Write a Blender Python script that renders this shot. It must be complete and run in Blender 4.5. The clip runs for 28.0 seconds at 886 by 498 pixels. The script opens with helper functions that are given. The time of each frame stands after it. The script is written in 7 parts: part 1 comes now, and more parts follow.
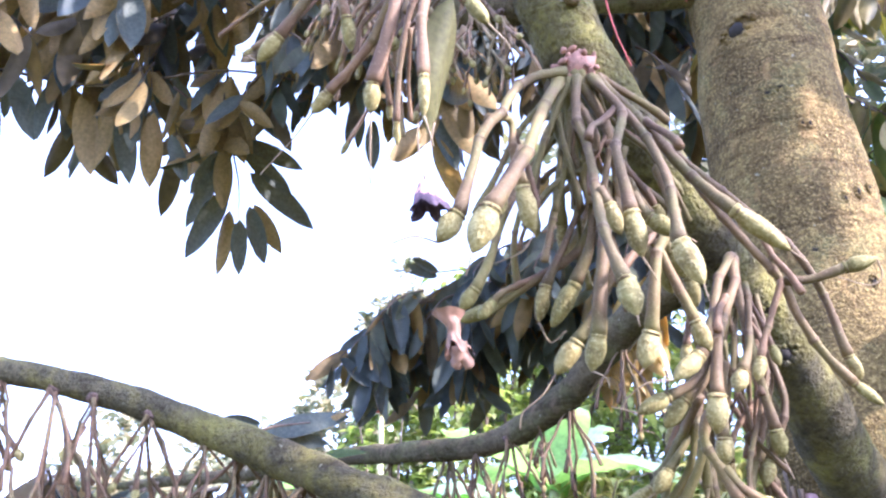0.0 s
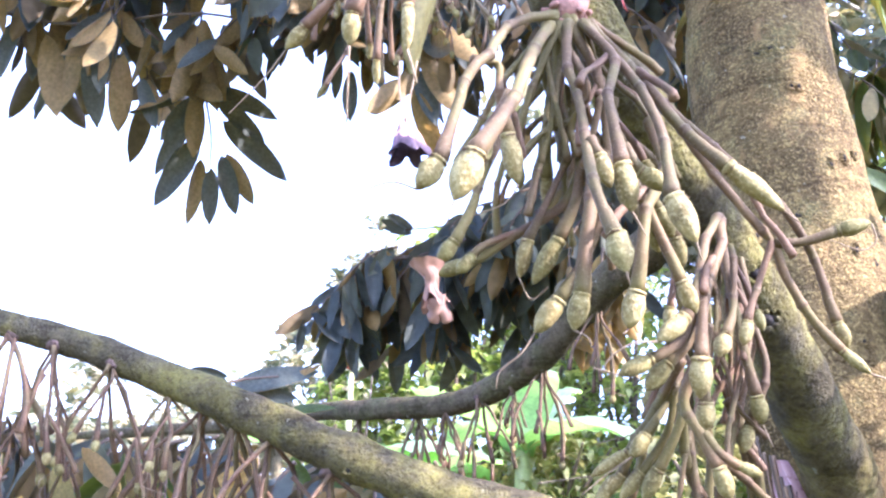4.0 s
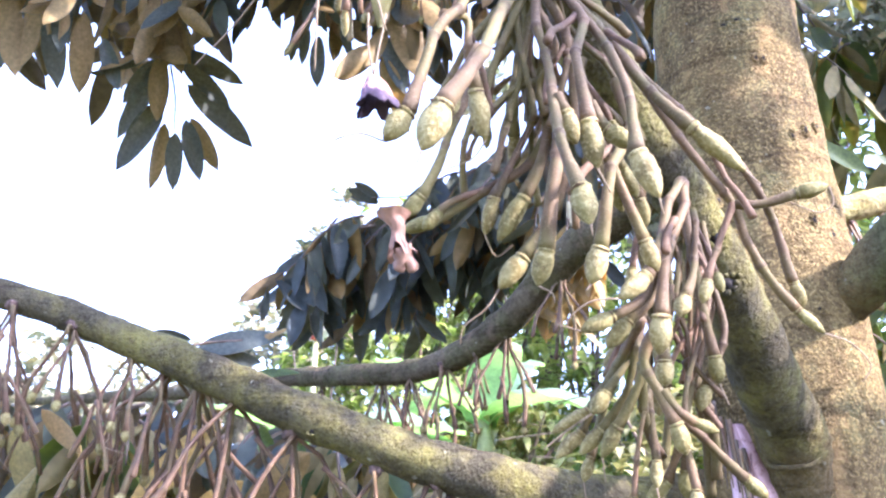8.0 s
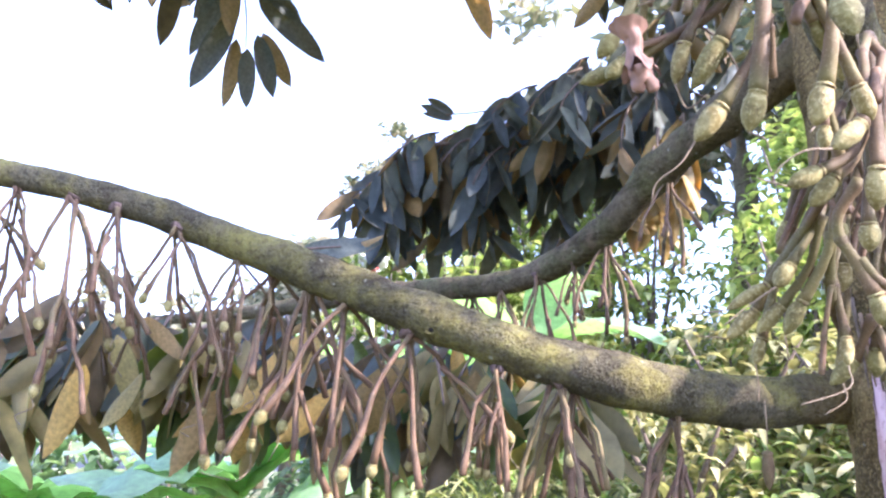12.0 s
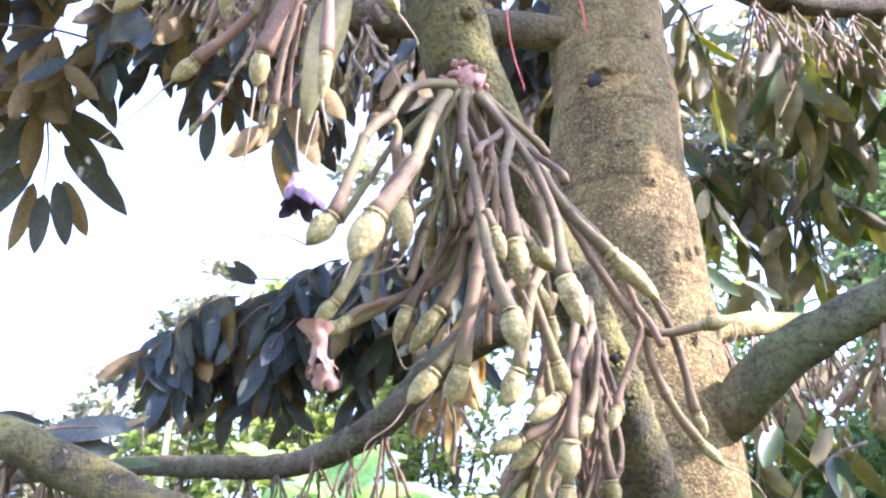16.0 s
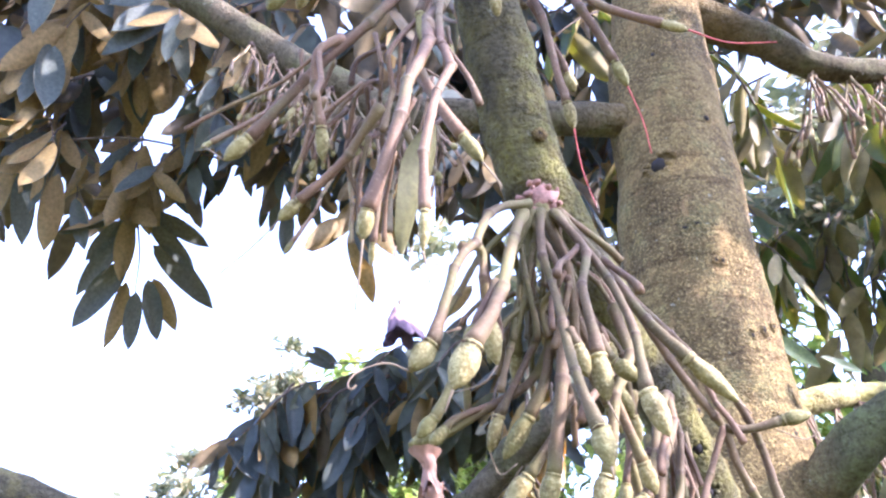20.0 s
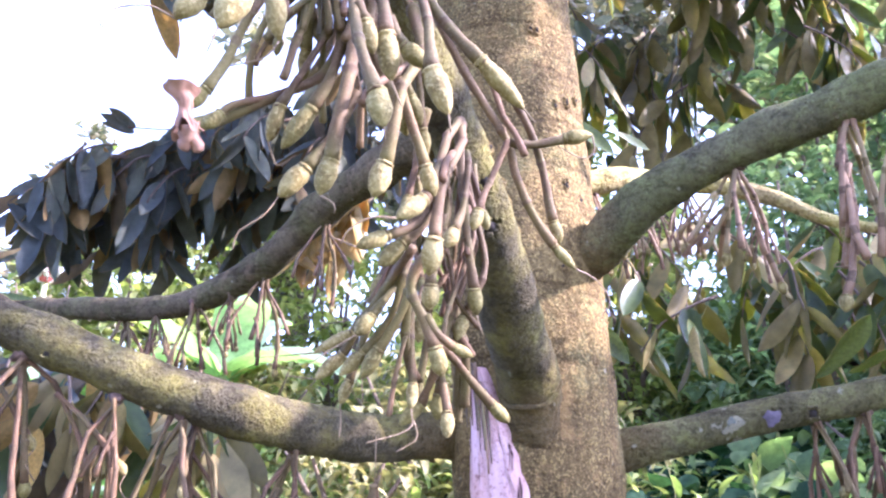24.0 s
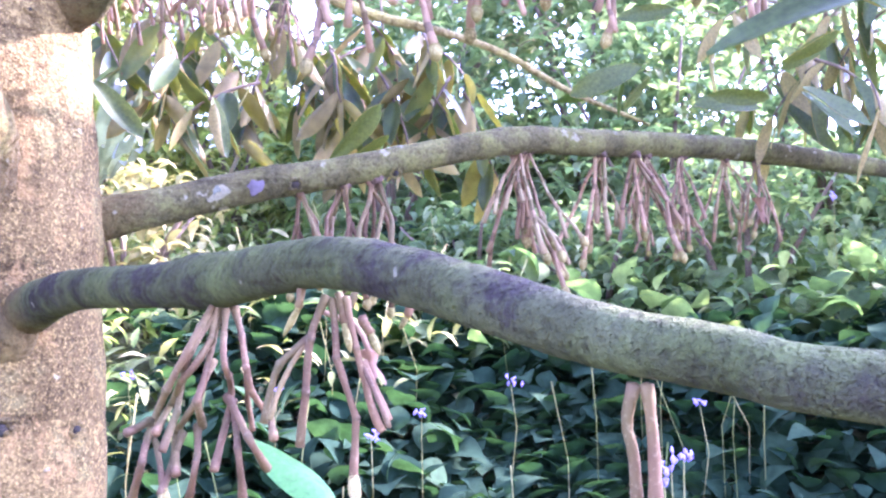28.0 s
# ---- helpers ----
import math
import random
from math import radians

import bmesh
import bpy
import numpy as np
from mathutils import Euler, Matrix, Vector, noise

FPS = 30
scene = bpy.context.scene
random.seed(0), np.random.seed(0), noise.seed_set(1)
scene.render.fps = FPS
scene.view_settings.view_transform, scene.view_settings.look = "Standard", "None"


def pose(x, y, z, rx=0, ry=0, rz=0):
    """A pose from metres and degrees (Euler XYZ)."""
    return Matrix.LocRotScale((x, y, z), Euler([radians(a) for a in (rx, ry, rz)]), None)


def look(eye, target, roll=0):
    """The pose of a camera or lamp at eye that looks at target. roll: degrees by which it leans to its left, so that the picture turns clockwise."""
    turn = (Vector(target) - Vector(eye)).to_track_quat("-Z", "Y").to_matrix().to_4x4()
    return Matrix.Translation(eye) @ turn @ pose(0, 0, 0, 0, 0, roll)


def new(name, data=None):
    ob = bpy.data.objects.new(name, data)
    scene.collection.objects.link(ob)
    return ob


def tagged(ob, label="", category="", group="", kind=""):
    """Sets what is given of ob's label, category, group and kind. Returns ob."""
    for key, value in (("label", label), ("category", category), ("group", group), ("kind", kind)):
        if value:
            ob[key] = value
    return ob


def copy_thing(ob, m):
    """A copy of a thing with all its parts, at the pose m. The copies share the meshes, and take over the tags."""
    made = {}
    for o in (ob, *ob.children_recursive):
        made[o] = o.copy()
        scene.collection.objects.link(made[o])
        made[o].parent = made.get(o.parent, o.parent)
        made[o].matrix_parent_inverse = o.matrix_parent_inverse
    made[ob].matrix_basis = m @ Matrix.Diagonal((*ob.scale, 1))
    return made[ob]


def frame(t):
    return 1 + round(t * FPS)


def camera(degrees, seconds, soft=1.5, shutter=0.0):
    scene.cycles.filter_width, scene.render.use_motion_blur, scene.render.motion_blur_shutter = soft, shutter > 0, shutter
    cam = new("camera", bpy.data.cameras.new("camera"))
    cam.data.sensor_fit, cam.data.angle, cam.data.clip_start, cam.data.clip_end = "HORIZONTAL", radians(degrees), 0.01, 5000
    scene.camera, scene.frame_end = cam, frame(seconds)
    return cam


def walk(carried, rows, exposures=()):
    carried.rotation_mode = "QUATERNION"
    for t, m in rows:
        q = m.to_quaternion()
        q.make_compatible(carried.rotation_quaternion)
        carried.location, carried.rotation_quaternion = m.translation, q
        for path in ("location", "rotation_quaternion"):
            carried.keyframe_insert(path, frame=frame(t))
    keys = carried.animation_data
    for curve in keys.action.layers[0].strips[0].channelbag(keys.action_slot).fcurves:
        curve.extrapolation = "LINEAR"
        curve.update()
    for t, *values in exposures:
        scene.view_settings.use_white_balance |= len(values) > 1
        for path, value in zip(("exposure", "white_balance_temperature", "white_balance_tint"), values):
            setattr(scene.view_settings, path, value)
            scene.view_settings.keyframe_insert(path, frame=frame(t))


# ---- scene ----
cam = camera(55.1, 28.0, soft=2.4)
PATH = [
    (0, (0.042, 0.008, 1.479), (-0.044, 1.842, 2.272), -0.5),
    (0.5, (0.03, 0.001, 1.491), (-0.099, 1.813, 2.327), -0.4),
    (1, (0.023, -0.01, 1.506), (-0.141, 1.774, 2.394), -0.3),
    (1.5, (0.025, -0.015, 1.51), (-0.16, 1.758, 2.417), -0.1),
    (2, (0.027, -0.015, 1.508), (-0.148, 1.783, 2.367), -0.1),
    (2.5, (0.034, -0.006, 1.493), (-0.097, 1.839, 2.252), 0.1),
    (3, (0.035, 0.015, 1.485), (-0.07, 1.879, 2.203), 0.4),
    (3.5, (0.032, 0.033, 1.485), (-0.04, 1.903, 2.192), 0.5),
    (4, (0.037, 0.046, 1.486), (0.011, 1.917, 2.191), 0.6),
    (4.5, (0.034, 0.049, 1.488), (0.026, 1.918, 2.199), 0.7),
    (6.5, (0.038, 0.051, 1.471), (0.08, 1.933, 2.146), 0.5),
    (7, (0.031, 0.047, 1.467), (0.077, 1.935, 2.124), 0.5),
    (7.5, (0.033, 0.047, 1.469), (0.084, 1.937, 2.121), 0.5),
    (8, (0.037, 0.048, 1.47), (0.092, 1.939, 2.119), 0.6),
    (8.5, (0.041, 0.047, 1.47), (0.096, 1.94, 2.113), 0.6),
    (9, (0.04, 0.049, 1.462), (0.1, 1.951, 2.078), 0.5),
    (9.5, (0.037, 0.053, 1.452), (0.1, 1.969, 2.02), 0.5),
    (10, (0.028, 0.058, 1.44), (0.077, 1.988, 1.961), 0.8),
    (10.5, (0.005, 0.064, 1.434), (0.012, 1.999, 1.94), 0.9),
    (11, (-0.018, 0.074, 1.431), (-0.054, 2.008, 1.941), 0.9),
    (11.5, (-0.048, 0.095, 1.427), (-0.108, 2.028, 1.939), 0.7),
    (12, (-0.075, 0.125, 1.423), (-0.117, 2.059, 1.932), 0.8),
    (12.5, (-0.068, 0.143, 1.423), (0.02, 2.074, 1.937), 0.6),
    (13, (-0.064, 0.138, 1.433), (0.213, 2.04, 1.985), 1.2),
    (13.5, (-0.041, 0.123, 1.442), (0.391, 1.98, 2.046), 1.5),
    (15.5, (0.012, 0.086, 1.493), (0.405, 1.884, 2.275), 1.7),
    (16, (0.001, 0.07, 1.499), (0.347, 1.853, 2.338), 1.5),
    (16.5, (-0.003, 0.052, 1.506), (0.284, 1.822, 2.391), 1.3),
    (17, (-0.004, 0.029, 1.512), (0.237, 1.779, 2.45), 0.7),
    (17.5, (-0.014, 0.014, 1.51), (0.198, 1.746, 2.488), 0.9),
    (18, (-0.029, 0.006, 1.521), (0.154, 1.714, 2.547), 1.2),
    (18.5, (-0.032, -0.003, 1.525), (0.146, 1.697, 2.564), 1.4),
    (19, (-0.031, -0.007, 1.524), (0.15, 1.694, 2.56), 1.2),
    (19.5, (-0.03, -0.005, 1.518), (0.15, 1.711, 2.529), 1.1),
    (20, (-0.029, -0.002, 1.511), (0.15, 1.736, 2.484), 1.0),
    (20.5, (-0.029, 0.003, 1.5), (0.176, 1.779, 2.397), 1.3),
    (21, (-0.026, 0.01, 1.489), (0.234, 1.814, 2.311), 1.2),
    (21.5, (-0.024, 0.017, 1.476), (0.296, 1.843, 2.228), 0.7),
    (23.5, (0.004, 0.078, 1.425), (0.508, 1.926, 2.0), 0.4),
    (24, (0.019, 0.065, 1.427), (0.641, 1.875, 2.006), 0.6),
    (24.5, (0.083, 0.016, 1.432), (0.958, 1.707, 2.044), 0.7),
    (25, (0.151, -0.025, 1.436), (1.248, 1.527, 2.057), -0.2),
    (25.5, (0.204, -0.046, 1.433), (1.418, 1.415, 2.06), -0.5),
    (26, (0.226, -0.041, 1.43), (1.514, 1.362, 2.04), -0.3),
    (26.5, (0.232, -0.026, 1.413), (1.575, 1.363, 1.93), -0.5),
    (27, (0.238, -0.011, 1.386), (1.618, 1.393, 1.742), -1.4),
    (27.5, (0.236, -0.007, 1.372), (1.624, 1.415, 1.598), -1.4),
    (28, (0.233, -0.008, 1.356), (1.617, 1.428, 1.506), -1.0),
]
EXPOSURES = [(0.0, 3.03, 4560, 31.2), (4.0, 3.17, 4580, 32.2), (8.0, 3.15, 4580, 32.2), (12.0, 2.99, 4630, 31.2), (16.0, 3.13, 4550, 32.2), (20.0, 3.09, 4540, 32.7), (24.0, 3.13, 4610, 40.2),
             (25.0, 3.35, 4500, 48.6), (26.0, 3.38, 4490, 53.4), (26.5, 3.41, 4470, 54.8), (27.2, 3.84, 4510, 57), (28.0, 4.20, 4540, 55)]
walk(cam, [(t, look(eye, target, roll)) for t, eye, target, roll in PATH], EXPOSURES)

# ---- world, sun ----
world = bpy.data.worlds.new("world")
scene.world = world
world.use_nodes = True
wn, wl = world.node_tree.nodes, world.node_tree.links
SUN_EL, SUN_AZ = 34.0, 116.0        # degrees above the horizon; degrees clockwise from +y
sky = wn.new("ShaderNodeTexSky")
sky.sky_type, sky.sun_disc = "NISHITA", False
sky.sun_elevation, sky.sun_rotation = radians(SUN_EL), radians(SUN_AZ)
sky.dust_density, sky.ozone_density = 4.0, 0.6
haze = wn.new("ShaderNodeHueSaturation")
haze.inputs["Saturation"].default_value = 0.5
wl.new(sky.outputs[0], haze.inputs["Color"])
wl.new(haze.outputs[0], wn["Background"].inputs[0])
wn["Background"].inputs[1].default_value = 0.15
sun = new("sun", bpy.data.lights.new("sun", "SUN"))
sun.data.energy, sun.data.angle, sun.data.color = 3.1, radians(0.7), (1.0, 0.80, 0.52)
_a, _e = radians(SUN_AZ), radians(SUN_EL)
SUN_DIR = Vector((math.sin(_a) * math.cos(_e), math.cos(_a) * math.cos(_e), math.sin(_e)))
sun.matrix_basis = look(SUN_DIR * 20, (0, 0, 0))


# ---- materials ----
def mat(name, rough=0.8, spec=0.3):
    m = bpy.data.materials.new(name)
    m.use_nodes = True
    nt = m.node_tree
    b = nt.nodes["Principled BSDF"]
    b.inputs["Roughness"].default_value = rough
    b.inputs["Specular IOR Level"].default_value = spec
    return m, nt, b


def nd(nt, kind, **kw):
    n = nt.nodes.new(kind)
    for k, v in kw.items():
        n.inputs[k.replace("_", " ")].default_value = v
    return n


def noise_tex(nt, scale, detail=4.0, rough=0.6, coords="Object", stretch=None):
    tc = nt.nodes.new("ShaderNodeTexCoord")
    n = nd(nt, "ShaderNodeTexNoise", Scale=scale, Detail=detail, Roughness=rough)
    if stretch:
        mp = nt.nodes.new("ShaderNodeMapping")
        mp.inputs["Scale"].default_value = stretch
        nt.links.new(tc.outputs[coords], mp.inputs[0])
        nt.links.new(mp.outputs[0], n.inputs["Vector"])
    else:
        nt.links.new(tc.outputs[coords], n.inputs["Vector"])
    return n


def ramp(nt, fac, stops):
    r = nt.nodes.new("ShaderNodeValToRGB")
    e = r.color_ramp.elements
    while len(e) < len(stops):
        e.new(0.5)
    for el, (p, c) in zip(e, stops):
        el.position, el.color = p, (*c, 1)
    nt.links.new(fac, r.inputs[0])
    return r


def mix(nt, fac, a, b, mode="MIX"):
    n = nt.nodes.new("ShaderNodeMix")
    n.data_type, n.blend_type = "RGBA", mode
    for sock, v in ((n.inputs[0], fac), (n.inputs[6], a), (n.inputs[7], b)):
        if hasattr(v, "is_linked"):
            nt.links.new(v, sock)
        else:
            sock.default_value = v if isinstance(v, float) else (*v, 1)
    return n.outputs[2]


def bump(nt, b, height, strength, dist):
    n = nd(nt, "ShaderNodeBump", Strength=strength, Distance=dist)
    nt.links.new(height, n.inputs["Height"])
    if b.inputs["Normal"].is_linked:
        nt.links.new(b.inputs["Normal"].links[0].from_socket, n.inputs["Normal"])
    nt.links.new(n.outputs[0], b.inputs["Normal"])


TRUNK_TONES = ((0.098, 0.069, 0.026), (0.200, 0.142, 0.050), (0.40, 0.295, 0.104))
TRUNK_AXIS = (0.645, 1.405, 0.0)


def bark(name, base, light, patch, moss, moss_amount, grain=170.0, speck=0.4, blotch=7.0, hard=0.2, joined=True, crust=0.70):
    """Bark: two-tone base, pale granules, stains and moss patches; joined: a limb whose skin turns into the trunk's where it grows out of it."""
    m, nt, b = mat(name, 0.9, 0.15)
    big = noise_tex(nt, blotch, 6.0, 0.65)
    col = ramp(nt, big.outputs[0], [(0.5 - hard, base), (0.5 + hard, patch)]).outputs[0]
    mo = noise_tex(nt, 11.0, 5.0, 0.7)
    mfac = ramp(nt, mo.outputs[0], [(0.62 - moss_amount * 0.3, (0, 0, 0)), (0.80 - moss_amount * 0.3, (0.85, 0.85, 0.85))])
    col = mix(nt, mfac.outputs[0], col, moss)
    gr = noise_tex(nt, grain, 3.0, 0.6)
    if joined:
        place = nt.nodes.new("ShaderNodeNewGeometry").outputs["Position"]
        flat = nt.nodes.new("ShaderNodeVectorMath")
        flat.operation = "MULTIPLY"
        flat.inputs[1].default_value = (1, 1, 0)
        nt.links.new(place, flat.inputs[0])
        away = nt.nodes.new("ShaderNodeVectorMath")
        away.operation = "DISTANCE"
        away.inputs[1].default_value = TRUNK_AXIS
        nt.links.new(flat.outputs[0], away.inputs[0])
        shift = nt.nodes.new("ShaderNodeMath")
        shift.operation = "MULTIPLY_ADD"
        nt.links.new(mo.outputs[0], shift.inputs[0])
        shift.inputs[1].default_value = 0.12
        nt.links.new(away.outputs["Value"], shift.inputs[2])
        own = ramp(nt, shift.outputs[0], [(0.20, (0, 0, 0)), (0.29, (1, 1, 1))])
        skin = ramp(nt, big.outputs[0], [(0.3, TRUNK_TONES[0]), (0.7, TRUNK_TONES[1])]).outputs[0]
        col = mix(nt, own.outputs[0], skin, col)
    gfac = ramp(nt, gr.outputs[0], [(0.50, (0, 0, 0)), (0.62, (speck, speck, speck))])
    col = mix(nt, gfac.outputs[0], col, light)
    dk = noise_tex(nt, grain * 0.45, 4.0, 0.7)
    dfac = ramp(nt, dk.outputs[0], [(0.34, (0.56, 0.54, 0.51)), (0.52, (1.03, 1.03, 1.03))])
    col = mix(nt, 1.0, col, dfac.outputs[0], "MULTIPLY")
    stk = noise_tex(nt, 6.0, 5.0, 0.7, stretch=(2.2, 2.2, 0.5))
    sfac = ramp(nt, stk.outputs[0], [(0.34, (0.66, 0.64, 0.62)), (0.56, (1.05, 1.05, 1.05))])
    col = mix(nt, 1.0, col, sfac.outputs[0], "MULTIPLY")
    ring = noise_tex(nt, 9.0, 4.0, 0.6, stretch=(0.6, 0.6, 5.0))
    rfac = ramp(nt, ring.outputs[0], [(0.34, (0.62, 0.59, 0.56)), (0.42, (1, 1, 1))])
    col = mix(nt, 1.0, col, rfac.outputs[0], "MULTIPLY")
    li = noise_tex(nt, 38.0 if crust > 0.65 else 24.0, 3.0, 0.55)
    lfac = ramp(nt, li.outputs[0], [(crust, (0, 0, 0)), (crust + 0.03, (0.6, 0.6, 0.6))])
    col = mix(nt, lfac.outputs[0], col, (0.34, 0.32, 0.22))
    pit = noise_tex(nt, 62.0, 3.0, 0.6, stretch=(1.0, 1.0, 0.6))
    pfac = ramp(nt, pit.outputs[0], [(0.24, (0.45, 0.41, 0.37)), (0.31, (1, 1, 1))])
    if blotch < 10.0:
        col = mix(nt, 1.0, col, pfac.outputs[0], "MULTIPLY")
        flake = noise_tex(nt, 19.0, 5.0, 0.75, stretch=(1.0, 1.0, 0.7))
        ff = ramp(nt, flake.outputs[0], [(0.56, (0, 0, 0)), (0.64, (0.55, 0.55, 0.55))])
        col = mix(nt, ff.outputs[0], col, tuple(min(1.0, 1.35 * c) * k for c, k in zip(patch, (1.08, 0.98, 1.05))))
    nt.links.new(col, b.inputs["Base Color"])
    bump(nt, b, gr.outputs[0], 0.9, 0.007)
    bump(nt, b, dk.outputs[0], 0.8, 0.009)
    bump(nt, b, pfac.outputs[0], 0.6, 0.006)
    bump(nt, b, big.outputs[0], 0.4, 0.02)
    bump(nt, b, ring.outputs[0], 0.45, 0.008)
    return m


BARK_TRUNK = bark("bark_trunk", TRUNK_TONES[0], TRUNK_TONES[2], TRUNK_TONES[1], (0.16, 0.145, 0.055), 0.30, 210.0, 0.6, 6.0, 0.13, False)
BARK_MOSS = bark("bark_mossy", (0.066, 0.056, 0.033), (0.18, 0.16, 0.085), (0.104, 0.088, 0.046), (0.200, 0.175, 0.044), 0.62, 240.0, 0.35, 12.0, 0.14)
BARK_GREY = bark("bark_grey", (0.078, 0.063, 0.034), (0.19, 0.155, 0.080), (0.130, 0.104, 0.055), (0.125, 0.12, 0.045), 0.5, 220.0)
BARK_DARK = bark("bark_dark_green", (0.036, 0.030, 0.026), (0.11, 0.115, 0.050), (0.078, 0.084, 0.036), (0.100, 0.122, 0.034), 0.66, 300.0, 0.25, 16.0, 0.05)
BARK_GREEN = bark("bark_green_moss", (0.075, 0.068, 0.036), (0.20, 0.20, 0.09), (0.135, 0.13, 0.058), (0.165, 0.175, 0.058), 0.6, 230.0, 0.35, 15.0, 0.14)
BARK_SPOT = bark("bark_lichen_spotted", (0.076, 0.068, 0.032), (0.21, 0.20, 0.08), (0.13, 0.120, 0.050), (0.18, 0.18, 0.052), 0.62, 230.0, 0.35, 15.0, 0.14, crust=0.635)
# sunlight on the thin limb is painted in as bright yellow bark
BARK_SUN = bark("bark_painted_sunlight", (0.28, 0.22, 0.09), (0.46, 0.40, 0.16), (0.38, 0.31, 0.12), (0.40, 0.36, 0.09), 0.6, 160.0, joined=False)


def stalk_mat(name, a, b_, green, amount):
    m, nt, b = mat(name, 0.72, 0.25)
    n1 = noise_tex(nt, 34.0, 4.0, 0.6)
    col = ramp(nt, n1.outputs[0], [(0.32, a), (0.68, b_)]).outputs[0]
    n2 = noise_tex(nt, 15.0, 3.0, 0.5)
    f = ramp(nt, n2.outputs[0], [(0.60 - amount * 0.3, (0, 0, 0)), (0.76 - amount * 0.3, (0.9, 0.9, 0.9))])
    col = mix(nt, f.outputs[0], col, green)
    oi = nt.nodes.new("ShaderNodeObjectInfo")
    v = ramp(nt, oi.outputs["Random"], [(0.0, (0.72, 0.70, 0.68)), (1.0, (1.15, 1.12, 1.05))])
    col = mix(nt, 1.0, col, v.outputs[0], "MULTIPLY")
    n3 = noise_tex(nt, 420.0, 2.0, 0.5)
    sp = ramp(nt, n3.outputs[0], [(0.58, (0, 0, 0)), (0.72, (0.16, 0.16, 0.16))])
    col = mix(nt, sp.outputs[0], col, (0.45, 0.38, 0.24))
    nt.links.new(col, b.inputs["Base Color"])
    bump(nt, b, n3.outputs[0], 0.35, 0.0012)
    bump(nt, b, n1.outputs[0], 0.3, 0.003)
    return m


STALK = stalk_mat("flower_stalk", (0.080, 0.051, 0.023), (0.140, 0.092, 0.041), (0.125, 0.106, 0.032), 0.52)
STALK_BROWN = stalk_mat("old_flower_stalk", (0.086, 0.050, 0.026), (0.155, 0.094, 0.048), (0.128, 0.100, 0.038), 0.30)
STALK_RED = stalk_mat("red_flower_stalk", (0.16, 0.098, 0.056), (0.28, 0.185, 0.105), (0.23, 0.19, 0.095), 0.3)
NODE = stalk_mat("stalk_node", (0.075, 0.047, 0.026), (0.13, 0.085, 0.043), (0.115, 0.095, 0.036), 0.35)


def bud_mat():
    m, nt, b = mat("flower_bud", 0.75, 0.25)
    n1 = noise_tex(nt, 60.0, 4.0, 0.6)
    col = ramp(nt, n1.outputs[0], [(0.34, (0.125, 0.096, 0.030)), (0.50, (0.195, 0.158, 0.052)), (0.68, (0.275, 0.232, 0.090))]).outputs[0]
    n3 = noise_tex(nt, 330.0, 3.0, 0.6)
    sp = ramp(nt, n3.outputs[0], [(0.50, (0, 0, 0)), (0.64, (0.6, 0.6, 0.6))])
    col = mix(nt, sp.outputs[0], col, (0.38, 0.325, 0.155))
    oi = nt.nodes.new("ShaderNodeObjectInfo")
    v = ramp(nt, oi.outputs["Random"], [(0.0, (0.72, 0.74, 0.60)), (1.0, (1.1, 1.06, 1.02))])
    col = mix(nt, 1.0, col, v.outputs[0], "MULTIPLY")
    nt.links.new(col, b.inputs["Base Color"])
    bump(nt, b, n3.outputs[0], 0.6, 0.002)
    bump(nt, b, n1.outputs[0], 0.5, 0.004)
    return m


BUD = bud_mat()


def plain(name, col, rough=0.7, var=0.25, scale=40.0, spec=0.3):
    m, nt, b = mat(name, rough, spec)
    n1 = noise_tex(nt, scale, 4.0, 0.6)
    lo, hi = [c * (1 - var) for c in col], [min(1, c * (1 + var)) for c in col]
    nt.links.new(ramp(nt, n1.outputs[0], [(0.3, lo), (0.7, hi)]).outputs[0], b.inputs["Base Color"])
    bump(nt, b, n1.outputs[0], 0.3, 0.003)
    return m


THREAD = plain("dry_style", (0.22, 0.16, 0.09), 0.7)
THREAD_RED = plain("red_style", (0.45, 0.10, 0.07), 0.6)
SCAR = plain("node_scar", (0.10, 0.066, 0.048), 0.9, 0.4, 120.0)
SCAR_PINK = plain("reddish_node_scar", (0.25, 0.135, 0.095), 0.9, 0.4, 120.0)
PETAL = plain("withered_petal", (0.21, 0.118, 0.072), 0.7, 0.3, 90.0)
CALYX = plain("withered_calyx", (0.30, 0.175, 0.14), 0.7, 0.35, 70.0)
CALYX_DARK = plain("dark_petal_edge", (0.055, 0.035, 0.05), 0.75, 0.4, 90.0)


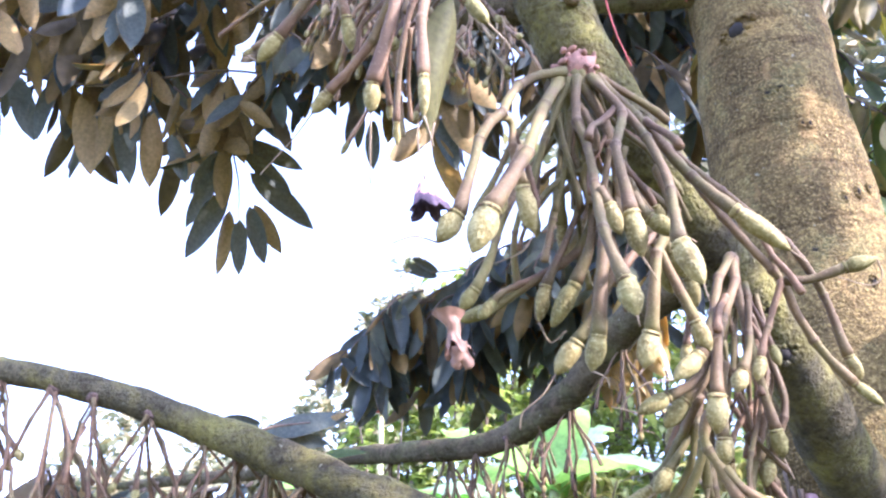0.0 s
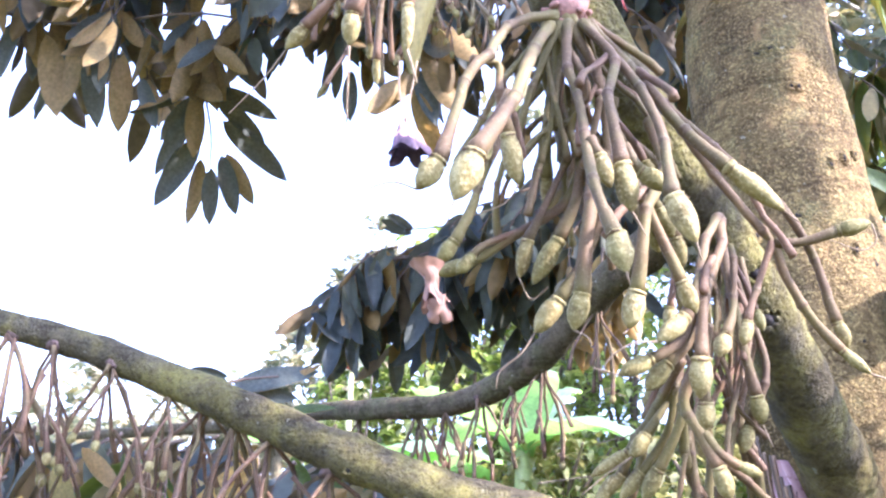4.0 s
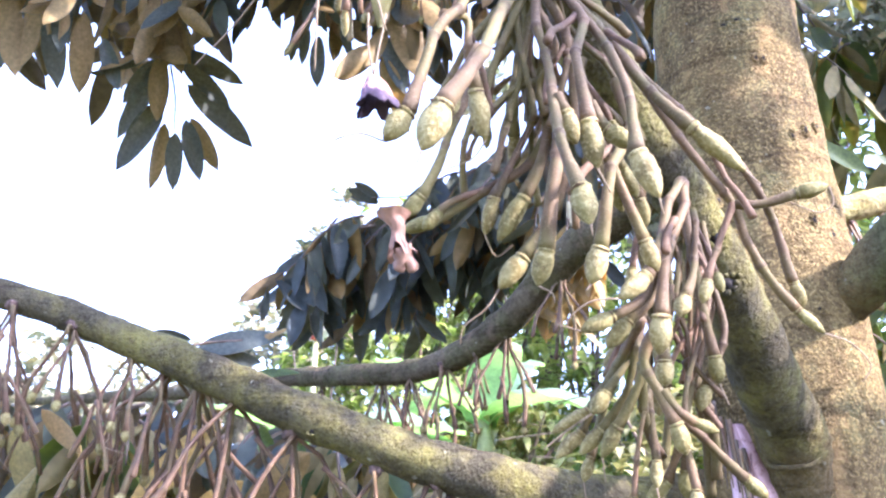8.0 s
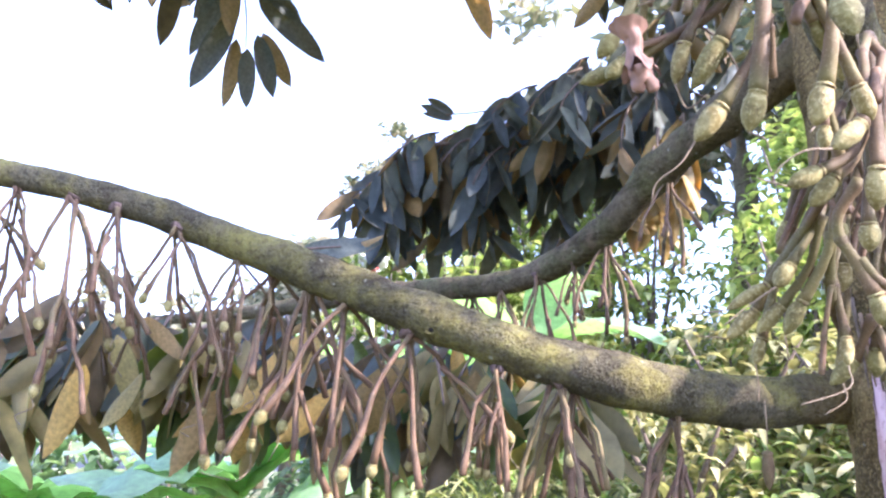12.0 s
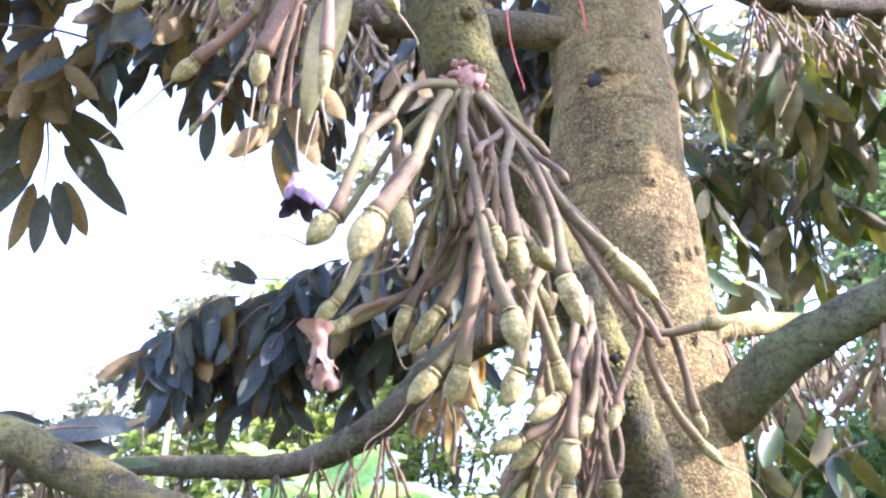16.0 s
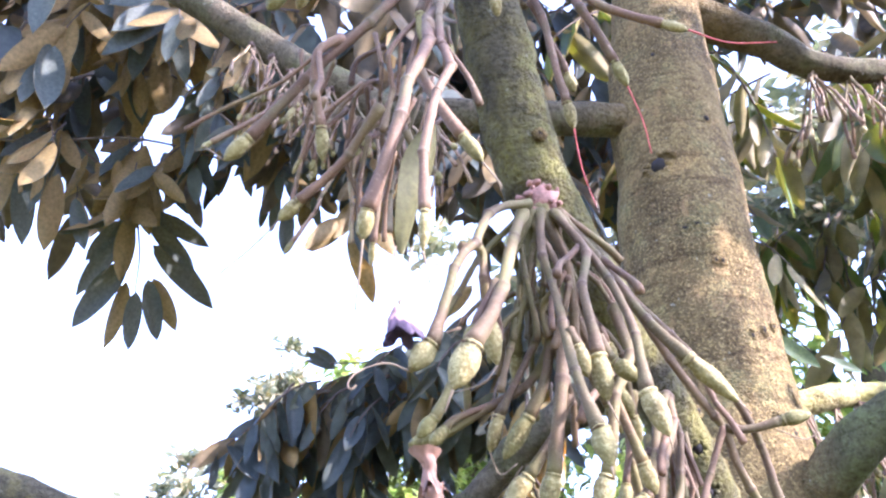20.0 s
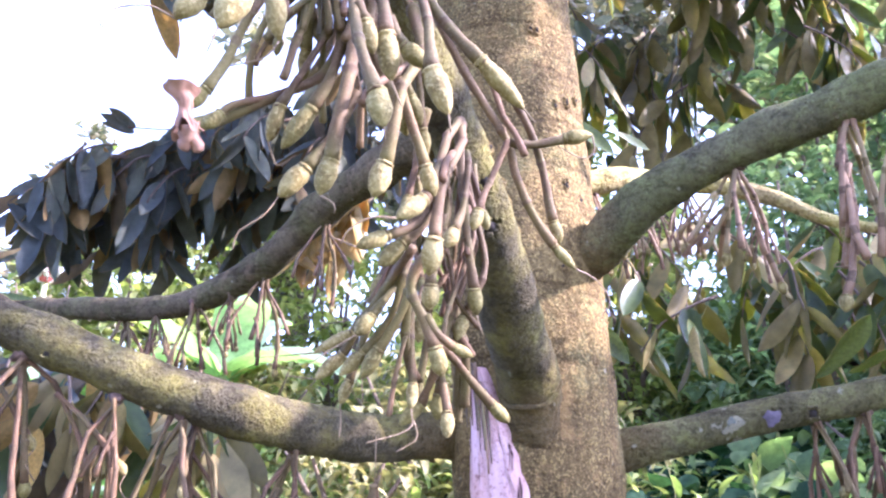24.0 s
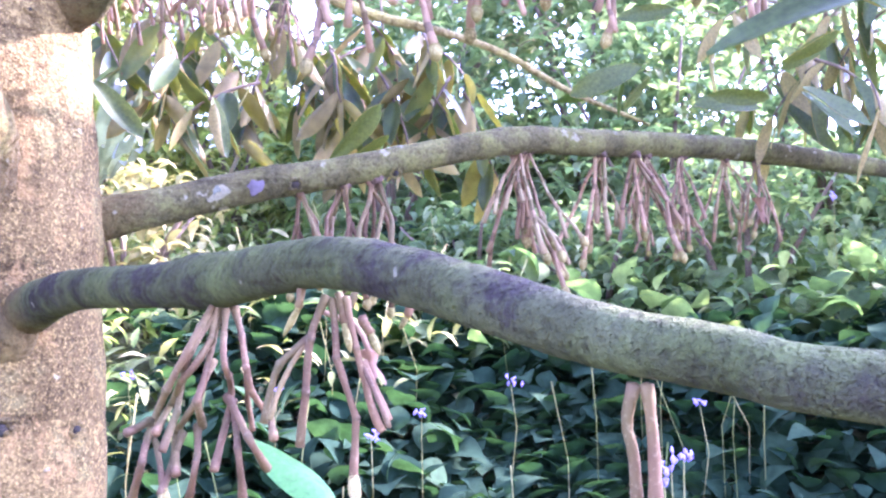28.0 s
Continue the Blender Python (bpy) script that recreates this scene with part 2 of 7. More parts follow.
def leaf_mat(name, a, b_, c_, rough, spec, trans, tcol, per="island"):
    """Leaf skin: colour varied leaf by leaf, side veins as fine relief, light shining through."""
    m, nt, b = mat(name, rough, spec)
    if per == "island":
        r = nt.nodes.new("ShaderNodeNewGeometry").outputs["Random Per Island"]
    else:
        r = nt.nodes.new("ShaderNodeObjectInfo").outputs["Random"]
    col = ramp(nt, r, [(0.0, a), (0.5, b_), (1.0, c_)]).outputs[0]
    n1 = noise_tex(nt, 22.0, 4.0, 0.6)
    v = ramp(nt, n1.outputs[0], [(0.3, (0.65, 0.65, 0.62)), (0.7, (1.15, 1.12, 1.05))])
    col = mix(nt, 1.0, col, v.outputs[0], "MULTIPLY")
    nt.links.new(col, b.inputs["Base Color"])
    n2 = noise_tex(nt, 90.0, 2.0, 0.5)
    bump(nt, b, n2.outputs[0], 0.25, 0.002)
    t = nd(nt, "ShaderNodeBsdfTranslucent")
    nt.links.new(mix(nt, 1.0, col, tcol, "MULTIPLY"), t.inputs[0])
    ms = nd(nt, "ShaderNodeMixShader", Fac=trans)
    nt.links.new(b.outputs[0], ms.inputs[1])
    nt.links.new(t.outputs[0], ms.inputs[2])
    nt.links.new(ms.outputs[0], nt.nodes["Material Output"].inputs[0])
    return m


# bluish lift in this colour stands in for sky glare and haze
LEAF_TOP = leaf_mat("leaf_upper_sky_tone", (0.076, 0.092, 0.096), (0.098, 0.114, 0.104), (0.128, 0.142, 0.098), 0.55, 0.22, 0.40, (1.9, 1.8, 0.9))
LEAF_UNDER = leaf_mat("leaf_copper_underside", (0.115, 0.095, 0.062), (0.170, 0.130, 0.070), (0.36, 0.26, 0.10), 0.55, 0.22, 0.45, (2.2, 1.7, 0.7))
# yellowed old leaves; the gold also stands in for sun shining through
LEAF_GOLD = leaf_mat("yellowed_backlit_leaf", (0.24, 0.18, 0.05), (0.36, 0.27, 0.075), (0.50, 0.38, 0.12), 0.45, 0.4, 0.45, (1.8, 1.5, 0.6))
LEAF_TOP_G = leaf_mat("leaf_upper_green", (0.060, 0.086, 0.032), (0.088, 0.122, 0.042), (0.125, 0.160, 0.055), 0.42, 0.35, 0.48, (2.2, 2.4, 0.8))
LEAF_UNDER_G = leaf_mat("leaf_olive_underside", (0.19, 0.157, 0.064), (0.30, 0.245, 0.10), (0.44, 0.37, 0.17), 0.55, 0.25, 0.50, (1.9, 1.7, 0.7))
LEAF_DRAB = leaf_mat("drab_olive_leaf", (0.11, 0.105, 0.042), (0.13, 0.122, 0.048), (0.15, 0.14, 0.055), 0.5, 0.3, 0.35, (1.6, 1.5, 0.7))
LEAF_FRESH = leaf_mat("leaf_fresh_green", (0.05, 0.14, 0.03), (0.08, 0.20, 0.045), (0.11, 0.26, 0.06), 0.35, 0.5, 0.25, (1.4, 1.7, 0.6))
# near-bank weeds: shade is darkened into the leaf colour
WEED_SHADED = leaf_mat("shaded_weed_leaf", (0.021, 0.043, 0.026), (0.030, 0.056, 0.032), (0.043, 0.074, 0.040), 0.9, 0.03, 0.28, (1.4, 1.8, 0.6))
GRASS = leaf_mat("dry_grass", (0.12, 0.16, 0.04), (0.26, 0.26, 0.09), (0.40, 0.36, 0.17), 0.6, 0.2, 0.3, (1.3, 1.4, 0.7))
BANANA = leaf_mat("banana_leaf", (0.19, 0.30, 0.18), (0.26, 0.37, 0.22), (0.36, 0.44, 0.25), 0.4, 0.45, 0.5, (1.5, 1.8, 0.6))
# pale tone: distance haze is lightened into the leaf colour
FAR_LEAF = leaf_mat("far_tree_leaf_haze_tone", (0.12, 0.13, 0.08), (0.19, 0.19, 0.11), (0.34, 0.27, 0.15), 0.6, 0.2, 0.3, (1.3, 1.4, 0.8))
FLOWER_V = plain("violet_flower", (0.34, 0.26, 0.62), 0.7)


def ground_mat():
    m, nt, b = mat("ground_soil", 0.95, 0.1)
    n1 = noise_tex(nt, 1.6, 6.0, 0.65)
    n2 = noise_tex(nt, 40.0, 4.0, 0.6)
    col = ramp(nt, n1.outputs[0], [(0.3, (0.09, 0.10, 0.04)), (0.55, (0.17, 0.17, 0.075)), (0.75, (0.27, 0.235, 0.13))]).outputs[0]
    v = ramp(nt, n2.outputs[0], [(0.3, (0.5, 0.5, 0.5)), (0.7, (1.2, 1.2, 1.2))])
    nt.links.new(mix(nt, 1.0, col, v.outputs[0], "MULTIPLY"), b.inputs["Base Color"])
    bump(nt, b, n2.outputs[0], 0.8, 0.03)
    return m


GROUND = ground_mat()


def wound_mat():
    """Pale pink paint over torn wood: upright dark splits, brown where it has worn off."""
    m, nt, b = mat("painted_wound", 0.85, 0.15)
    n0 = noise_tex(nt, 9.0, 4.0, 0.6, stretch=(1.0, 1.0, 0.5))
    col = ramp(nt, n0.outputs[0], [(0.36, (0.34, 0.19, 0.135)), (0.48, (0.50, 0.32, 0.285)), (0.66, (0.63, 0.455, 0.46))]).outputs[0]
    n1 = noise_tex(nt, 30.0, 4.0, 0.6, stretch=(3.0, 3.0, 0.14))
    slit = ramp(nt, n1.outputs[0], [(0.33, (0.10, 0.07, 0.07)), (0.40, (1, 1, 1))])
    col = mix(nt, 1.0, col, slit.outputs[0], "MULTIPLY")
    n2 = noise_tex(nt, 120.0, 4.0, 0.7)
    f = ramp(nt, n2.outputs[0], [(0.34, (0.55, 0.46, 0.44)), (0.46, (1, 1, 1))])
    col = mix(nt, 1.0, col, f.outputs[0], "MULTIPLY")
    nt.links.new(col, b.inputs["Base Color"])
    bump(nt, b, slit.outputs[0], 0.8, 0.006)
    bump(nt, b, n2.outputs[0], 0.5, 0.003)
    return m


WOUND = wound_mat()


# ---- mesh helpers ----
def mesh_object(name, verts, faces, mats, midx=None, smooth=True):
    me = bpy.data.meshes.new(name)
    me.from_pydata([tuple(v) for v in verts], [], faces)
    for m in (mats if isinstance(mats, (list, tuple)) else [mats]):
        me.materials.append(m)
    if midx is not None:
        me.polygons.foreach_set("material_index", np.asarray(midx, dtype=np.int32))
    if smooth:
        me.polygons.foreach_set("use_smooth", np.ones(len(me.polygons), dtype=bool))
    me.update()
    return new(name, me)


ORIGIN = {}


def thing(name, at, label, category, group="", kind=""):
    ob = new(name)
    ob.location = at
    ob.empty_display_size = 0.05
    ORIGIN[ob.name] = np.array(at, dtype=float)
    return tagged(ob, label, category, group, kind)


def part(name, geo, material, parent, label="", midx=None, smooth=True, kind=""):
    """One mesh from world-space geometry, as a part of its thing."""
    o = ORIGIN[parent.name]
    ob = mesh_object(name, np.asarray(geo[0]) - o, geo[1], material, midx, smooth)
    ob.parent = parent
    ORIGIN[ob.name] = o
    return tagged(ob, label, kind=kind)


def spline(pts, step):
    """Catmull-Rom through points of any width, resampled about evenly."""
    p = np.asarray(pts, dtype=float)
    p = np.vstack([2 * p[0] - p[1], p, 2 * p[-1] - p[-2]])
    out = []
    for i in range(1, len(p) - 2):
        n = max(2, int(math.ceil(np.linalg.norm(p[i + 1][:3] - p[i][:3]) / step)))
        u = np.linspace(0, 1, n, endpoint=False)[:, None]
        a, b, c, d = p[i - 1], p[i], p[i + 1], p[i + 2]
        out.append(0.5 * (2 * b + (c - a) * u + (2 * a - 5 * b + 4 * c - d) * u ** 2 + (3 * b - a - 3 * c + d) * u ** 3))
    out.append(p[-2][None])
    return np.vstack(out)


def tube(path, radii, sides=10, lump=0.0, freq=20.0, cap=True, seed=0.0):
    """A tube along a path with a radius a ring; lump: uneven surface, as a share of the radius."""
    path, radii = np.asarray(path, dtype=float), np.asarray(radii, dtype=float)
    n = len(path)
    tan = np.gradient(path, axis=0)
    tan /= np.linalg.norm(tan, axis=1)[:, None] + 1e-12
    ref = np.array([0.0, 0.0, 1.0]) if abs(tan[0][2]) < 0.9 else np.array([1.0, 0.0, 0.0])
    nor = np.cross(tan[0], ref)
    nor /= np.linalg.norm(nor)
    ang = np.linspace(0, 2 * math.pi, sides, endpoint=False)
    verts = []
    for i in range(n):
        nor = nor - tan[i] * np.dot(nor, tan[i])
        nor /= np.linalg.norm(nor)
        bi = np.cross(tan[i], nor)
        ring = np.cos(ang)[:, None] * nor + np.sin(ang)[:, None] * bi
        if lump:
            for k in range(sides):
                q = path[i] + ring[k] * radii[i]
                v = noise.noise(Vector(q * freq) + Vector((seed, 0, 0))) + 0.5 * noise.noise(Vector(q * freq * 2.7))
                verts.append(path[i] + ring[k] * radii[i] * (1 + lump * v))
        else:
            verts.extend(path[i] + ring * radii[i])
    faces = []
    for i in range(n - 1):
        for k in range(sides):
            a, b = i * sides + k, i * sides + (k + 1) % sides
            faces.append((a, b, b + sides, a + sides))
    if cap:
        for i, flip in ((0, True), (n - 1, False)):
            c = len(verts)
            verts.append(path[i] + (tan[i] * radii[i] * 0.35) * (-1 if flip else 1))
            for k in range(sides):
                a, b = i * sides + k, i * sides + (k + 1) % sides
                faces.append((b, a, c) if flip else (a, b, c))
    return np.array(verts), faces


def join(geos):
    vs, fs, o = [], [], 0
    for v, f in geos:
        vs.append(np.asarray(v))
        fs.extend(tuple(i + o for i in face) for face in f)
        o += len(v)
    return np.vstack(vs), fs


# ---- ground ----
def ground_height(x, y):
    """Level round the tree, rising to a weedy bank on the far right side and gently behind."""
    s = max(0.0, min(1.0, (x * 0.80 + y * 0.60 - 2.5) / 2.6))
    side = max(0.0, min(1.0, (x + 0.15 * y - 0.4) / 1.8))
    far = max(0.0, min(1.0, (math.hypot(x, y) - 4.0) / 30.0))
    back = max(0.0, min(1.0, (y - 3.0) / 6.0)) * max(0.0, min(1.0, (x + 2.0) / 2.2))
    hill = max(0.0, min(1.0, (x * 0.80 + y * 0.60 - 5.6) / 5.0)) * side
    return 1.5 * hill * hill * (3 - 2 * hill) + 1.0 * s * s * (3 - 2 * s) * side + 1.9 * back * (1 - 0.6 * side) + far * 1.0 + 0.06 * noise.noise(Vector((x * 0.7, y * 0.7, 0)))


def build_ground():
    ax = np.concatenate([-np.geomspace(400, 12, 18), np.linspace(-10, 10, 61), np.geomspace(12, 400, 18)])
    n = len(ax)
    verts = [(x, y, ground_height(x, y)) for y in ax for x in ax]
    faces = [(j * n + i, j * n + i + 1, (j + 1) * n + i + 1, (j + 1) * n + i) for j in range(n - 1) for i in range(n - 1)]
    g = mesh_object("ground", verts, faces, GROUND)
    tagged(g, "grassy soil ground rising to a weedy bank", "ground", kind="structure")


build_ground()

# ---- the durian tree: trunk and limbs ----
tree = thing("durian_tree", (0.70, 1.40, 0.0), "mature durian tree with grainy brown trunk and mossy spreading limbs", "tree")


def limb(name, rows, material, label, sides=16, lump=0.10, freq=14.0, step=0.03, knots=(), parent=tree):
    p = spline(rows, step)
    r = p[:, 3].copy()
    for at, size in knots:
        i = np.argmin(np.linalg.norm(p[:, :3] - np.array(at), axis=1))
        d = np.linalg.norm(p[:, :3] - p[i, :3], axis=1)
        r *= 1 + size * np.exp(-(d / 0.03) ** 2)
    return part(name, tube(p[:, :3], r, sides, lump, freq), material, parent, label)


limb("trunk", [(0.72, 1.40, -0.05, 0.20), (0.70, 1.40, 0.12, 0.175), (0.68, 1.40, 0.5, 0.150), (0.664, 1.405, 1.07, 0.143), (0.652, 1.405, 1.47, 0.142),
               (0.628, 1.40, 1.84, 0.137), (0.602, 1.41, 2.30, 0.132), (0.606, 1.415, 2.50, 0.124), (0.608, 1.43, 2.74, 0.117), (0.62, 1.44, 3.0, 0.103),
               (0.645, 1.46, 3.25, 0.095), (0.68, 1.50, 4.0, 0.080), (0.70, 1.55, 5.2, 0.055), (0.70, 1.58, 6.6, 0.02)],
     BARK_TRUNK, "grainy grey-brown trunk with sunlit side", 44, 0.05, 9.0, 0.025)
limb("leaning_limb", [(0.636, 1.378, 1.38, 0.020), (0.616, 1.338, 1.46, 0.038), (0.601, 1.309, 1.54, 0.0445), (0.584, 1.281, 1.598, 0.0475), (0.552, 1.232, 1.643, 0.0480), (0.504, 1.160, 1.670, 0.0435), (0.454, 1.081, 1.721, 0.040), (0.397, 1.003, 1.775, 0.034),
                      (0.354, 0.952, 1.822, 0.032), (0.250, 0.842, 1.912, 0.033), (0.156, 0.750, 1.998, 0.036), (0.127, 0.722, 2.060, 0.0385), (0.100, 0.698, 2.156, 0.037),
                      (0.079, 0.680, 2.271, 0.036), (0.055, 0.66, 2.5, 0.034), (0.03, 0.63, 2.9, 0.03), (0.0, 0.6, 3.6, 0.02)],
     BARK_MOSS, "mossy limb leaning out from the trunk base", 22, 0.12, 22.0, 0.016)
for _k, (_c, _n, _r) in enumerate((((0.578, 1.270, 1.606), (-0.45, -0.62, 0.64), 0.0485),)):
    _n = Vector(_n).normalized()
    _a = _n.cross(Vector((0, 0, 1))).normalized()
    _b = _a.cross(_n)
    _p = spline([tuple(Vector(_c) + (_a * math.cos(q) + _b * math.sin(q)) * _r * (1 + 0.05 * math.sin(q * 5 + _k))) for q in np.linspace(2.6, 6.9, 9)], 0.012)
    part("bark_fold", tube(_p, 0.0045 * np.sin(np.linspace(0.25, 2.9, len(_p))), 7, 0.35, 90.0), BARK_MOSS, tree, "wrinkled fold of bark")
limb("long_limb", [(0.62, 1.46, 1.550, 0.050), (0.532, 1.45, 1.544, 0.042), (0.323, 1.396, 1.530, 0.0372), (0.147, 1.355, 1.557, 0.037), (0.020, 1.354, 1.593, 0.034),
                   (-0.118, 1.360, 1.643, 0.0325), (-0.297, 1.412, 1.720, 0.0312), (-0.439, 1.448, 1.779, 0.029), (-0.595, 1.443, 1.835, 0.0264), (-0.780, 1.421, 1.878, 0.0234),
                   (-1.1, 1.40, 1.925, 0.021), (-1.6, 1.35, 1.950, 0.016), (-2.1, 1.3, 1.930, 0.010)],
     BARK_MOSS, "long mossy limb sloping gently outwards", 22, 0.13, 22.0, 0.016, knots=(((-0.118, 1.36, 1.643), 0.12), ((0.147, 1.355, 1.557), 0.10), ((-0.297, 1.412, 1.720), 0.12), ((0.323, 1.396, 1.530), 0.08)))
limb("curved_limb", [(0.62, 1.38, 2.16, 0.045), (0.538, 1.42, 2.137, 0.041), (0.477, 1.489, 2.099, 0.0395), (0.405, 1.582, 2.059, 0.037), (0.310, 1.721, 2.002, 0.0344),
                     (0.215, 1.850, 1.909, 0.0315), (0.058, 2.030, 1.853, 0.028), (-0.165, 2.181, 1.859, 0.0265), (-0.326, 2.330, 1.877, 0.024), (-0.705, 2.636, 1.882, 0.022), (-1.3, 3.0, 1.9, 0.012)],
     BARK_GREY, "grey limb curving down behind the clusters", 16, 0.13, 22.0, 0.02, knots=(((0.405, 1.582, 2.059), 0.16), ((0.31, 1.721, 2.0), 0.18), ((0.215, 1.85, 1.91), 0.15), ((0.13, 1.95, 1.875), 0.14)))
limb("upper_limb", [(0.60, 1.42, 2.63, 0.042), (0.530, 1.408, 2.643, 0.038), (0.255, 1.431, 2.650, 0.037), (0.009, 1.50, 2.685, 0.041), (-0.097, 1.506, 2.748, 0.040),
                    (-0.205, 1.520, 2.810, 0.0385), (-0.370, 1.567, 2.960, 0.036), (-0.579, 1.610, 3.128, 0.0348), (-0.761, 1.642, 3.312, 0.034), (-1.3, 1.75, 3.8, 0.02)],
     BARK_GREY, "brown upper limb rising among the leaves", 16, 0.09, 20.0, 0.03)
limb("high_limb", [(0.62, 1.45, 3.06, 0.06), (0.702, 1.454, 3.027, 0.052), (0.867, 1.427, 2.939, 0.043), (0.995, 1.443, 2.886, 0.035), (1.190, 1.464, 2.908, 0.030), (1.517, 1.533, 3.021, 0.029), (2.2, 1.7, 3.2, 0.015)],
     BARK_GREY, "dark high limb among leaves", 14, 0.12, 22.0, 0.03)
limb("rising_limb", [(0.66, 1.38, 1.790, 0.035), (0.70, 1.315, 1.826, 0.041), (0.722, 1.252, 1.862, 0.041), (0.743, 1.188, 1.900, 0.0380), (0.797, 1.110, 1.938, 0.0340), (0.860, 1.030, 1.970, 0.0325),
                     (0.930, 0.951, 1.995, 0.0325), (1.005, 0.839, 2.026, 0.0320), (1.105, 0.749, 2.051, 0.0325), (1.207, 0.666, 2.062, 0.0325), (1.307, 0.584, 2.076, 0.0310),
                     (1.404, 0.502, 2.097, 0.0300), (1.585, 0.338, 2.119, 0.0280), (1.9, 0.0, 2.130, 0.0150)],
     BARK_GREEN, "greenish brown limb rising to the side", 22, 0.12, 24.0, 0.016, knots=(((0.885, 1.0, 1.963), 0.12), ((1.11, 0.745, 2.038), 0.10), ((0.95, 0.93, 1.985), 0.10)))
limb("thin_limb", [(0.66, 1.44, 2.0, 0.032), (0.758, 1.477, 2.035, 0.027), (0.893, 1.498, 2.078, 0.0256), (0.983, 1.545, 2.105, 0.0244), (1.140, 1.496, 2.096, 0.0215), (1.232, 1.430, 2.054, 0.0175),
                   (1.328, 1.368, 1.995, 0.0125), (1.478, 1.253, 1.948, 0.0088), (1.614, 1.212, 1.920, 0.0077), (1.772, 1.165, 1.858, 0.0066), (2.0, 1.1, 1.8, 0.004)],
     BARK_SUN, "thin limb behind, sunlight put into its yellow-green bark", 12, 0.10, 26.0, 0.02)
limb("low_limb", [(0.65, 1.40, 1.465, 0.066), (0.736, 1.394, 1.501, 0.0395), (0.778, 1.373, 1.516, 0.0365), (0.870, 1.316, 1.541, 0.0315), (0.999, 1.241, 1.578, 0.029), (1.134, 1.167, 1.606, 0.027),
                  (1.284, 1.103, 1.645, 0.026), (1.458, 1.050, 1.684, 0.027), (1.672, 1.017, 1.700, 0.0275), (1.962, 0.946, 1.719, 0.027), (2.332, 0.833, 1.715, 0.0257), (3.0, 0.6, 1.68, 0.014)],
     BARK_SPOT, "low limb with lichen-spotted bark", 18, 0.11, 24.0, 0.02)
limb("near_limb", [(0.63, 1.36, 1.325, 0.066), (0.62, 1.29, 1.336, 0.048), (0.646, 1.319, 1.359, 0.0385), (0.642, 1.201, 1.380, 0.0314), (0.628, 1.037, 1.392, 0.0251), (0.617, 0.829, 1.388, 0.0228), (0.614, 0.675, 1.389, 0.0235),
                   (0.597, 0.503, 1.394, 0.0192), (0.588, 0.404, 1.382, 0.0189), (0.572, 0.293, 1.358, 0.0173), (0.560, 0.215, 1.342, 0.0149), (0.559, 0.161, 1.335, 0.0138), (0.560, 0.104, 1.326, 0.0132), (0.615, -0.120, 1.311, 0.0108), (0.629, -0.400, 1.277, 0.0072)],
     BARK_DARK, "arched low limb with dark mottled bark", 26, 0.07, 34.0, 0.012, knots=(((0.615, 0.694, 1.389), 0.15),))


# ---- flower clusters ----
def revolve(base, tip, profile, sides, lump=0.0, bend=0.0, seed=0.0):
    """A body of revolution from base to tip; profile: (share of length, radius)."""
    base, tip = np.asarray(base, dtype=float), np.asarray(tip, dtype=float)
    d = tip - base
    pts = np.array([base + d * s + np.array([0, 0, -bend]) * math.sin(s * math.pi) for s, _ in profile])
    return tube(pts, [r for _, r in profile], sides, lump, 90.0, True, seed)


BUD_SHAPE = ((0.0, 0.74), (0.035, 0.86), (0.075, 0.84), (0.10, 0.74), (0.14, 0.80), (0.26, 0.95), (0.40, 1.0), (0.54, 0.97), (0.68, 0.87), (0.80, 0.70), (0.89, 0.48), (0.96, 0.27), (1.0, 0.13))


def bud_geo(base, tip, fat, sides=12, seed=0.0):
    """A scurfy flower bud: a collar at its base, faint ribs, a blunt drawn-out tip."""
    k = 15 if fat > 0.007 else 10
    v, f = revolve(base, tip, [(s, r * fat) for s, r in BUD_SHAPE], k, 0.12, 0.0, seed)
    a, d = np.asarray(base, dtype=float), np.asarray(tip, dtype=float) - np.asarray(base, dtype=float)
    n = len(BUD_SHAPE) * k
    u = (v[:n] - a) @ d / (d @ d)
    axis = a + u[:, None] * d
    rib = 1 + 0.05 * np.cos(np.arange(n) % k / k * 2 * math.pi * 5 + seed) * (u > 0.12)
    v[:n] = axis + (v[:n] - axis) * rib[:, None]
    return v, f


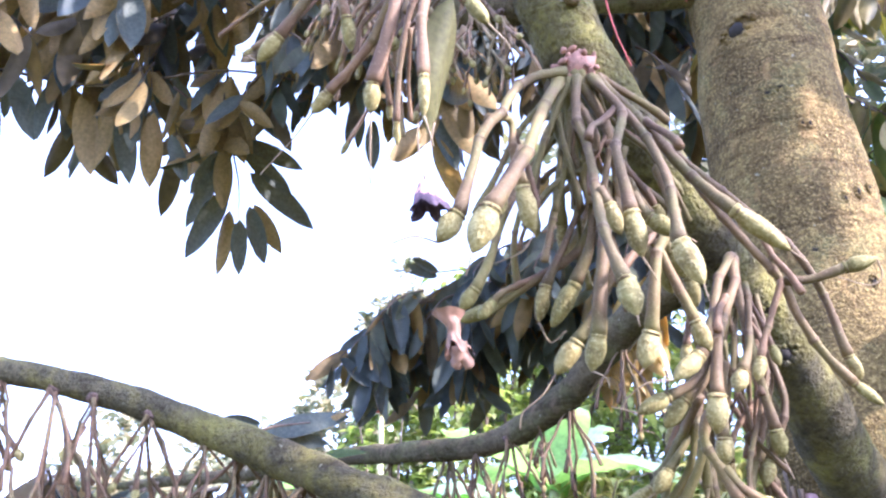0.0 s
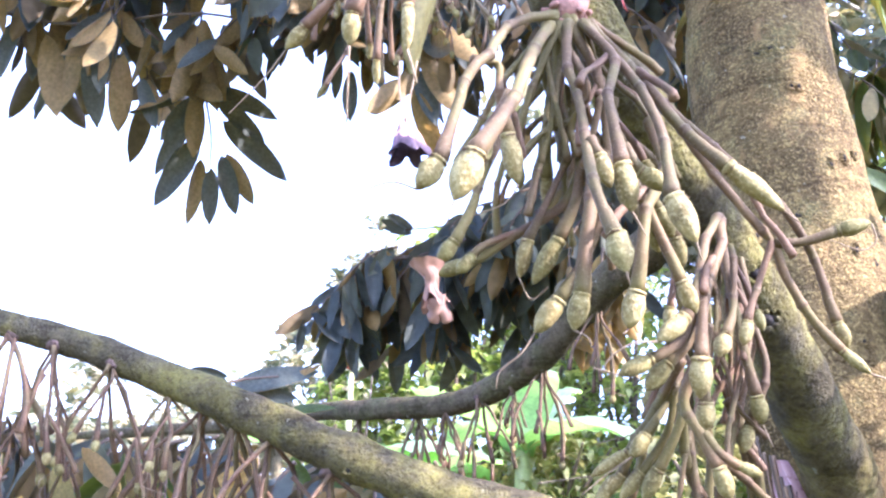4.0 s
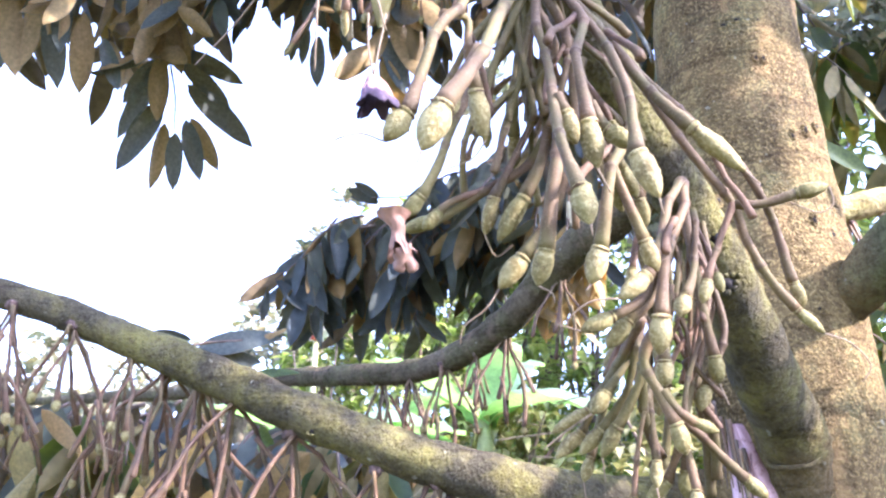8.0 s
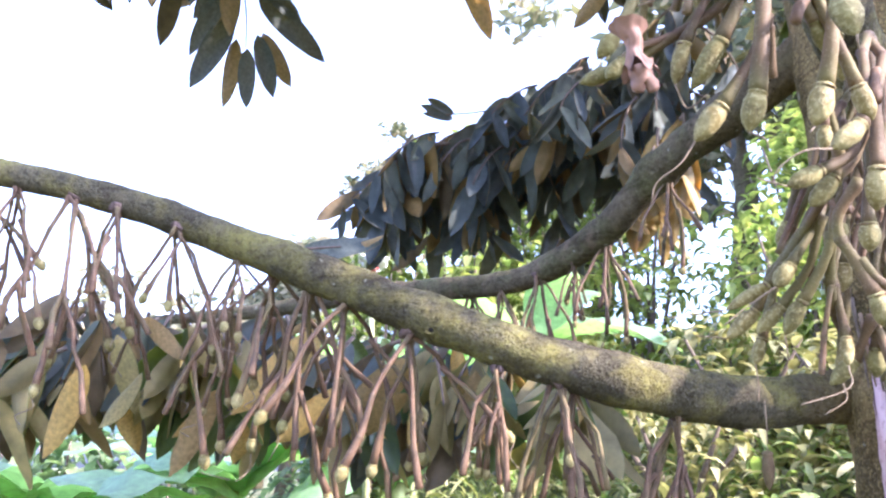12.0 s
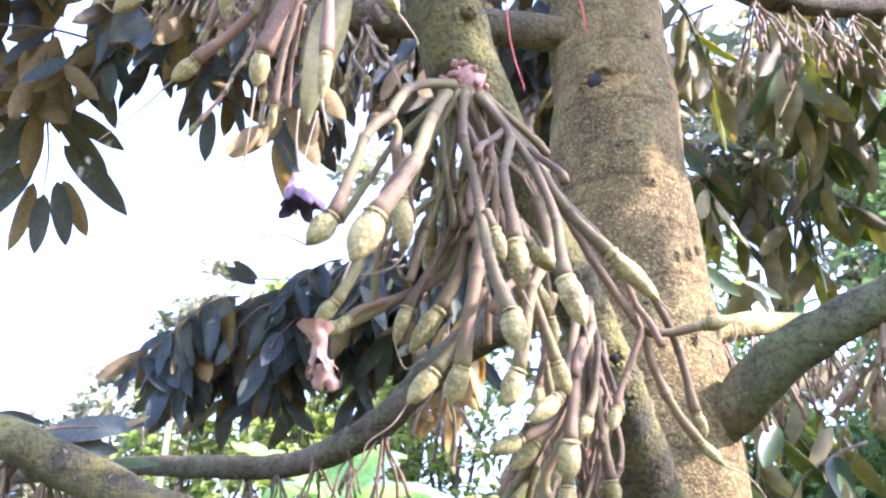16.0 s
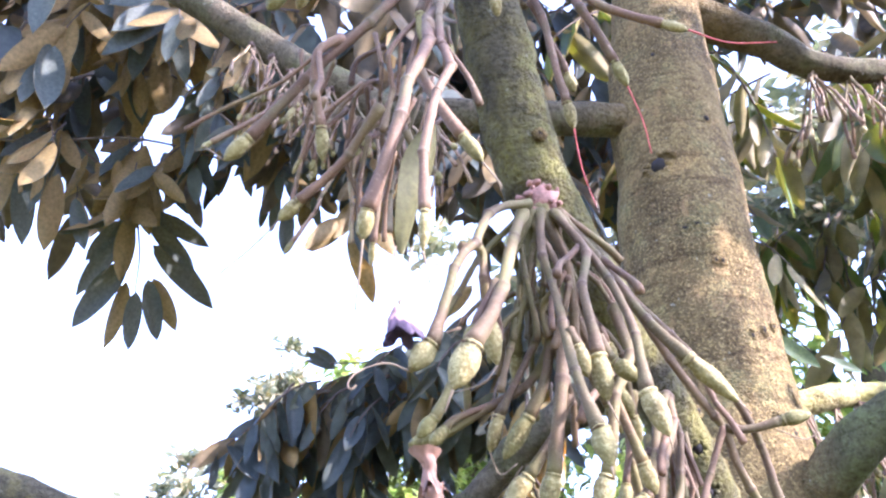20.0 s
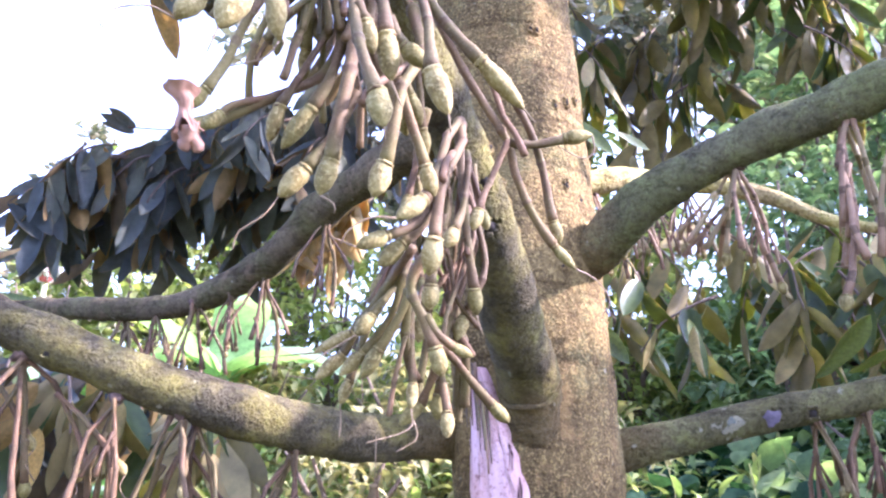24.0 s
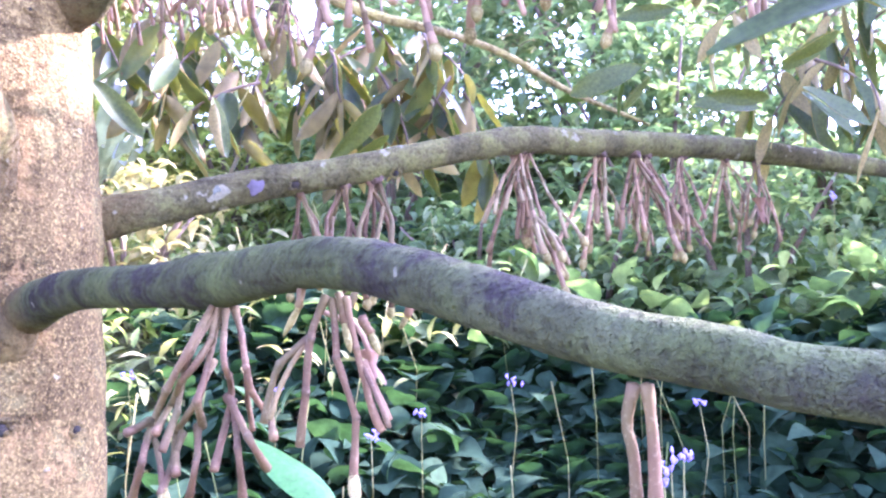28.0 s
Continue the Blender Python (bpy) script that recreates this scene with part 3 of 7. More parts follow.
def stalk_geo(pts, r, sides=9, step=0.006, end=0.0, reach=0.045):
    """A stalk with faint ringed joints, widening into what it carries; gives the geometry and which faces belong to a joint."""
    p = spline(pts, step)
    L = np.concatenate([[0], np.cumsum(np.linalg.norm(np.diff(p, axis=0), axis=1))])
    rnd = random.Random(int(abs(pts[-1][0] * 7e4 + pts[-1][2] * 3e4 + pts[0][1] * 9e4)))
    total = L[-1]
    n = max(1, int(round(total / max(r * 11.0, 0.042))))
    at = [total * min(1.0, max(0.0, (k + (rnd.uniform(-0.28, 0.28) if 0 < k < n else 0)) / n)) for k in range(n + 1)]
    off = np.array([[rnd.gauss(0, r * 0.85), rnd.gauss(0, r * 0.85), rnd.gauss(0, r * 0.4)] if 0 < k < n else [0, 0, 0] for k in range(n + 1)])
    wide = [rnd.uniform(0.90, 1.10) for _ in range(n + 1)]
    rows = set(np.linspace(0, total, max(4, int(total / step))).tolist())
    for a in at[1:-1]:
        rows |= {a - 0.55 * r, a - 0.28 * r, a, a + 0.25 * r}
    rows = sorted(q for q in rows if 0 <= q <= total)
    path = np.array([[np.interp(q, L, p[:, c]) + np.interp(q, at, off[:, c]) for c in range(3)] for q in rows])
    rad, band = [], []
    tipped = min(reach, total * 0.9) if reach > 0.05 else min(reach, total * 0.5)
    for q in rows:
        ring = sum(math.exp(-((q - a) / (r * 0.36)) ** 2) for a in at[1:-1])
        base = r * (0.72 * np.interp(q, at, wide) + 0.17 * ring + 0.30 * math.exp(-(q / (r * 2.2)) ** 2))
        w = max(0.0, 1 - (total - q) / tipped)
        rad.append(base + (max(end, r * 0.95) - base) * w * w * (1.6 - 0.6 * w))
        band.append(1 if any(abs(q - a) < r * 0.3 for a in at[1:-1]) else 0)
    geo = tube(path, np.array(rad), sides, 0.16, 75.0)
    mi = np.zeros(len(geo[1]), dtype=np.int32)
    mi[:(len(band) - 1) * sides] = np.repeat(band[:-1], sides)
    return geo, mi


def stalk_part(name, pts, r, material, cl, sides=9, step=0.006, end=0.0, reach=0.045):
    geo, mi = stalk_geo(pts, r, sides, step, end, reach)
    return part(name, geo, (material, NODE), cl, midx=mi)


def stalk(cl, pts, r, tip=None, fat=0.0, thread=None, style="tan", material=None):
    st = stalk_part("stalk", pts, r, material or STALK, cl, end=fat * 0.60 if tip else 0.0)
    shoot = random.Random(int(abs(pts[0][0] * 5e4 + pts[-1][2] * 8e4)))
    if len(pts) > 3 and pts[0][1] > 0.2 and shoot.random() < 0.5:
        k = shoot.randrange(1, len(pts) - 2)
        a, b = Vector(pts[k]), Vector(pts[k + 1])
        side = Vector((shoot.gauss(0, 1), shoot.gauss(0, 0.6), 0)).normalized()
        d = ((b - a).normalized() + side * shoot.uniform(0.4, 0.8)).normalized()
        e = a + d * shoot.uniform(0.03, 0.07)
        f = e + (d + Vector((0, 0, -0.6))).normalized() * shoot.uniform(0.01, 0.035)
        stalk_part("side_shoot", [tuple(a), tuple(e), tuple(f)], r * 0.72, material or STALK_BROWN, cl)
        if shoot.random() < 0.35:
            g = f + (f - e).normalized() * 0.022
            part("bud", bud_geo(tuple(f), tuple(g), r * 1.1, 12, r * 99), BUD, cl)
    if tip:
        b = part("bud", bud_geo(pts[-1], tip, fat * 0.81, 14, fat * 999), BUD, cl, "pale olive scurfy flower bud")
        ring = np.asarray(pts[-1]) + (np.asarray(tip) - np.asarray(pts[-1])) * 0.07
        ax = (np.asarray(tip) - np.asarray(pts[-1])) * 0.02
        part("bract_ring", tube([ring - ax, ring, ring + ax], [fat * 0.60, fat * 0.71, fat * 0.62], 12, 0.25, 220.0), STALK_BROWN, b)
        if thread:
            p = spline(thread, 0.006)
            part("style", tube(p, np.linspace(0.0009, 0.0006, len(p)), 5), THREAD_RED if style == "red" else THREAD, b, "red dry style" if style == "red" else "")
    return st


main_cluster = thing("flower_cluster", (0.142, 0.712, 1.975), "large hanging cluster of thick olive stalks with swollen pale buds", "flower cluster", "flower clusters on the limbs")
lower_cluster = thing("flower_cluster", (0.335, 0.925, 1.835), "hanging olive stalks and pale green buds on the leaning limb", "flower cluster", "flower clusters on the limbs")
upper_cluster = thing("flower_cluster", (0.095, 0.68, 2.22), "spreading cluster of stalks with white-tipped buds and red styles", "flower cluster", "flower clusters on the limbs")
stalk(main_cluster, [(0.129, 0.701, 1.963), (0.092, 0.680, 1.939), (0.050, 0.629, 1.870), (0.035, 0.612, 1.806), (0.026, 0.604, 1.767)], 0.0060, tip=(0.010, 0.606, 1.743), fat=0.0110, thread=[(0.010, 0.606, 1.743), (-0.006, 0.604, 1.748), (-0.020, 0.602, 1.744), (-0.032, 0.600, 1.736), (-0.036, 0.600, 1.728), (-0.033, 0.600, 1.724), (-0.030, 0.600, 1.728)])
stalk(main_cluster, [(0.123, 0.705, 1.954), (0.099, 0.660, 1.894), (0.079, 0.608, 1.825), (0.064, 0.568, 1.775), (0.051, 0.555, 1.747)], 0.0070, tip=(0.037, 0.554, 1.712), fat=0.0130, thread=[(0.037, 0.554, 1.712), (0.032, 0.560, 1.697)])
stalk(main_cluster, [(0.134, 0.705, 1.957), (0.120, 0.709, 1.923), (0.106, 0.715, 1.888), (0.092, 0.722, 1.849)], 0.0046)
stalk(main_cluster, [(0.120, 0.709, 1.923), (0.129, 0.710, 1.879), (0.136, 0.720, 1.841), (0.137, 0.727, 1.827)], 0.0043)
stalk(main_cluster, [(0.127, 0.714, 1.959), (0.101, 0.725, 1.933), (0.083, 0.725, 1.908), (0.065, 0.739, 1.877), (0.039, 0.747, 1.834)], 0.0050)
stalk(main_cluster, [(0.052, 0.629, 1.867), (0.072, 0.649, 1.876), (0.073, 0.653, 1.849), (0.080, 0.663, 1.820)], 0.0050, tip=(0.089, 0.673, 1.779), fat=0.0104, thread=[(0.089, 0.673, 1.779), (0.078, 0.675, 1.763), (0.053, 0.687, 1.757)])
stalk(main_cluster, [(0.140, 0.705, 1.957), (0.139, 0.685, 1.908), (0.141, 0.652, 1.841), (0.140, 0.623, 1.789), (0.140, 0.586, 1.728), (0.144, 0.570, 1.695)], 0.0057, tip=(0.148, 0.563, 1.666), fat=0.0107, thread=[(0.148, 0.563, 1.666), (0.150, 0.567, 1.659)])
stalk(main_cluster, [(0.140, 0.621, 1.793), (0.145, 0.618, 1.778)], 0.0046, tip=(0.153, 0.621, 1.752), fat=0.0086)
stalk(main_cluster, [(0.154, 0.706, 1.957), (0.170, 0.679, 1.904), (0.164, 0.639, 1.828), (0.163, 0.622, 1.773)], 0.0060, tip=(0.169, 0.626, 1.735), fat=0.0108, thread=[(0.169, 0.626, 1.735), (0.179, 0.630, 1.717)])
stalk(main_cluster, [(0.168, 0.635, 1.794), (0.179, 0.635, 1.773)], 0.0047, tip=(0.201, 0.634, 1.757), fat=0.0088, thread=[(0.201, 0.634, 1.757), (0.216, 0.639, 1.752)])
stalk(main_cluster, [(0.157, 0.707, 1.957), (0.183, 0.677, 1.890), (0.194, 0.644, 1.825), (0.192, 0.609, 1.761), (0.192, 0.599, 1.736)], 0.0056, tip=(0.205, 0.597, 1.700), fat=0.0114, thread=[(0.205, 0.597, 1.700), (0.209, 0.603, 1.689)])
stalk(main_cluster, [(0.161, 0.715, 1.963), (0.203, 0.713, 1.911), (0.237, 0.695, 1.845), (0.260, 0.676, 1.798)], 0.0069, tip=(0.305, 0.683, 1.761), fat=0.0102, thread=[(0.305, 0.683, 1.761), (0.319, 0.689, 1.753)])
stalk(main_cluster, [(0.163, 0.723, 1.971), (0.217, 0.742, 1.944), (0.234, 0.750, 1.932)], 0.0052)
stalk(main_cluster, [(0.147, 0.714, 1.963), (0.167, 0.715, 1.900), (0.162, 0.715, 1.856), (0.150, 0.713, 1.814)], 0.0047)
stalk(main_cluster, [(0.147, 0.729, 1.870), (0.118, 0.722, 1.855), (0.100, 0.719, 1.835), (0.084, 0.730, 1.811)], 0.0040)
stalk(main_cluster, [(0.195, 0.737, 1.935), (0.249, 0.737, 1.870), (0.295, 0.741, 1.825), (0.324, 0.740, 1.795), (0.350, 0.745, 1.751), (0.364, 0.756, 1.704), (0.369, 0.760, 1.690)], 0.0055, tip=(0.377, 0.763, 1.668), fat=0.0075)
stalk(main_cluster, [(0.229, 0.740, 1.895), (0.263, 0.739, 1.834), (0.290, 0.742, 1.794), (0.316, 0.744, 1.757), (0.324, 0.748, 1.729), (0.341, 0.754, 1.697), (0.368, 0.759, 1.665)], 0.0055, tip=(0.391, 0.760, 1.644), fat=0.0064, thread=[(0.391, 0.760, 1.644), (0.414, 0.762, 1.636), (0.432, 0.768, 1.618), (0.425, 0.773, 1.604)])
stalk(main_cluster, [(0.318, 0.744, 1.756), (0.340, 0.738, 1.755), (0.367, 0.730, 1.762)], 0.0055, tip=(0.393, 0.721, 1.767), fat=0.0089, thread=[(0.394, 0.722, 1.766), (0.398, 0.727, 1.752), (0.386, 0.730, 1.745), (0.360, 0.728, 1.753)])
stalk(main_cluster, [(0.081, 0.691, 1.838), (0.064, 0.684, 1.800), (0.051, 0.688, 1.762), (0.038, 0.687, 1.735)], 0.0055, tip=(0.024, 0.693, 1.718), fat=0.0083)
stalk(main_cluster, [(0.156, 0.754, 1.832), (0.135, 0.757, 1.797), (0.099, 0.756, 1.772), (0.066, 0.760, 1.751), (0.049, 0.759, 1.741)], 0.0061, tip=(0.021, 0.763, 1.732), fat=0.0086)
stalk(main_cluster, [(0.139, 0.733, 1.834), (0.122, 0.736, 1.798), (0.102, 0.741, 1.757)], 0.0045, tip=(0.094, 0.747, 1.724), fat=0.0089, thread=[(0.094, 0.747, 1.724), (0.104, 0.753, 1.706), (0.118, 0.745, 1.714)])
stalk(main_cluster, [(0.152, 0.733, 1.832), (0.143, 0.728, 1.789), (0.128, 0.730, 1.754)], 0.0069, tip=(0.105, 0.739, 1.716), fat=0.0103)
stalk(main_cluster, [(0.162, 0.727, 1.847), (0.153, 0.707, 1.785), (0.144, 0.695, 1.732), (0.140, 0.698, 1.695)], 0.0078, tip=(0.133, 0.703, 1.665), fat=0.0105, thread=[(0.133, 0.703, 1.665), (0.144, 0.700, 1.658), (0.146, 0.703, 1.651)])
stalk(main_cluster, [(0.212, 0.720, 1.863), (0.205, 0.693, 1.792), (0.188, 0.674, 1.726), (0.180, 0.677, 1.690)], 0.0067, tip=(0.172, 0.682, 1.661), fat=0.0111, thread=[(0.172, 0.682, 1.661), (0.167, 0.679, 1.655)])
stalk(main_cluster, [(0.166, 0.732, 1.776), (0.151, 0.735, 1.739), (0.127, 0.738, 1.702)], 0.0063, tip=(0.106, 0.744, 1.674), fat=0.0111, thread=[(0.106, 0.744, 1.674), (0.094, 0.745, 1.656), (0.076, 0.751, 1.642), (0.073, 0.756, 1.628)])
stalk(main_cluster, [(0.184, 0.732, 1.893), (0.174, 0.725, 1.852), (0.169, 0.716, 1.818)], 0.0050)
stalk(main_cluster, [(0.120, 0.743, 1.927), (0.132, 0.753, 1.897), (0.138, 0.759, 1.866), (0.136, 0.761, 1.844)], 0.0043)
stalk(main_cluster, [(0.122, 0.755, 1.922), (0.104, 0.765, 1.896), (0.097, 0.775, 1.870), (0.093, 0.786, 1.840)], 0.0044)
stalk(main_cluster, [(0.152, 0.772, 1.903), (0.122, 0.775, 1.897), (0.106, 0.780, 1.883)], 0.0039)
stalk(main_cluster, [(0.139, 0.780, 1.882), (0.117, 0.778, 1.858), (0.111, 0.793, 1.816)], 0.0044)
stalk(main_cluster, [(0.163, 0.785, 1.893), (0.148, 0.801, 1.850), (0.128, 0.815, 1.813)], 0.0050)
stalk(lower_cluster, [(0.312, 0.866, 1.831), (0.284, 0.812, 1.778), (0.253, 0.759, 1.721), (0.233, 0.740, 1.687)], 0.0063, tip=(0.206, 0.733, 1.664), fat=0.0105, thread=[(0.206, 0.733, 1.664), (0.183, 0.730, 1.661), (0.165, 0.734, 1.649), (0.160, 0.739, 1.638)])
stalk(lower_cluster, [(0.314, 0.867, 1.828), (0.280, 0.797, 1.760), (0.254, 0.754, 1.704), (0.243, 0.741, 1.653)], 0.0067, tip=(0.241, 0.748, 1.620), fat=0.0119)
stalk(lower_cluster, [(0.255, 0.760, 1.716), (0.234, 0.756, 1.672), (0.205, 0.753, 1.654)], 0.0054, tip=(0.175, 0.748, 1.639), fat=0.0091, thread=[(0.175, 0.748, 1.639), (0.153, 0.747, 1.645)])
stalk(lower_cluster, [(0.259, 0.773, 1.710), (0.242, 0.776, 1.673), (0.223, 0.773, 1.655)], 0.0055, tip=(0.202, 0.772, 1.631), fat=0.0104)
stalk(lower_cluster, [(0.269, 0.799, 1.697), (0.264, 0.803, 1.655), (0.261, 0.803, 1.627)], 0.0056, tip=(0.261, 0.806, 1.603), fat=0.0107)
stalk(lower_cluster, [(0.316, 0.878, 1.826), (0.318, 0.878, 1.768), (0.326, 0.880, 1.701), (0.337, 0.887, 1.650)], 0.0069, tip=(0.342, 0.892, 1.622), fat=0.0103, thread=[(0.342, 0.892, 1.622), (0.350, 0.894, 1.601)])
stalk(lower_cluster, [(0.271, 0.829, 1.673), (0.257, 0.840, 1.642), (0.269, 0.842, 1.605), (0.279, 0.842, 1.576)], 0.0063, tip=(0.288, 0.846, 1.547), fat=0.0110)
stalk(lower_cluster, [(0.269, 0.842, 1.605), (0.282, 0.838, 1.586), (0.296, 0.841, 1.577)], 0.0053, tip=(0.319, 0.843, 1.568), fat=0.0068)
stalk(lower_cluster, [(0.289, 0.861, 1.582), (0.328, 0.890, 1.555), (0.364, 0.908, 1.531)], 0.0062, tip=(0.387, 0.913, 1.513), fat=0.0095)
stalk(lower_cluster, [(0.255, 0.849, 1.677), (0.238, 0.874, 1.637), (0.211, 0.901, 1.596)], 0.0062, tip=(0.173, 0.910, 1.573), fat=0.0079, thread=[(0.173, 0.910, 1.573), (0.142, 0.913, 1.569), (0.120, 0.915, 1.566)])
stalk(lower_cluster, [(0.250, 0.876, 1.661), (0.236, 0.904, 1.614), (0.208, 0.929, 1.577)], 0.0058, tip=(0.181, 0.939, 1.551), fat=0.0093, thread=[(0.181, 0.939, 1.551), (0.152, 0.939, 1.553)])
stalk(lower_cluster, [(0.256, 0.878, 1.656), (0.247, 0.893, 1.613), (0.224, 0.907, 1.577)], 0.0057, tip=(0.202, 0.917, 1.553), fat=0.0091)
stalk(lower_cluster, [(0.262, 0.856, 1.657), (0.253, 0.871, 1.615), (0.235, 0.885, 1.578)], 0.0061, tip=(0.220, 0.896, 1.548), fat=0.0100, thread=[(0.220, 0.896, 1.548), (0.224, 0.904, 1.525)])
stalk(lower_cluster, [(0.292, 0.868, 1.738), (0.304, 0.885, 1.690), (0.321, 0.902, 1.641), (0.348, 0.901, 1.610)], 0.0034)
stalk(lower_cluster, [(0.259, 0.820, 1.816), (0.258, 0.834, 1.779), (0.263, 0.847, 1.742), (0.271, 0.860, 1.705)], 0.0062)
stalk(lower_cluster, [(0.257, 0.864, 1.636), (0.272, 0.906, 1.577), (0.285, 0.914, 1.550)], 0.0062)
stalk(lower_cluster, [(0.321, 0.920, 1.651), (0.353, 0.962, 1.588), (0.365, 0.991, 1.538)], 0.0073)
stalk(lower_cluster, [(0.325, 0.924, 1.640), (0.348, 0.977, 1.577), (0.362, 1.007, 1.521)], 0.0068)
stalk(lower_cluster, [(0.297, 0.888, 1.564), (0.288, 0.912, 1.528)], 0.0062, tip=(0.267, 0.920, 1.506), fat=0.0095)
stalk(upper_cluster, [(0.055, 0.644, 2.213), (0.014, 0.579, 2.075), (0.003, 0.534, 1.976), (-0.011, 0.509, 1.903), (-0.024, 0.508, 1.848), (-0.030, 0.510, 1.826)], 0.0070, tip=(-0.032, 0.517, 1.805), fat=0.0078, thread=[(-0.032, 0.517, 1.805), (-0.033, 0.527, 1.778), (-0.034, 0.538, 1.760)], material=STALK_BROWN)
stalk(upper_cluster, [(0.015, 0.634, 2.180), (0.024, 0.550, 2.024), (0.015, 0.498, 1.915), (0.008, 0.480, 1.810)], 0.0050, tip=(0.008, 0.485, 1.781), fat=0.0053, thread=[(0.008, 0.485, 1.781), (0.014, 0.495, 1.763)], material=STALK_BROWN)
stalk(upper_cluster, [(0.005, 0.550, 1.989), (0.024, 0.524, 1.929), (0.038, 0.516, 1.901)], 0.0061, tip=(0.053, 0.516, 1.878), fat=0.0074, thread=[(0.053, 0.516, 1.878), (0.067, 0.522, 1.864), (0.068, 0.525, 1.860)], material=STALK_BROWN)
stalk(upper_cluster, [(0.050, 0.653, 2.239), (-0.018, 0.643, 2.172), (-0.074, 0.653, 2.106), (-0.117, 0.670, 2.047), (-0.149, 0.686, 2.007)], 0.0076, tip=(-0.172, 0.697, 1.984), fat=0.0105, thread=[(-0.172, 0.697, 1.984), (-0.193, 0.688, 1.994)], material=STALK_BROWN)
stalk(upper_cluster, [(-0.068, 0.650, 2.111), (-0.089, 0.644, 2.085), (-0.087, 0.655, 2.046), (-0.080, 0.664, 2.010)], 0.0058, tip=(-0.076, 0.677, 1.978), fat=0.0086, material=STALK_BROWN)
stalk(upper_cluster, [(-0.025, 0.616, 2.002), (-0.060, 0.646, 1.958), (-0.093, 0.668, 1.927)], 0.0066, tip=(-0.111, 0.680, 1.911), fat=0.0088, thread=[(-0.111, 0.680, 1.911), (-0.132, 0.694, 1.891), (-0.165, 0.713, 1.866)], material=STALK_BROWN)
stalk(upper_cluster, [(0.016, 0.640, 2.169), (-0.009, 0.630, 2.093), (-0.016, 0.638, 2.040), (-0.021, 0.643, 1.994)], 0.0040, material=STALK_BROWN)
stalk(upper_cluster, [(0.019, 0.643, 2.164), (0.004, 0.634, 2.083), (-0.001, 0.639, 2.035)], 0.0041, material=STALK_BROWN)
stalk(upper_cluster, [(0.003, 0.577, 1.983), (-0.011, 0.586, 1.931), (-0.019, 0.599, 1.890), (-0.024, 0.609, 1.855)], 0.0035, tip=(-0.024, 0.619, 1.838), fat=0.0040, material=STALK_BROWN)
stalk(upper_cluster, [(-0.034, 0.631, 1.978), (-0.037, 0.654, 1.939), (-0.037, 0.671, 1.911)], 0.0033, tip=(-0.037, 0.678, 1.899), fat=0.0044, material=STALK_BROWN)
stalk(upper_cluster, [(-0.000, 0.640, 1.994), (0.009, 0.648, 1.980)], 0.0045, tip=(0.014, 0.657, 1.962), fat=0.0079, material=STALK_BROWN)
stalk(upper_cluster, [(0.082, 0.642, 2.250), (0.122, 0.630, 2.165), (0.135, 0.625, 2.091), (0.154, 0.631, 2.038)], 0.0053, tip=(0.162, 0.639, 2.012), fat=0.0076, thread=[(0.162, 0.639, 2.012), (0.171, 0.653, 1.977), (0.185, 0.662, 1.939)], style='red', material=STALK_BROWN)
stalk(upper_cluster, [(0.089, 0.643, 2.248), (0.143, 0.610, 2.174), (0.189, 0.588, 2.123), (0.236, 0.575, 2.096)], 0.0058, tip=(0.260, 0.571, 2.087), fat=0.0063, thread=[(0.260, 0.571, 2.087), (0.292, 0.562, 2.067), (0.332, 0.549, 2.060)], style='red', material=STALK_BROWN)
stalk(upper_cluster, [(0.153, 0.603, 2.164), (0.181, 0.606, 2.114), (0.199, 0.613, 2.079)], 0.0059, tip=(0.213, 0.620, 2.054), fat=0.0077, thread=[(0.213, 0.620, 2.054), (0.228, 0.630, 2.023), (0.236, 0.638, 1.990)], style='red', material=STALK_BROWN)
stalk(upper_cluster, [(0.087, 0.614, 2.258), (0.086, 0.618, 2.192), (0.084, 0.624, 2.163)], 0.0062, tip=(0.089, 0.634, 2.144), fat=0.0080, material=STALK_BROWN)
stalk(upper_cluster, [(0.136, 0.627, 2.206), (0.171, 0.608, 2.210), (0.183, 0.605, 2.193)], 0.0044, tip=(0.202, 0.609, 2.184), fat=0.0063, thread=[(0.202, 0.609, 2.184), (0.220, 0.608, 2.182), (0.226, 0.613, 2.172)], material=STALK_BROWN)
stalk(upper_cluster, [(-0.003, 0.653, 2.250), (-0.079, 0.643, 2.203), (-0.116, 0.644, 2.190), (-0.130, 0.650, 2.173)], 0.0062, tip=(-0.147, 0.660, 2.150), fat=0.0118, material=STALK_BROWN)
stalk(upper_cluster, [(-0.041, 0.653, 2.218), (-0.099, 0.643, 2.208), (-0.106, 0.647, 2.182)], 0.0056, tip=(-0.117, 0.663, 2.158), fat=0.0106, material=STALK_BROWN)
stalk(upper_cluster, [(0.019, 0.642, 2.206), (0.008, 0.628, 2.133)], 0.0048, tip=(0.019, 0.634, 2.081), fat=0.0083, material=STALK_BROWN)
stalk(upper_cluster, [(0.031, 0.580, 2.071), (0.034, 0.580, 2.050)], 0.0028, tip=(0.036, 0.588, 2.035), fat=0.0050, material=STALK_BROWN)
stalk(upper_cluster, [(0.052, 0.654, 2.335), (0.009, 0.645, 2.261), (-0.020, 0.637, 2.222)], 0.0070, tip=(-0.019, 0.644, 2.190), fat=0.0126, material=STALK_BROWN)
stalk(upper_cluster, [(0.059, 0.654, 2.335), (0.068, 0.634, 2.267)], 0.0059, tip=(0.057, 0.655, 2.215), fat=0.0065, material=STALK_BROWN)
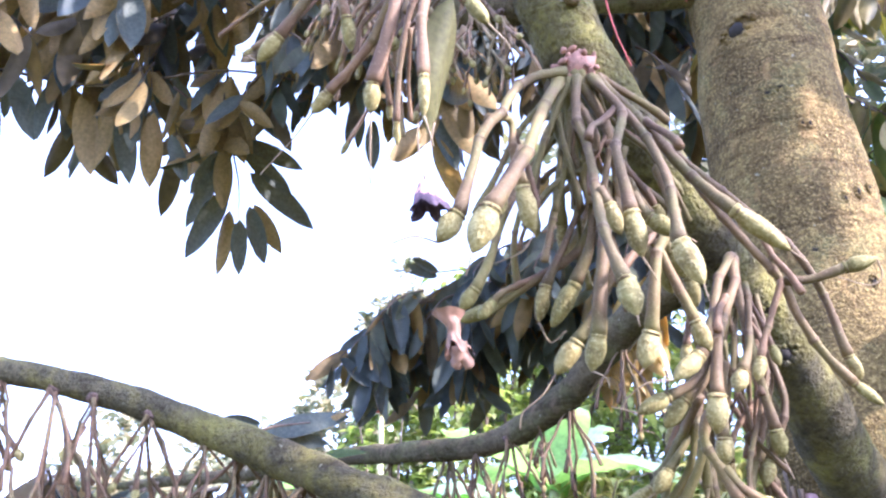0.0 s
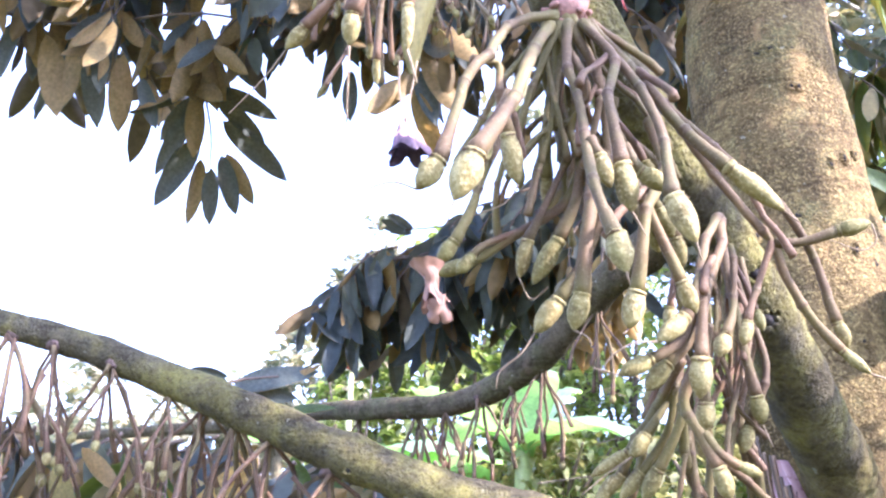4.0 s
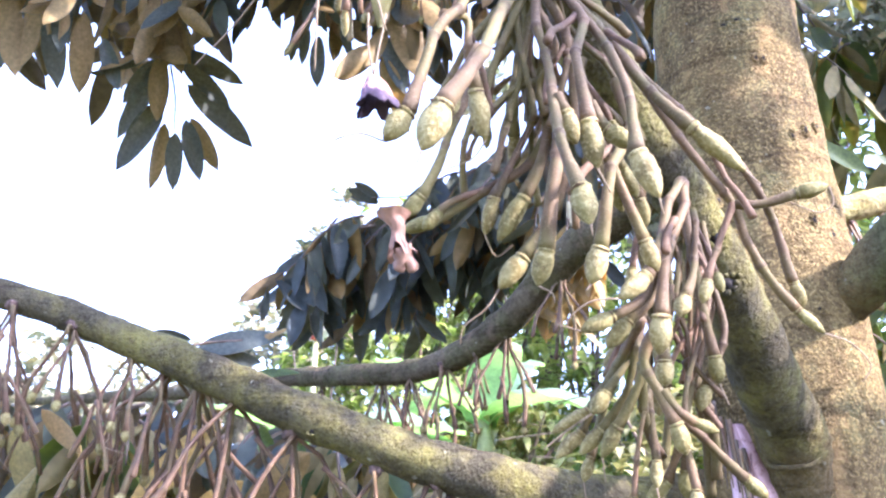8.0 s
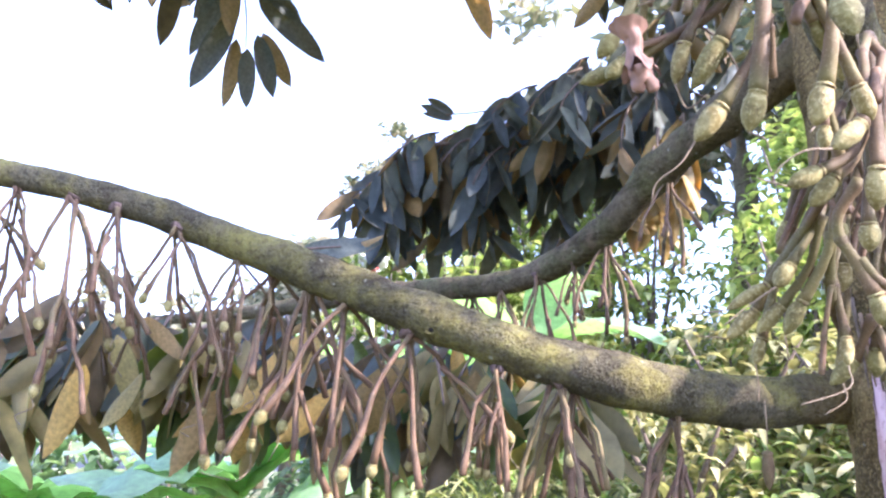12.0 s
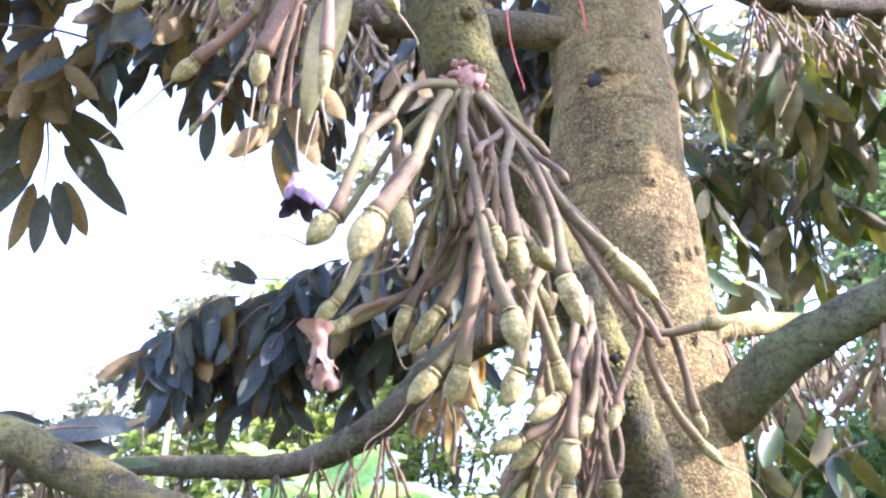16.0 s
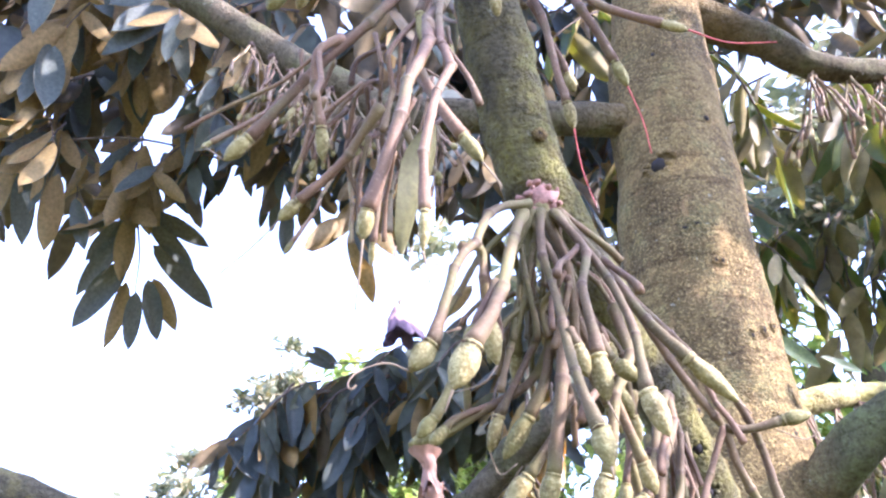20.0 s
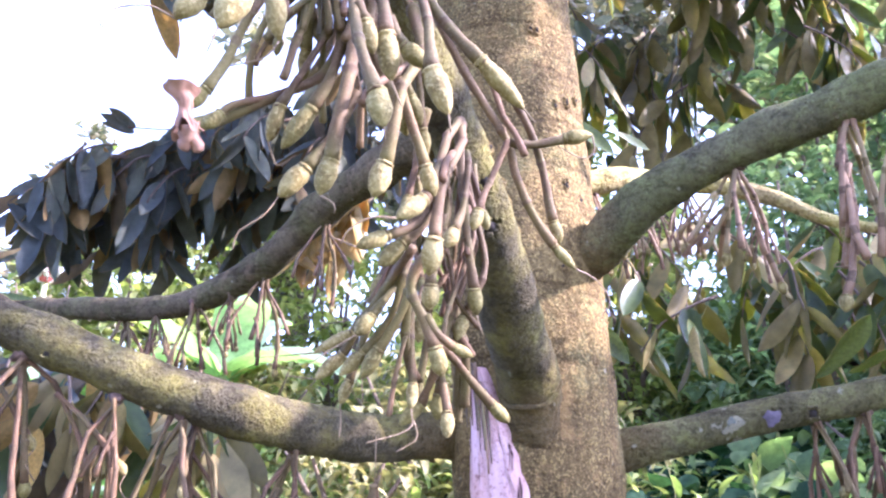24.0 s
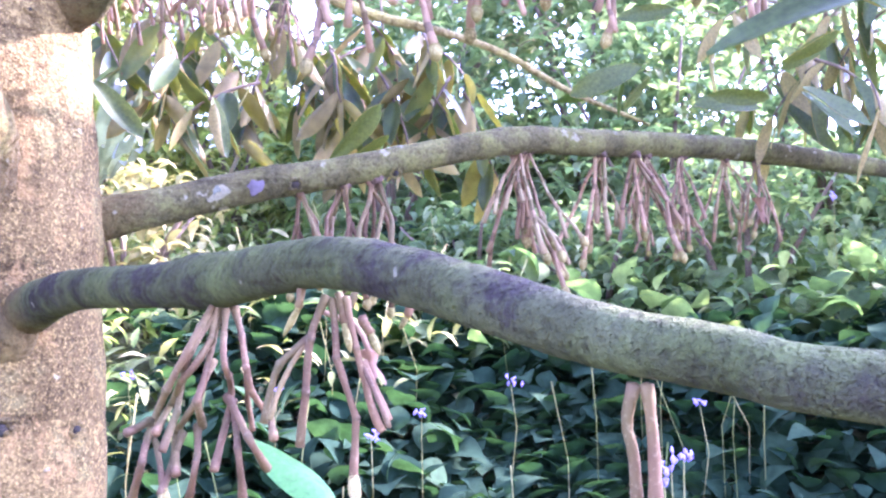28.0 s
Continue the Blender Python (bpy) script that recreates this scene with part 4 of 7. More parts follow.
stalk(upper_cluster, [(-0.090, 0.646, 2.083), (-0.129, 0.666, 2.057), (-0.181, 0.685, 2.036), (-0.215, 0.699, 2.019)], 0.0027, material=STALK_BROWN)
arched_cluster = thing("flower_cluster", (0.616, 0.669, 1.371), "bare brown jointed stalks hanging below the arched limb", "flower cluster", "flower clusters on the limbs")
second_cluster = thing("flower_cluster", (0.603, 0.524, 1.374), "brown jointed stalks with small pale buds below the arched limb", "flower cluster", "flower clusters on the limbs")
stub_cluster = thing("flower_cluster", (0.562, 0.208, 1.329), "pair of thick bare stalks below the arched limb", "flower cluster", "flower clusters on the limbs")
stalk(arched_cluster, [(0.612, 0.676, 1.372), (0.574, 0.657, 1.328), (0.564, 0.707, 1.267), (0.541, 0.674, 1.245), (0.551, 0.709, 1.202)], 0.0044, material=STALK_BROWN)
stalk(arched_cluster, [(0.612, 0.675, 1.369), (0.581, 0.650, 1.319), (0.578, 0.696, 1.279), (0.552, 0.667, 1.262)], 0.0043, material=STALK_BROWN)
stalk(arched_cluster, [(0.615, 0.672, 1.366), (0.583, 0.645, 1.300), (0.584, 0.686, 1.254), (0.562, 0.652, 1.229)], 0.0042, material=STALK_BROWN)
stalk(arched_cluster, [(0.618, 0.670, 1.366), (0.595, 0.636, 1.319), (0.616, 0.661, 1.285), (0.585, 0.631, 1.231)], 0.0042, material=STALK_BROWN)
stalk(arched_cluster, [(0.615, 0.662, 1.287), (0.607, 0.615, 1.258), (0.636, 0.632, 1.225)], 0.0045, material=STALK_BROWN)
stalk(arched_cluster, [(0.623, 0.664, 1.364), (0.609, 0.622, 1.314), (0.634, 0.640, 1.268), (0.622, 0.600, 1.256)], 0.0043, material=STALK_BROWN)
stalk(arched_cluster, [(0.607, 0.673, 1.317), (0.584, 0.642, 1.291), (0.598, 0.674, 1.262)], 0.0045, material=STALK_BROWN)
stalk(arched_cluster, [(0.595, 0.677, 1.262), (0.572, 0.643, 1.233), (0.586, 0.676, 1.199)], 0.0044, material=STALK_BROWN)
stalk(arched_cluster, [(0.585, 0.685, 1.257), (0.553, 0.659, 1.213)], 0.0042, material=STALK_BROWN)
stalk(arched_cluster, [(0.618, 0.658, 1.283), (0.603, 0.617, 1.245), (0.619, 0.643, 1.198)], 0.0044, material=STALK_BROWN)
stalk(arched_cluster, [(0.565, 0.706, 1.267), (0.535, 0.684, 1.262)], 0.0043, material=STALK_BROWN)
stalk(arched_cluster, [(0.614, 0.673, 1.366), (0.579, 0.653, 1.328), (0.584, 0.691, 1.289), (0.555, 0.662, 1.247)], 0.0042, material=STALK_BROWN)
stalk(second_cluster, [(0.609, 0.508, 1.370), (0.601, 0.519, 1.339), (0.599, 0.525, 1.297), (0.599, 0.529, 1.259)], 0.0038, material=STALK_BROWN)
stalk(second_cluster, [(0.601, 0.519, 1.339), (0.587, 0.534, 1.314), (0.579, 0.546, 1.277)], 0.0038, material=STALK_BROWN)
stalk(second_cluster, [(0.612, 0.505, 1.368), (0.617, 0.503, 1.338), (0.623, 0.502, 1.287), (0.629, 0.503, 1.235)], 0.0038, tip=(0.619, 0.487, 1.217), fat=0.0060, material=STALK_BROWN)
stalk(second_cluster, [(0.619, 0.498, 1.369), (0.629, 0.493, 1.321), (0.637, 0.490, 1.287), (0.642, 0.486, 1.269)], 0.0038, material=STALK_BROWN)
stalk(second_cluster, [(0.630, 0.492, 1.321), (0.638, 0.487, 1.300), (0.646, 0.482, 1.277)], 0.0038, material=STALK_BROWN)
stalk(second_cluster, [(0.596, 0.520, 1.380), (0.594, 0.522, 1.362)], 0.0038, tip=(0.592, 0.540, 1.340), fat=0.0034, material=STALK_BROWN)
stalk(second_cluster, [(0.655, 0.464, 1.366), (0.653, 0.467, 1.354)], 0.0038, tip=(0.649, 0.472, 1.344), fat=0.0033, material=STALK_BROWN)
stalk(second_cluster, [(0.615, 0.501, 1.372), (0.619, 0.499, 1.350)], 0.0038, tip=(0.618, 0.491, 1.328), fat=0.0040, material=STALK_BROWN)
stalk(second_cluster, [(0.628, 0.491, 1.354), (0.634, 0.487, 1.342)], 0.0038, tip=(0.633, 0.475, 1.326), fat=0.0040, material=STALK_BROWN)
stalk(stub_cluster, [(0.555, 0.206, 1.323), (0.555, 0.211, 1.306), (0.558, 0.210, 1.293), (0.563, 0.212, 1.268)], 0.0036, material=STALK_BROWN)
stalk(stub_cluster, [(0.558, 0.202, 1.323), (0.562, 0.202, 1.298), (0.564, 0.203, 1.269)], 0.0038, material=STALK_BROWN)
_v = [tube([(0.146, 0.728, 1.978), (0.143, 0.712, 1.974), (0.142, 0.702, 1.970)], [0.020, 0.017, 0.009], 14, 0.35, 130.0)]
for _k in range(34):
    _q = Vector((0.142, 0.709, 1.975)) + Vector((random.gauss(0, 0.010), random.gauss(-0.001, 0.004), random.gauss(0, 0.008)))
    _d = Vector((random.gauss(0, 0.002), -0.003, random.gauss(-0.001, 0.002)))
    _v.append(tube([_q - _d, _q, _q + _d], [0.0030, 0.0034, 0.0016], 6, 0.5, 260.0))
part("node_scar", join(_v), SCAR_PINK, main_cluster, "ragged reddish flowering node")
# short inner stalks that fill both clusters
_r = random.Random(23)
for _k in range(12):
    _e = Vector((_r.uniform(0.06, 0.27), _r.uniform(0.72, 0.80), _r.uniform(1.70, 1.86)))
    _s = Vector((0.142 + _r.gauss(0, 0.01), 0.708, 1.965 + _r.gauss(0, 0.006)))
    _m = _s.lerp(_e, 0.45) + Vector((_r.gauss(0, 0.010), _r.gauss(0, 0.010), _r.gauss(0.012, 0.008)))
    _n = _s.lerp(_e, 0.75) + Vector((_r.gauss(0, 0.008), _r.gauss(0, 0.008), _r.gauss(0.004, 0.006)))
    _b = _e + (_e - _n).normalized() * 0.030
    if _r.random() < 0.45:
        stalk(main_cluster, [tuple(_s), tuple(_m), tuple(_n), tuple(_e)], _r.uniform(0.0045, 0.0065), tip=tuple(_b), fat=_r.uniform(0.008, 0.011))
    else:
        stalk(main_cluster, [tuple(_s), tuple(_m), tuple(_n), tuple(_e)], _r.uniform(0.004, 0.0055))
for _k in range(16):
    _e = Vector((_r.uniform(0.17, 0.37), _r.uniform(0.84, 0.98), _r.uniform(1.50, 1.72)))
    _s = Vector((0.335 + _r.gauss(0, 0.012), 0.925, 1.83 + _r.gauss(0, 0.010)))
    _m = _s.lerp(_e, 0.4) + Vector((_r.gauss(0, 0.012), _r.gauss(-0.01, 0.010), _r.gauss(0.0, 0.008)))
    _n = _s.lerp(_e, 0.75) + Vector((_r.gauss(0, 0.010), _r.gauss(0, 0.010), 0.004))
    _b = _e + (_e - _n).normalized() * 0.027
    _t = [tuple(_b), tuple(_b + Vector((_r.gauss(-0.01, 0.01), 0, -0.02))), tuple(_b + Vector((_r.gauss(-0.03, 0.02), 0, -0.035)))]
    if _r.random() < 0.6:
        stalk(lower_cluster, [tuple(_s), tuple(_m), tuple(_n), tuple(_e)], _r.uniform(0.004, 0.006), tip=tuple(_b), fat=_r.uniform(0.007, 0.0105), thread=_t if _k % 2 else None)
    else:
        stalk(lower_cluster, [tuple(_s), tuple(_m), tuple(_n), tuple(_e)], _r.uniform(0.0035, 0.005), material=STALK_BROWN)


# thin, crowded small stalks of the upper cluster
for _k in range(30):
    _s = Vector((-0.02 + _r.gauss(0, 0.045), 0.80 + _r.gauss(0, 0.05), 2.17 + _r.gauss(0, 0.025)))
    _l = _r.uniform(0.06, 0.15)
    _e = _s + Vector((_r.gauss(-0.25, 0.35), _r.gauss(0.15, 0.3), -1)).normalized() * _l
    _m = _s.lerp(_e, 0.5) + Vector((_r.gauss(0, 0.010), _r.gauss(0, 0.010), 0.004))
    _b = _e + (_e - _m).normalized() * _r.uniform(0.012, 0.02)
    stalk(upper_cluster, [tuple(_s), tuple(_m), tuple(_e)], _r.uniform(0.0030, 0.0045), tip=tuple(_b) if _r.random() < 0.6 else None, fat=_r.uniform(0.004, 0.006), material=STALK_BROWN if _k % 3 else STALK_RED)


def hanging_cluster(rng, n, length, spread, r, bud_share, fat, material, name="flower_cluster", forks=0.6):
    """A cluster that hangs from its own origin: stems that fan out and fork once or twice, some ending in buds."""
    cl = thing(name, (0, 0, 0), "", "flower cluster")
    stub = [tube([(rng.gauss(0, r), rng.gauss(0, r), r * 1.6), (rng.gauss(0, r * 1.2), rng.gauss(0, r * 1.2), -r * 0.6)], [r * 1.4, r * 0.9], 7, 0.4, 120.0) for _ in range(8)]
    part("node_scar", join(stub), SCAR, cl)

    def grow(p, d, l, rr, level):
        """One stem: it sets out along d, bends down under its weight and thickens to its end; it may fork on the way."""
        pts, q, v = [p], p.copy(), d.copy()
        for _ in range(3):
            q = q + v * l / 3
            v = (v + Vector((rng.gauss(0, 0.10), rng.gauss(0, 0.10), -0.30 if level == 0 else -0.18))).normalized()
            pts.append(q.copy())
        bud = rng.random() < bud_share
        stalk_part("stalk" if level == 0 else "side_stalk", [tuple(k) for k in pts], rr * 0.9, material, cl, 7, 0.016, fat * 0.74 if bud else rr * 1.05, 0.12)
        run = (pts[-1] - pts[-2]).normalized()
        if bud:
            b = part("bud", bud_geo(tuple(q), tuple(q + run * fat * 2.6), fat, 9, rng.random() * 9), BUD, cl)
            if rng.random() < 0.35:
                e = q + run * fat * 2.6
                th = [tuple(e + Vector((rng.gauss(0, 0.006) * k, rng.gauss(0, 0.006) * k, -0.012 * k))) for k in range(4)]
                part("style", tube(spline(th, 0.008), [0.0008] * len(spline(th, 0.008)), 4), THREAD, b)
        if level < 2:
            for k in (1, 2):
                if rng.random() < forks * (0.8 if level == 0 else 0.45):
                    a = rng.uniform(0, 6.283)
                    w = (pts[k + 1] - pts[k]).normalized()
                    grow(pts[k], (w + Vector((math.cos(a), math.sin(a), 0)) * rng.uniform(0.25, 0.7)).normalized(), l * rng.uniform(0.40, 0.70), rr * 0.9, level + 1)

    for k in range(n):
        a = k / n * 6.283 + rng.uniform(-0.5, 0.5)
        s = rng.uniform(0.1, 1.0) * spread
        d = Vector((math.cos(a) * s, math.sin(a) * s, -1)).normalized()
        grow(Vector((rng.gauss(0, r), rng.gauss(0, r), 0)), d, length * rng.uniform(0.6, 1.0), r * rng.uniform(0.85, 1.15), 0)
    return cl


rng = random.Random(5)
GREEN_SET = [hanging_cluster(rng, 5, 0.26, 1.0, 0.0050, 0.55, 0.0078, STALK_BROWN, forks=0.45) for _ in range(6)]
BROWN_SET = [hanging_cluster(rng, 5, 0.23, 0.7, 0.0052, 0.3, 0.0078, STALK_BROWN, forks=0.5) for _ in range(4)]
THIN_SET = [hanging_cluster(rng, 6, 0.17, 0.8, 0.0036, 0.45, 0.0058, STALK_RED, forks=0.4) for _ in range(4)]
SIDE_SET = [hanging_cluster(rng, 6, 0.25, 0.65, 0.0056, 0.25, 0.0090, STALK_RED, forks=0.45) for _ in range(5)]


def hang(kinds, spots, label, scale=(0.85, 1.15)):
    for x, y, z in spots:
        c = copy_thing(rng.choice(kinds), Matrix.Translation((x, y, z)) @ Matrix.Rotation(rng.uniform(0, 6.28), 4, "Z") @ Matrix.Rotation(rng.uniform(-0.15, 0.15), 4, "X") @ Matrix.Scale(rng.uniform(*scale), 4))
        tagged(c, label, "flower cluster", "flower clusters on the limbs")


hang(GREEN_SET, [(-0.63, 1.42, 1.826), (-0.53, 1.43, 1.796), (-0.43, 1.44, 1.751), (-0.37, 1.45, 1.728), (-0.25, 1.39, 1.673), (-0.15, 1.36, 1.619), (-0.70, 1.42, 1.844), (-0.79, 1.42, 1.858), (-0.88, 1.41, 1.867), (-0.97, 1.40, 1.885), (-1.05, 1.40, 1.898), (-0.31, 1.41, 1.701)],
     "brown jointed stalks hanging below the long limb with small buds")
hang(BROWN_SET, [(-0.02, 1.35, 1.565), (0.07, 1.35, 1.545), (0.09, 1.37, 1.540), (0.24, 1.385, 1.505)], "bare brown jointed stalks hanging below the long limb")
hang(BROWN_SET, [(0.23, 1.84, 1.89), (0.17, 1.90, 1.865), (0.10, 1.97, 1.845), (0.02, 2.05, 1.835), (-0.05, 2.11, 1.84), (0.33, 1.70, 1.98), (-0.2, 2.22, 1.845)], "brown stalks hanging below the curved limb", (0.7, 1.0))
hang(SIDE_SET, [(0.834, 1.063, 1.929), (0.936, 0.942, 1.970), (0.994, 0.856, 1.994), (1.078, 0.773, 2.017), (1.167, 0.698, 2.030), (1.256, 0.626, 2.042), (1.327, 0.567, 2.054), (1.389, 0.515, 2.068), (1.505, 0.411, 2.085)],
     "brown jointed stalks with round buds below the rising limb")
hang(THIN_SET, [(0.83, 1.49, 2.03), (0.90, 1.50, 2.055), (0.97, 1.535, 2.08), (1.07, 1.52, 2.085), (1.2, 1.46, 2.05)], "reddish thin stalks hanging below the sunlit limb")
hang(BROWN_SET, [(1.06, 1.205, 1.565), (1.13, 1.17, 1.58), (1.18, 1.145, 1.59)], "brown stalks hanging below the low limb", (0.75, 1.15))
hang(THIN_SET, [(1.46, 1.05, 1.66), (1.48, 1.047, 1.662), (2.03, 0.925, 1.69), (2.12, 0.895, 1.69)], "thin reddish stalks with tiny buds below the low limb", (1.0, 1.5))
hang(SIDE_SET, [(1.67, 1.012, 1.676), (1.76, 0.99, 1.68), (1.80, 0.985, 1.681), (1.90, 0.96, 1.686)], "reddish stalks with pale swollen buds below the low limb", (0.6, 1.1))
hang(THIN_SET, [(-0.02, 1.48, 2.66), (-0.08, 1.48, 2.70), (-0.13, 1.48, 2.72), (-0.18, 1.49, 2.75), (-0.22, 1.50, 2.78), (-0.27, 1.51, 2.82), (-0.32, 1.53, 2.87), (0.04, 1.47, 2.65), (0.1, 1.45, 2.63)], "thin stalks with small buds below the upper limb", (0.9, 1.3))
hang(THIN_SET, [(0.98, 1.44, 2.86), (1.08, 1.45, 2.87), (1.18, 1.46, 2.88), (1.28, 1.48, 2.91), (1.4, 1.5, 2.96), (1.5, 1.53, 2.99)], "thin dry stalks hanging below the high limb", (1.0, 1.4))
for kit in GREEN_SET + BROWN_SET + THIN_SET + SIDE_SET:
    for o in (*kit.children_recursive, kit):
        bpy.data.objects.remove(o)


# ---- leaves ----
def leaf_geo(fold, droop, width, curl):
    """One leaf, 1 long, hanging along -z from the origin, upper side towards +y; two skins with a rim."""
    n, m = 13, 5
    vs = []
    for side in (0.0, 1.0):
        for i in range(n):
            u = i / (n - 1)
            w = width * (math.sin(math.pi * min(1, u ** 0.9)) ** 0.62) * (1 - 0.45 * max(0.0, (u - 0.86) / 0.14)) + 0.004
            for j in range(m):
                s = -1 + 2 * j / (m - 1)
                x = s * w
                y = abs(s) * w * fold + droop * u * u + curl * math.sin(u * 7) * 0.02 * s
                vs.append((x, y - side * 0.006, -u))
    fs, mi = [], []
    for side in (0, 1):
        o = side * n * m
        for i in range(n - 1):
            for j in range(m - 1):
                q = (o + i * m + j, o + i * m + j + 1, o + (i + 1) * m + j + 1, o + (i + 1) * m + j)
                fs.append(q if side else q[::-1])
                mi.append(side)
    return np.array(vs), fs, mi


LEAF_KINDS = [leaf_geo(0.35, 0.12, 0.150, 0.6), leaf_geo(0.2, -0.14, 0.140, -0.8), leaf_geo(0.5, 0.20, 0.160, 1.0), leaf_geo(0.28, -0.05, 0.135, 0.4), leaf_geo(0.6, 0.06, 0.150, -1.2)]
LEAF_MESH = {}
for key, pair in (("copper", (LEAF_TOP, LEAF_UNDER)), ("olive", (LEAF_TOP_G, LEAF_UNDER_G)), ("fresh", (LEAF_FRESH, LEAF_FRESH)), ("dark", (LEAF_TOP_G, LEAF_TOP_G)), ("gold", (LEAF_GOLD, LEAF_GOLD)), ("drab", (LEAF_DRAB, LEAF_DRAB))):
    for k, (v, f, mi) in enumerate(LEAF_KINDS):
        tmp = mesh_object("leaf", v, f, pair, mi)
        LEAF_MESH[key, k] = tmp.data
        bpy.data.objects.remove(tmp)


def leaf_pose(at, length, d, n):
    """A leaf that runs along d from at, its upper side towards n."""
    z = -Vector(d).normalized()
    y = (Vector(n) - z * Vector(n).dot(z)).normalized()
    x = y.cross(z)
    return Matrix(((x.x, y.x, z.x, at[0]), (x.y, y.y, z.y, at[1]), (x.z, y.z, z.z, at[2]), (0, 0, 0, 1))) @ Matrix.Scale(length, 4)


def spray_plan(rng, base, direction, length, leaves, leaf_len, tilt=0.4, flip=0.25, spread=0.5, lean=0.0):
    """A twig that droops from base, with leaves in two rows; gives twig points and leaf poses.
    flip: share of leaves with the dark side to the open; lean: sideways drift."""
    d = Vector(direction).normalized()
    pts, p = [Vector(base)], Vector(base)
    for _ in range(5):
        p = p + d * length / 5
        d = (d + Vector((rng.gauss(0, 0.1), rng.gauss(0, 0.1), -0.22))).normalized()
        pts.append(p.copy())
    poses = []
    for k in range(leaves):
        u = (k + 0.6) / leaves * 5
        i = min(4, int(u))
        at = pts[i].lerp(pts[i + 1], u - i)
        run = Vector((rng.gauss(lean + (0.3 if k % 2 else -0.3), tilt), rng.gauss(0, tilt), -1))
        face = Vector((rng.gauss(0, spread), 1, rng.gauss(0.1, 0.4))) * (-1 if rng.random() < flip else 1)
        poses.append(leaf_pose(at, leaf_len * rng.uniform(0.7, 1.15), run, face))
    return [tuple(q) for q in pts], poses


TWIG = plain("twig_bark", (0.13, 0.095, 0.06), 0.85, 0.3, 60.0)


def leaf_spray(rng, base, direction, length, leaves, leaf_len, key="copper", tilt=0.4):
    """A spray whose leaves are objects of their own."""
    pts, poses = spray_plan(rng, base, direction, length, leaves, leaf_len, tilt)
    p = spline(pts, 0.04)
    tw = part("leaf_spray", tube(p, np.linspace(0.004, 0.0015, len(p)), 6), TWIG, tree)
    for m in poses:
        lf = new("leaf", LEAF_MESH[key, rng.randrange(5)])
        lf.parent = tw
        lf.matrix_basis = Matrix.Translation(Vector(-ORIGIN[tree.name])) @ m
    return tw


def foliage(rng, sprays, key, label, name="foliage"):
    """Many sprays joined into one part."""
    vs, fs, mi, o = [], [], [], 0
    tw = []
    for s in sprays:
        pts, poses = spray_plan(rng, *s)
        p = spline(pts, 0.08)
        tw.append(tube(p, np.linspace(0.005, 0.002, len(p)), 5))
        for m in poses:
            v, f, k = LEAF_KINDS[rng.randrange(5)]
            a = np.array(m)
            vs.append(v @ a[:3, :3].T + a[:3, 3])
            fs.extend(tuple(i + o for i in face) for face in f)
            mi.extend(k)
            o += len(v)
    part(name, (np.vstack(vs), fs), {"copper": (LEAF_TOP, LEAF_UNDER), "gold": (LEAF_GOLD, LEAF_GOLD)}.get(key, (LEAF_TOP_G, LEAF_UNDER_G)), tree, label, mi, kind="stuff")
    part("twig_mass", join(tw), TWIG, tree, "thin leaf-bearing twigs", kind="stuff")


def box_point(rng, o, u, v, w):
    a, b, c = rng.random(), rng.random(), rng.random()
    return Vector(o) + Vector(u) * a + Vector(v) * b + Vector(w) * c


rng = random.Random(11)
# canopy on the open side: nearest sprays leaf by leaf, the rest joined
for _ in range(24):
    p = box_point(rng, (-1.45, 2.05, 2.90), (1.55, -0.15, 0.0), (0, -0.25, 0.5), (-0.2, 0.5, 0.22))
    leaf_spray(rng, p, (rng.gauss(0, 0.5), rng.gauss(-0.3, 0.5), -0.3), rng.uniform(0.25, 0.4), 8, 0.22)
foliage(rng, [(box_point(rng, (-1.75, 1.95, 3.1), (2.0, -0.1, 0.05), (0, -0.4, 0.9), (-0.3, 0.9, 0.35)), (rng.gauss(0, 0.6), rng.gauss(-0.2, 0.6), -0.25), rng.uniform(0.3, 0.5), 9, 0.22) for _ in range(125)],
        "copper", "dense hanging leaves with copper undersides")
# the single spray that hangs low against the sky
def one_leaf(base, tip, turn, key, parent=None):
    """A leaf from its base to its tip; turn: how far it is rolled from facing the open side."""
    a, d = Vector(base), Vector(tip) - Vector(base)
    q = (-d).to_track_quat("Z", "Y").to_matrix().to_4x4()
    rolls = [q @ Matrix.Rotation(r * 0.2, 4, "Z") for r in range(32)]
    best = max(rolls, key=lambda m: m.col[1].y)
    ob = new("leaf", LEAF_MESH[key, 3 if key == "dark" else int(abs(a.x + a.z) * 1000) % 5])
    ob.parent = parent or single
    ob.matrix_basis = Matrix.Translation(-Vector(ORIGIN[tree.name]) + a) @ best @ Matrix.Rotation(turn, 4, "Z") @ Matrix.Scale(d.length, 4)
    return ob


single = part("leaf_spray", tube(spline([(-0.736, 2.25, 3.05), (-0.736, 2.3, 2.936), (-0.738, 2.343, 2.854), (-0.725, 2.395, 2.756), (-0.731, 2.446, 2.658)], 0.03), np.linspace(0.006, 0.002, len(spline([(-0.736, 2.25, 3.05), (-0.736, 2.3, 2.936), (-0.738, 2.343, 2.854), (-0.725, 2.395, 2.756), (-0.731, 2.446, 2.658)], 0.03))), 6), TWIG, tree)
one_leaf((-0.688, 2.382, 2.790), (-0.489, 2.481, 2.640), 3.29, 'copper')
one_leaf((-0.695, 2.334, 2.879), (-0.519, 2.393, 2.803), 2.94, 'copper')
one_leaf((-0.705, 2.348, 2.851), (-0.557, 2.423, 2.736), 3.19, 'copper')
one_leaf((-0.764, 2.339, 2.856), (-0.891, 2.393, 2.727), 3.39, 'copper')
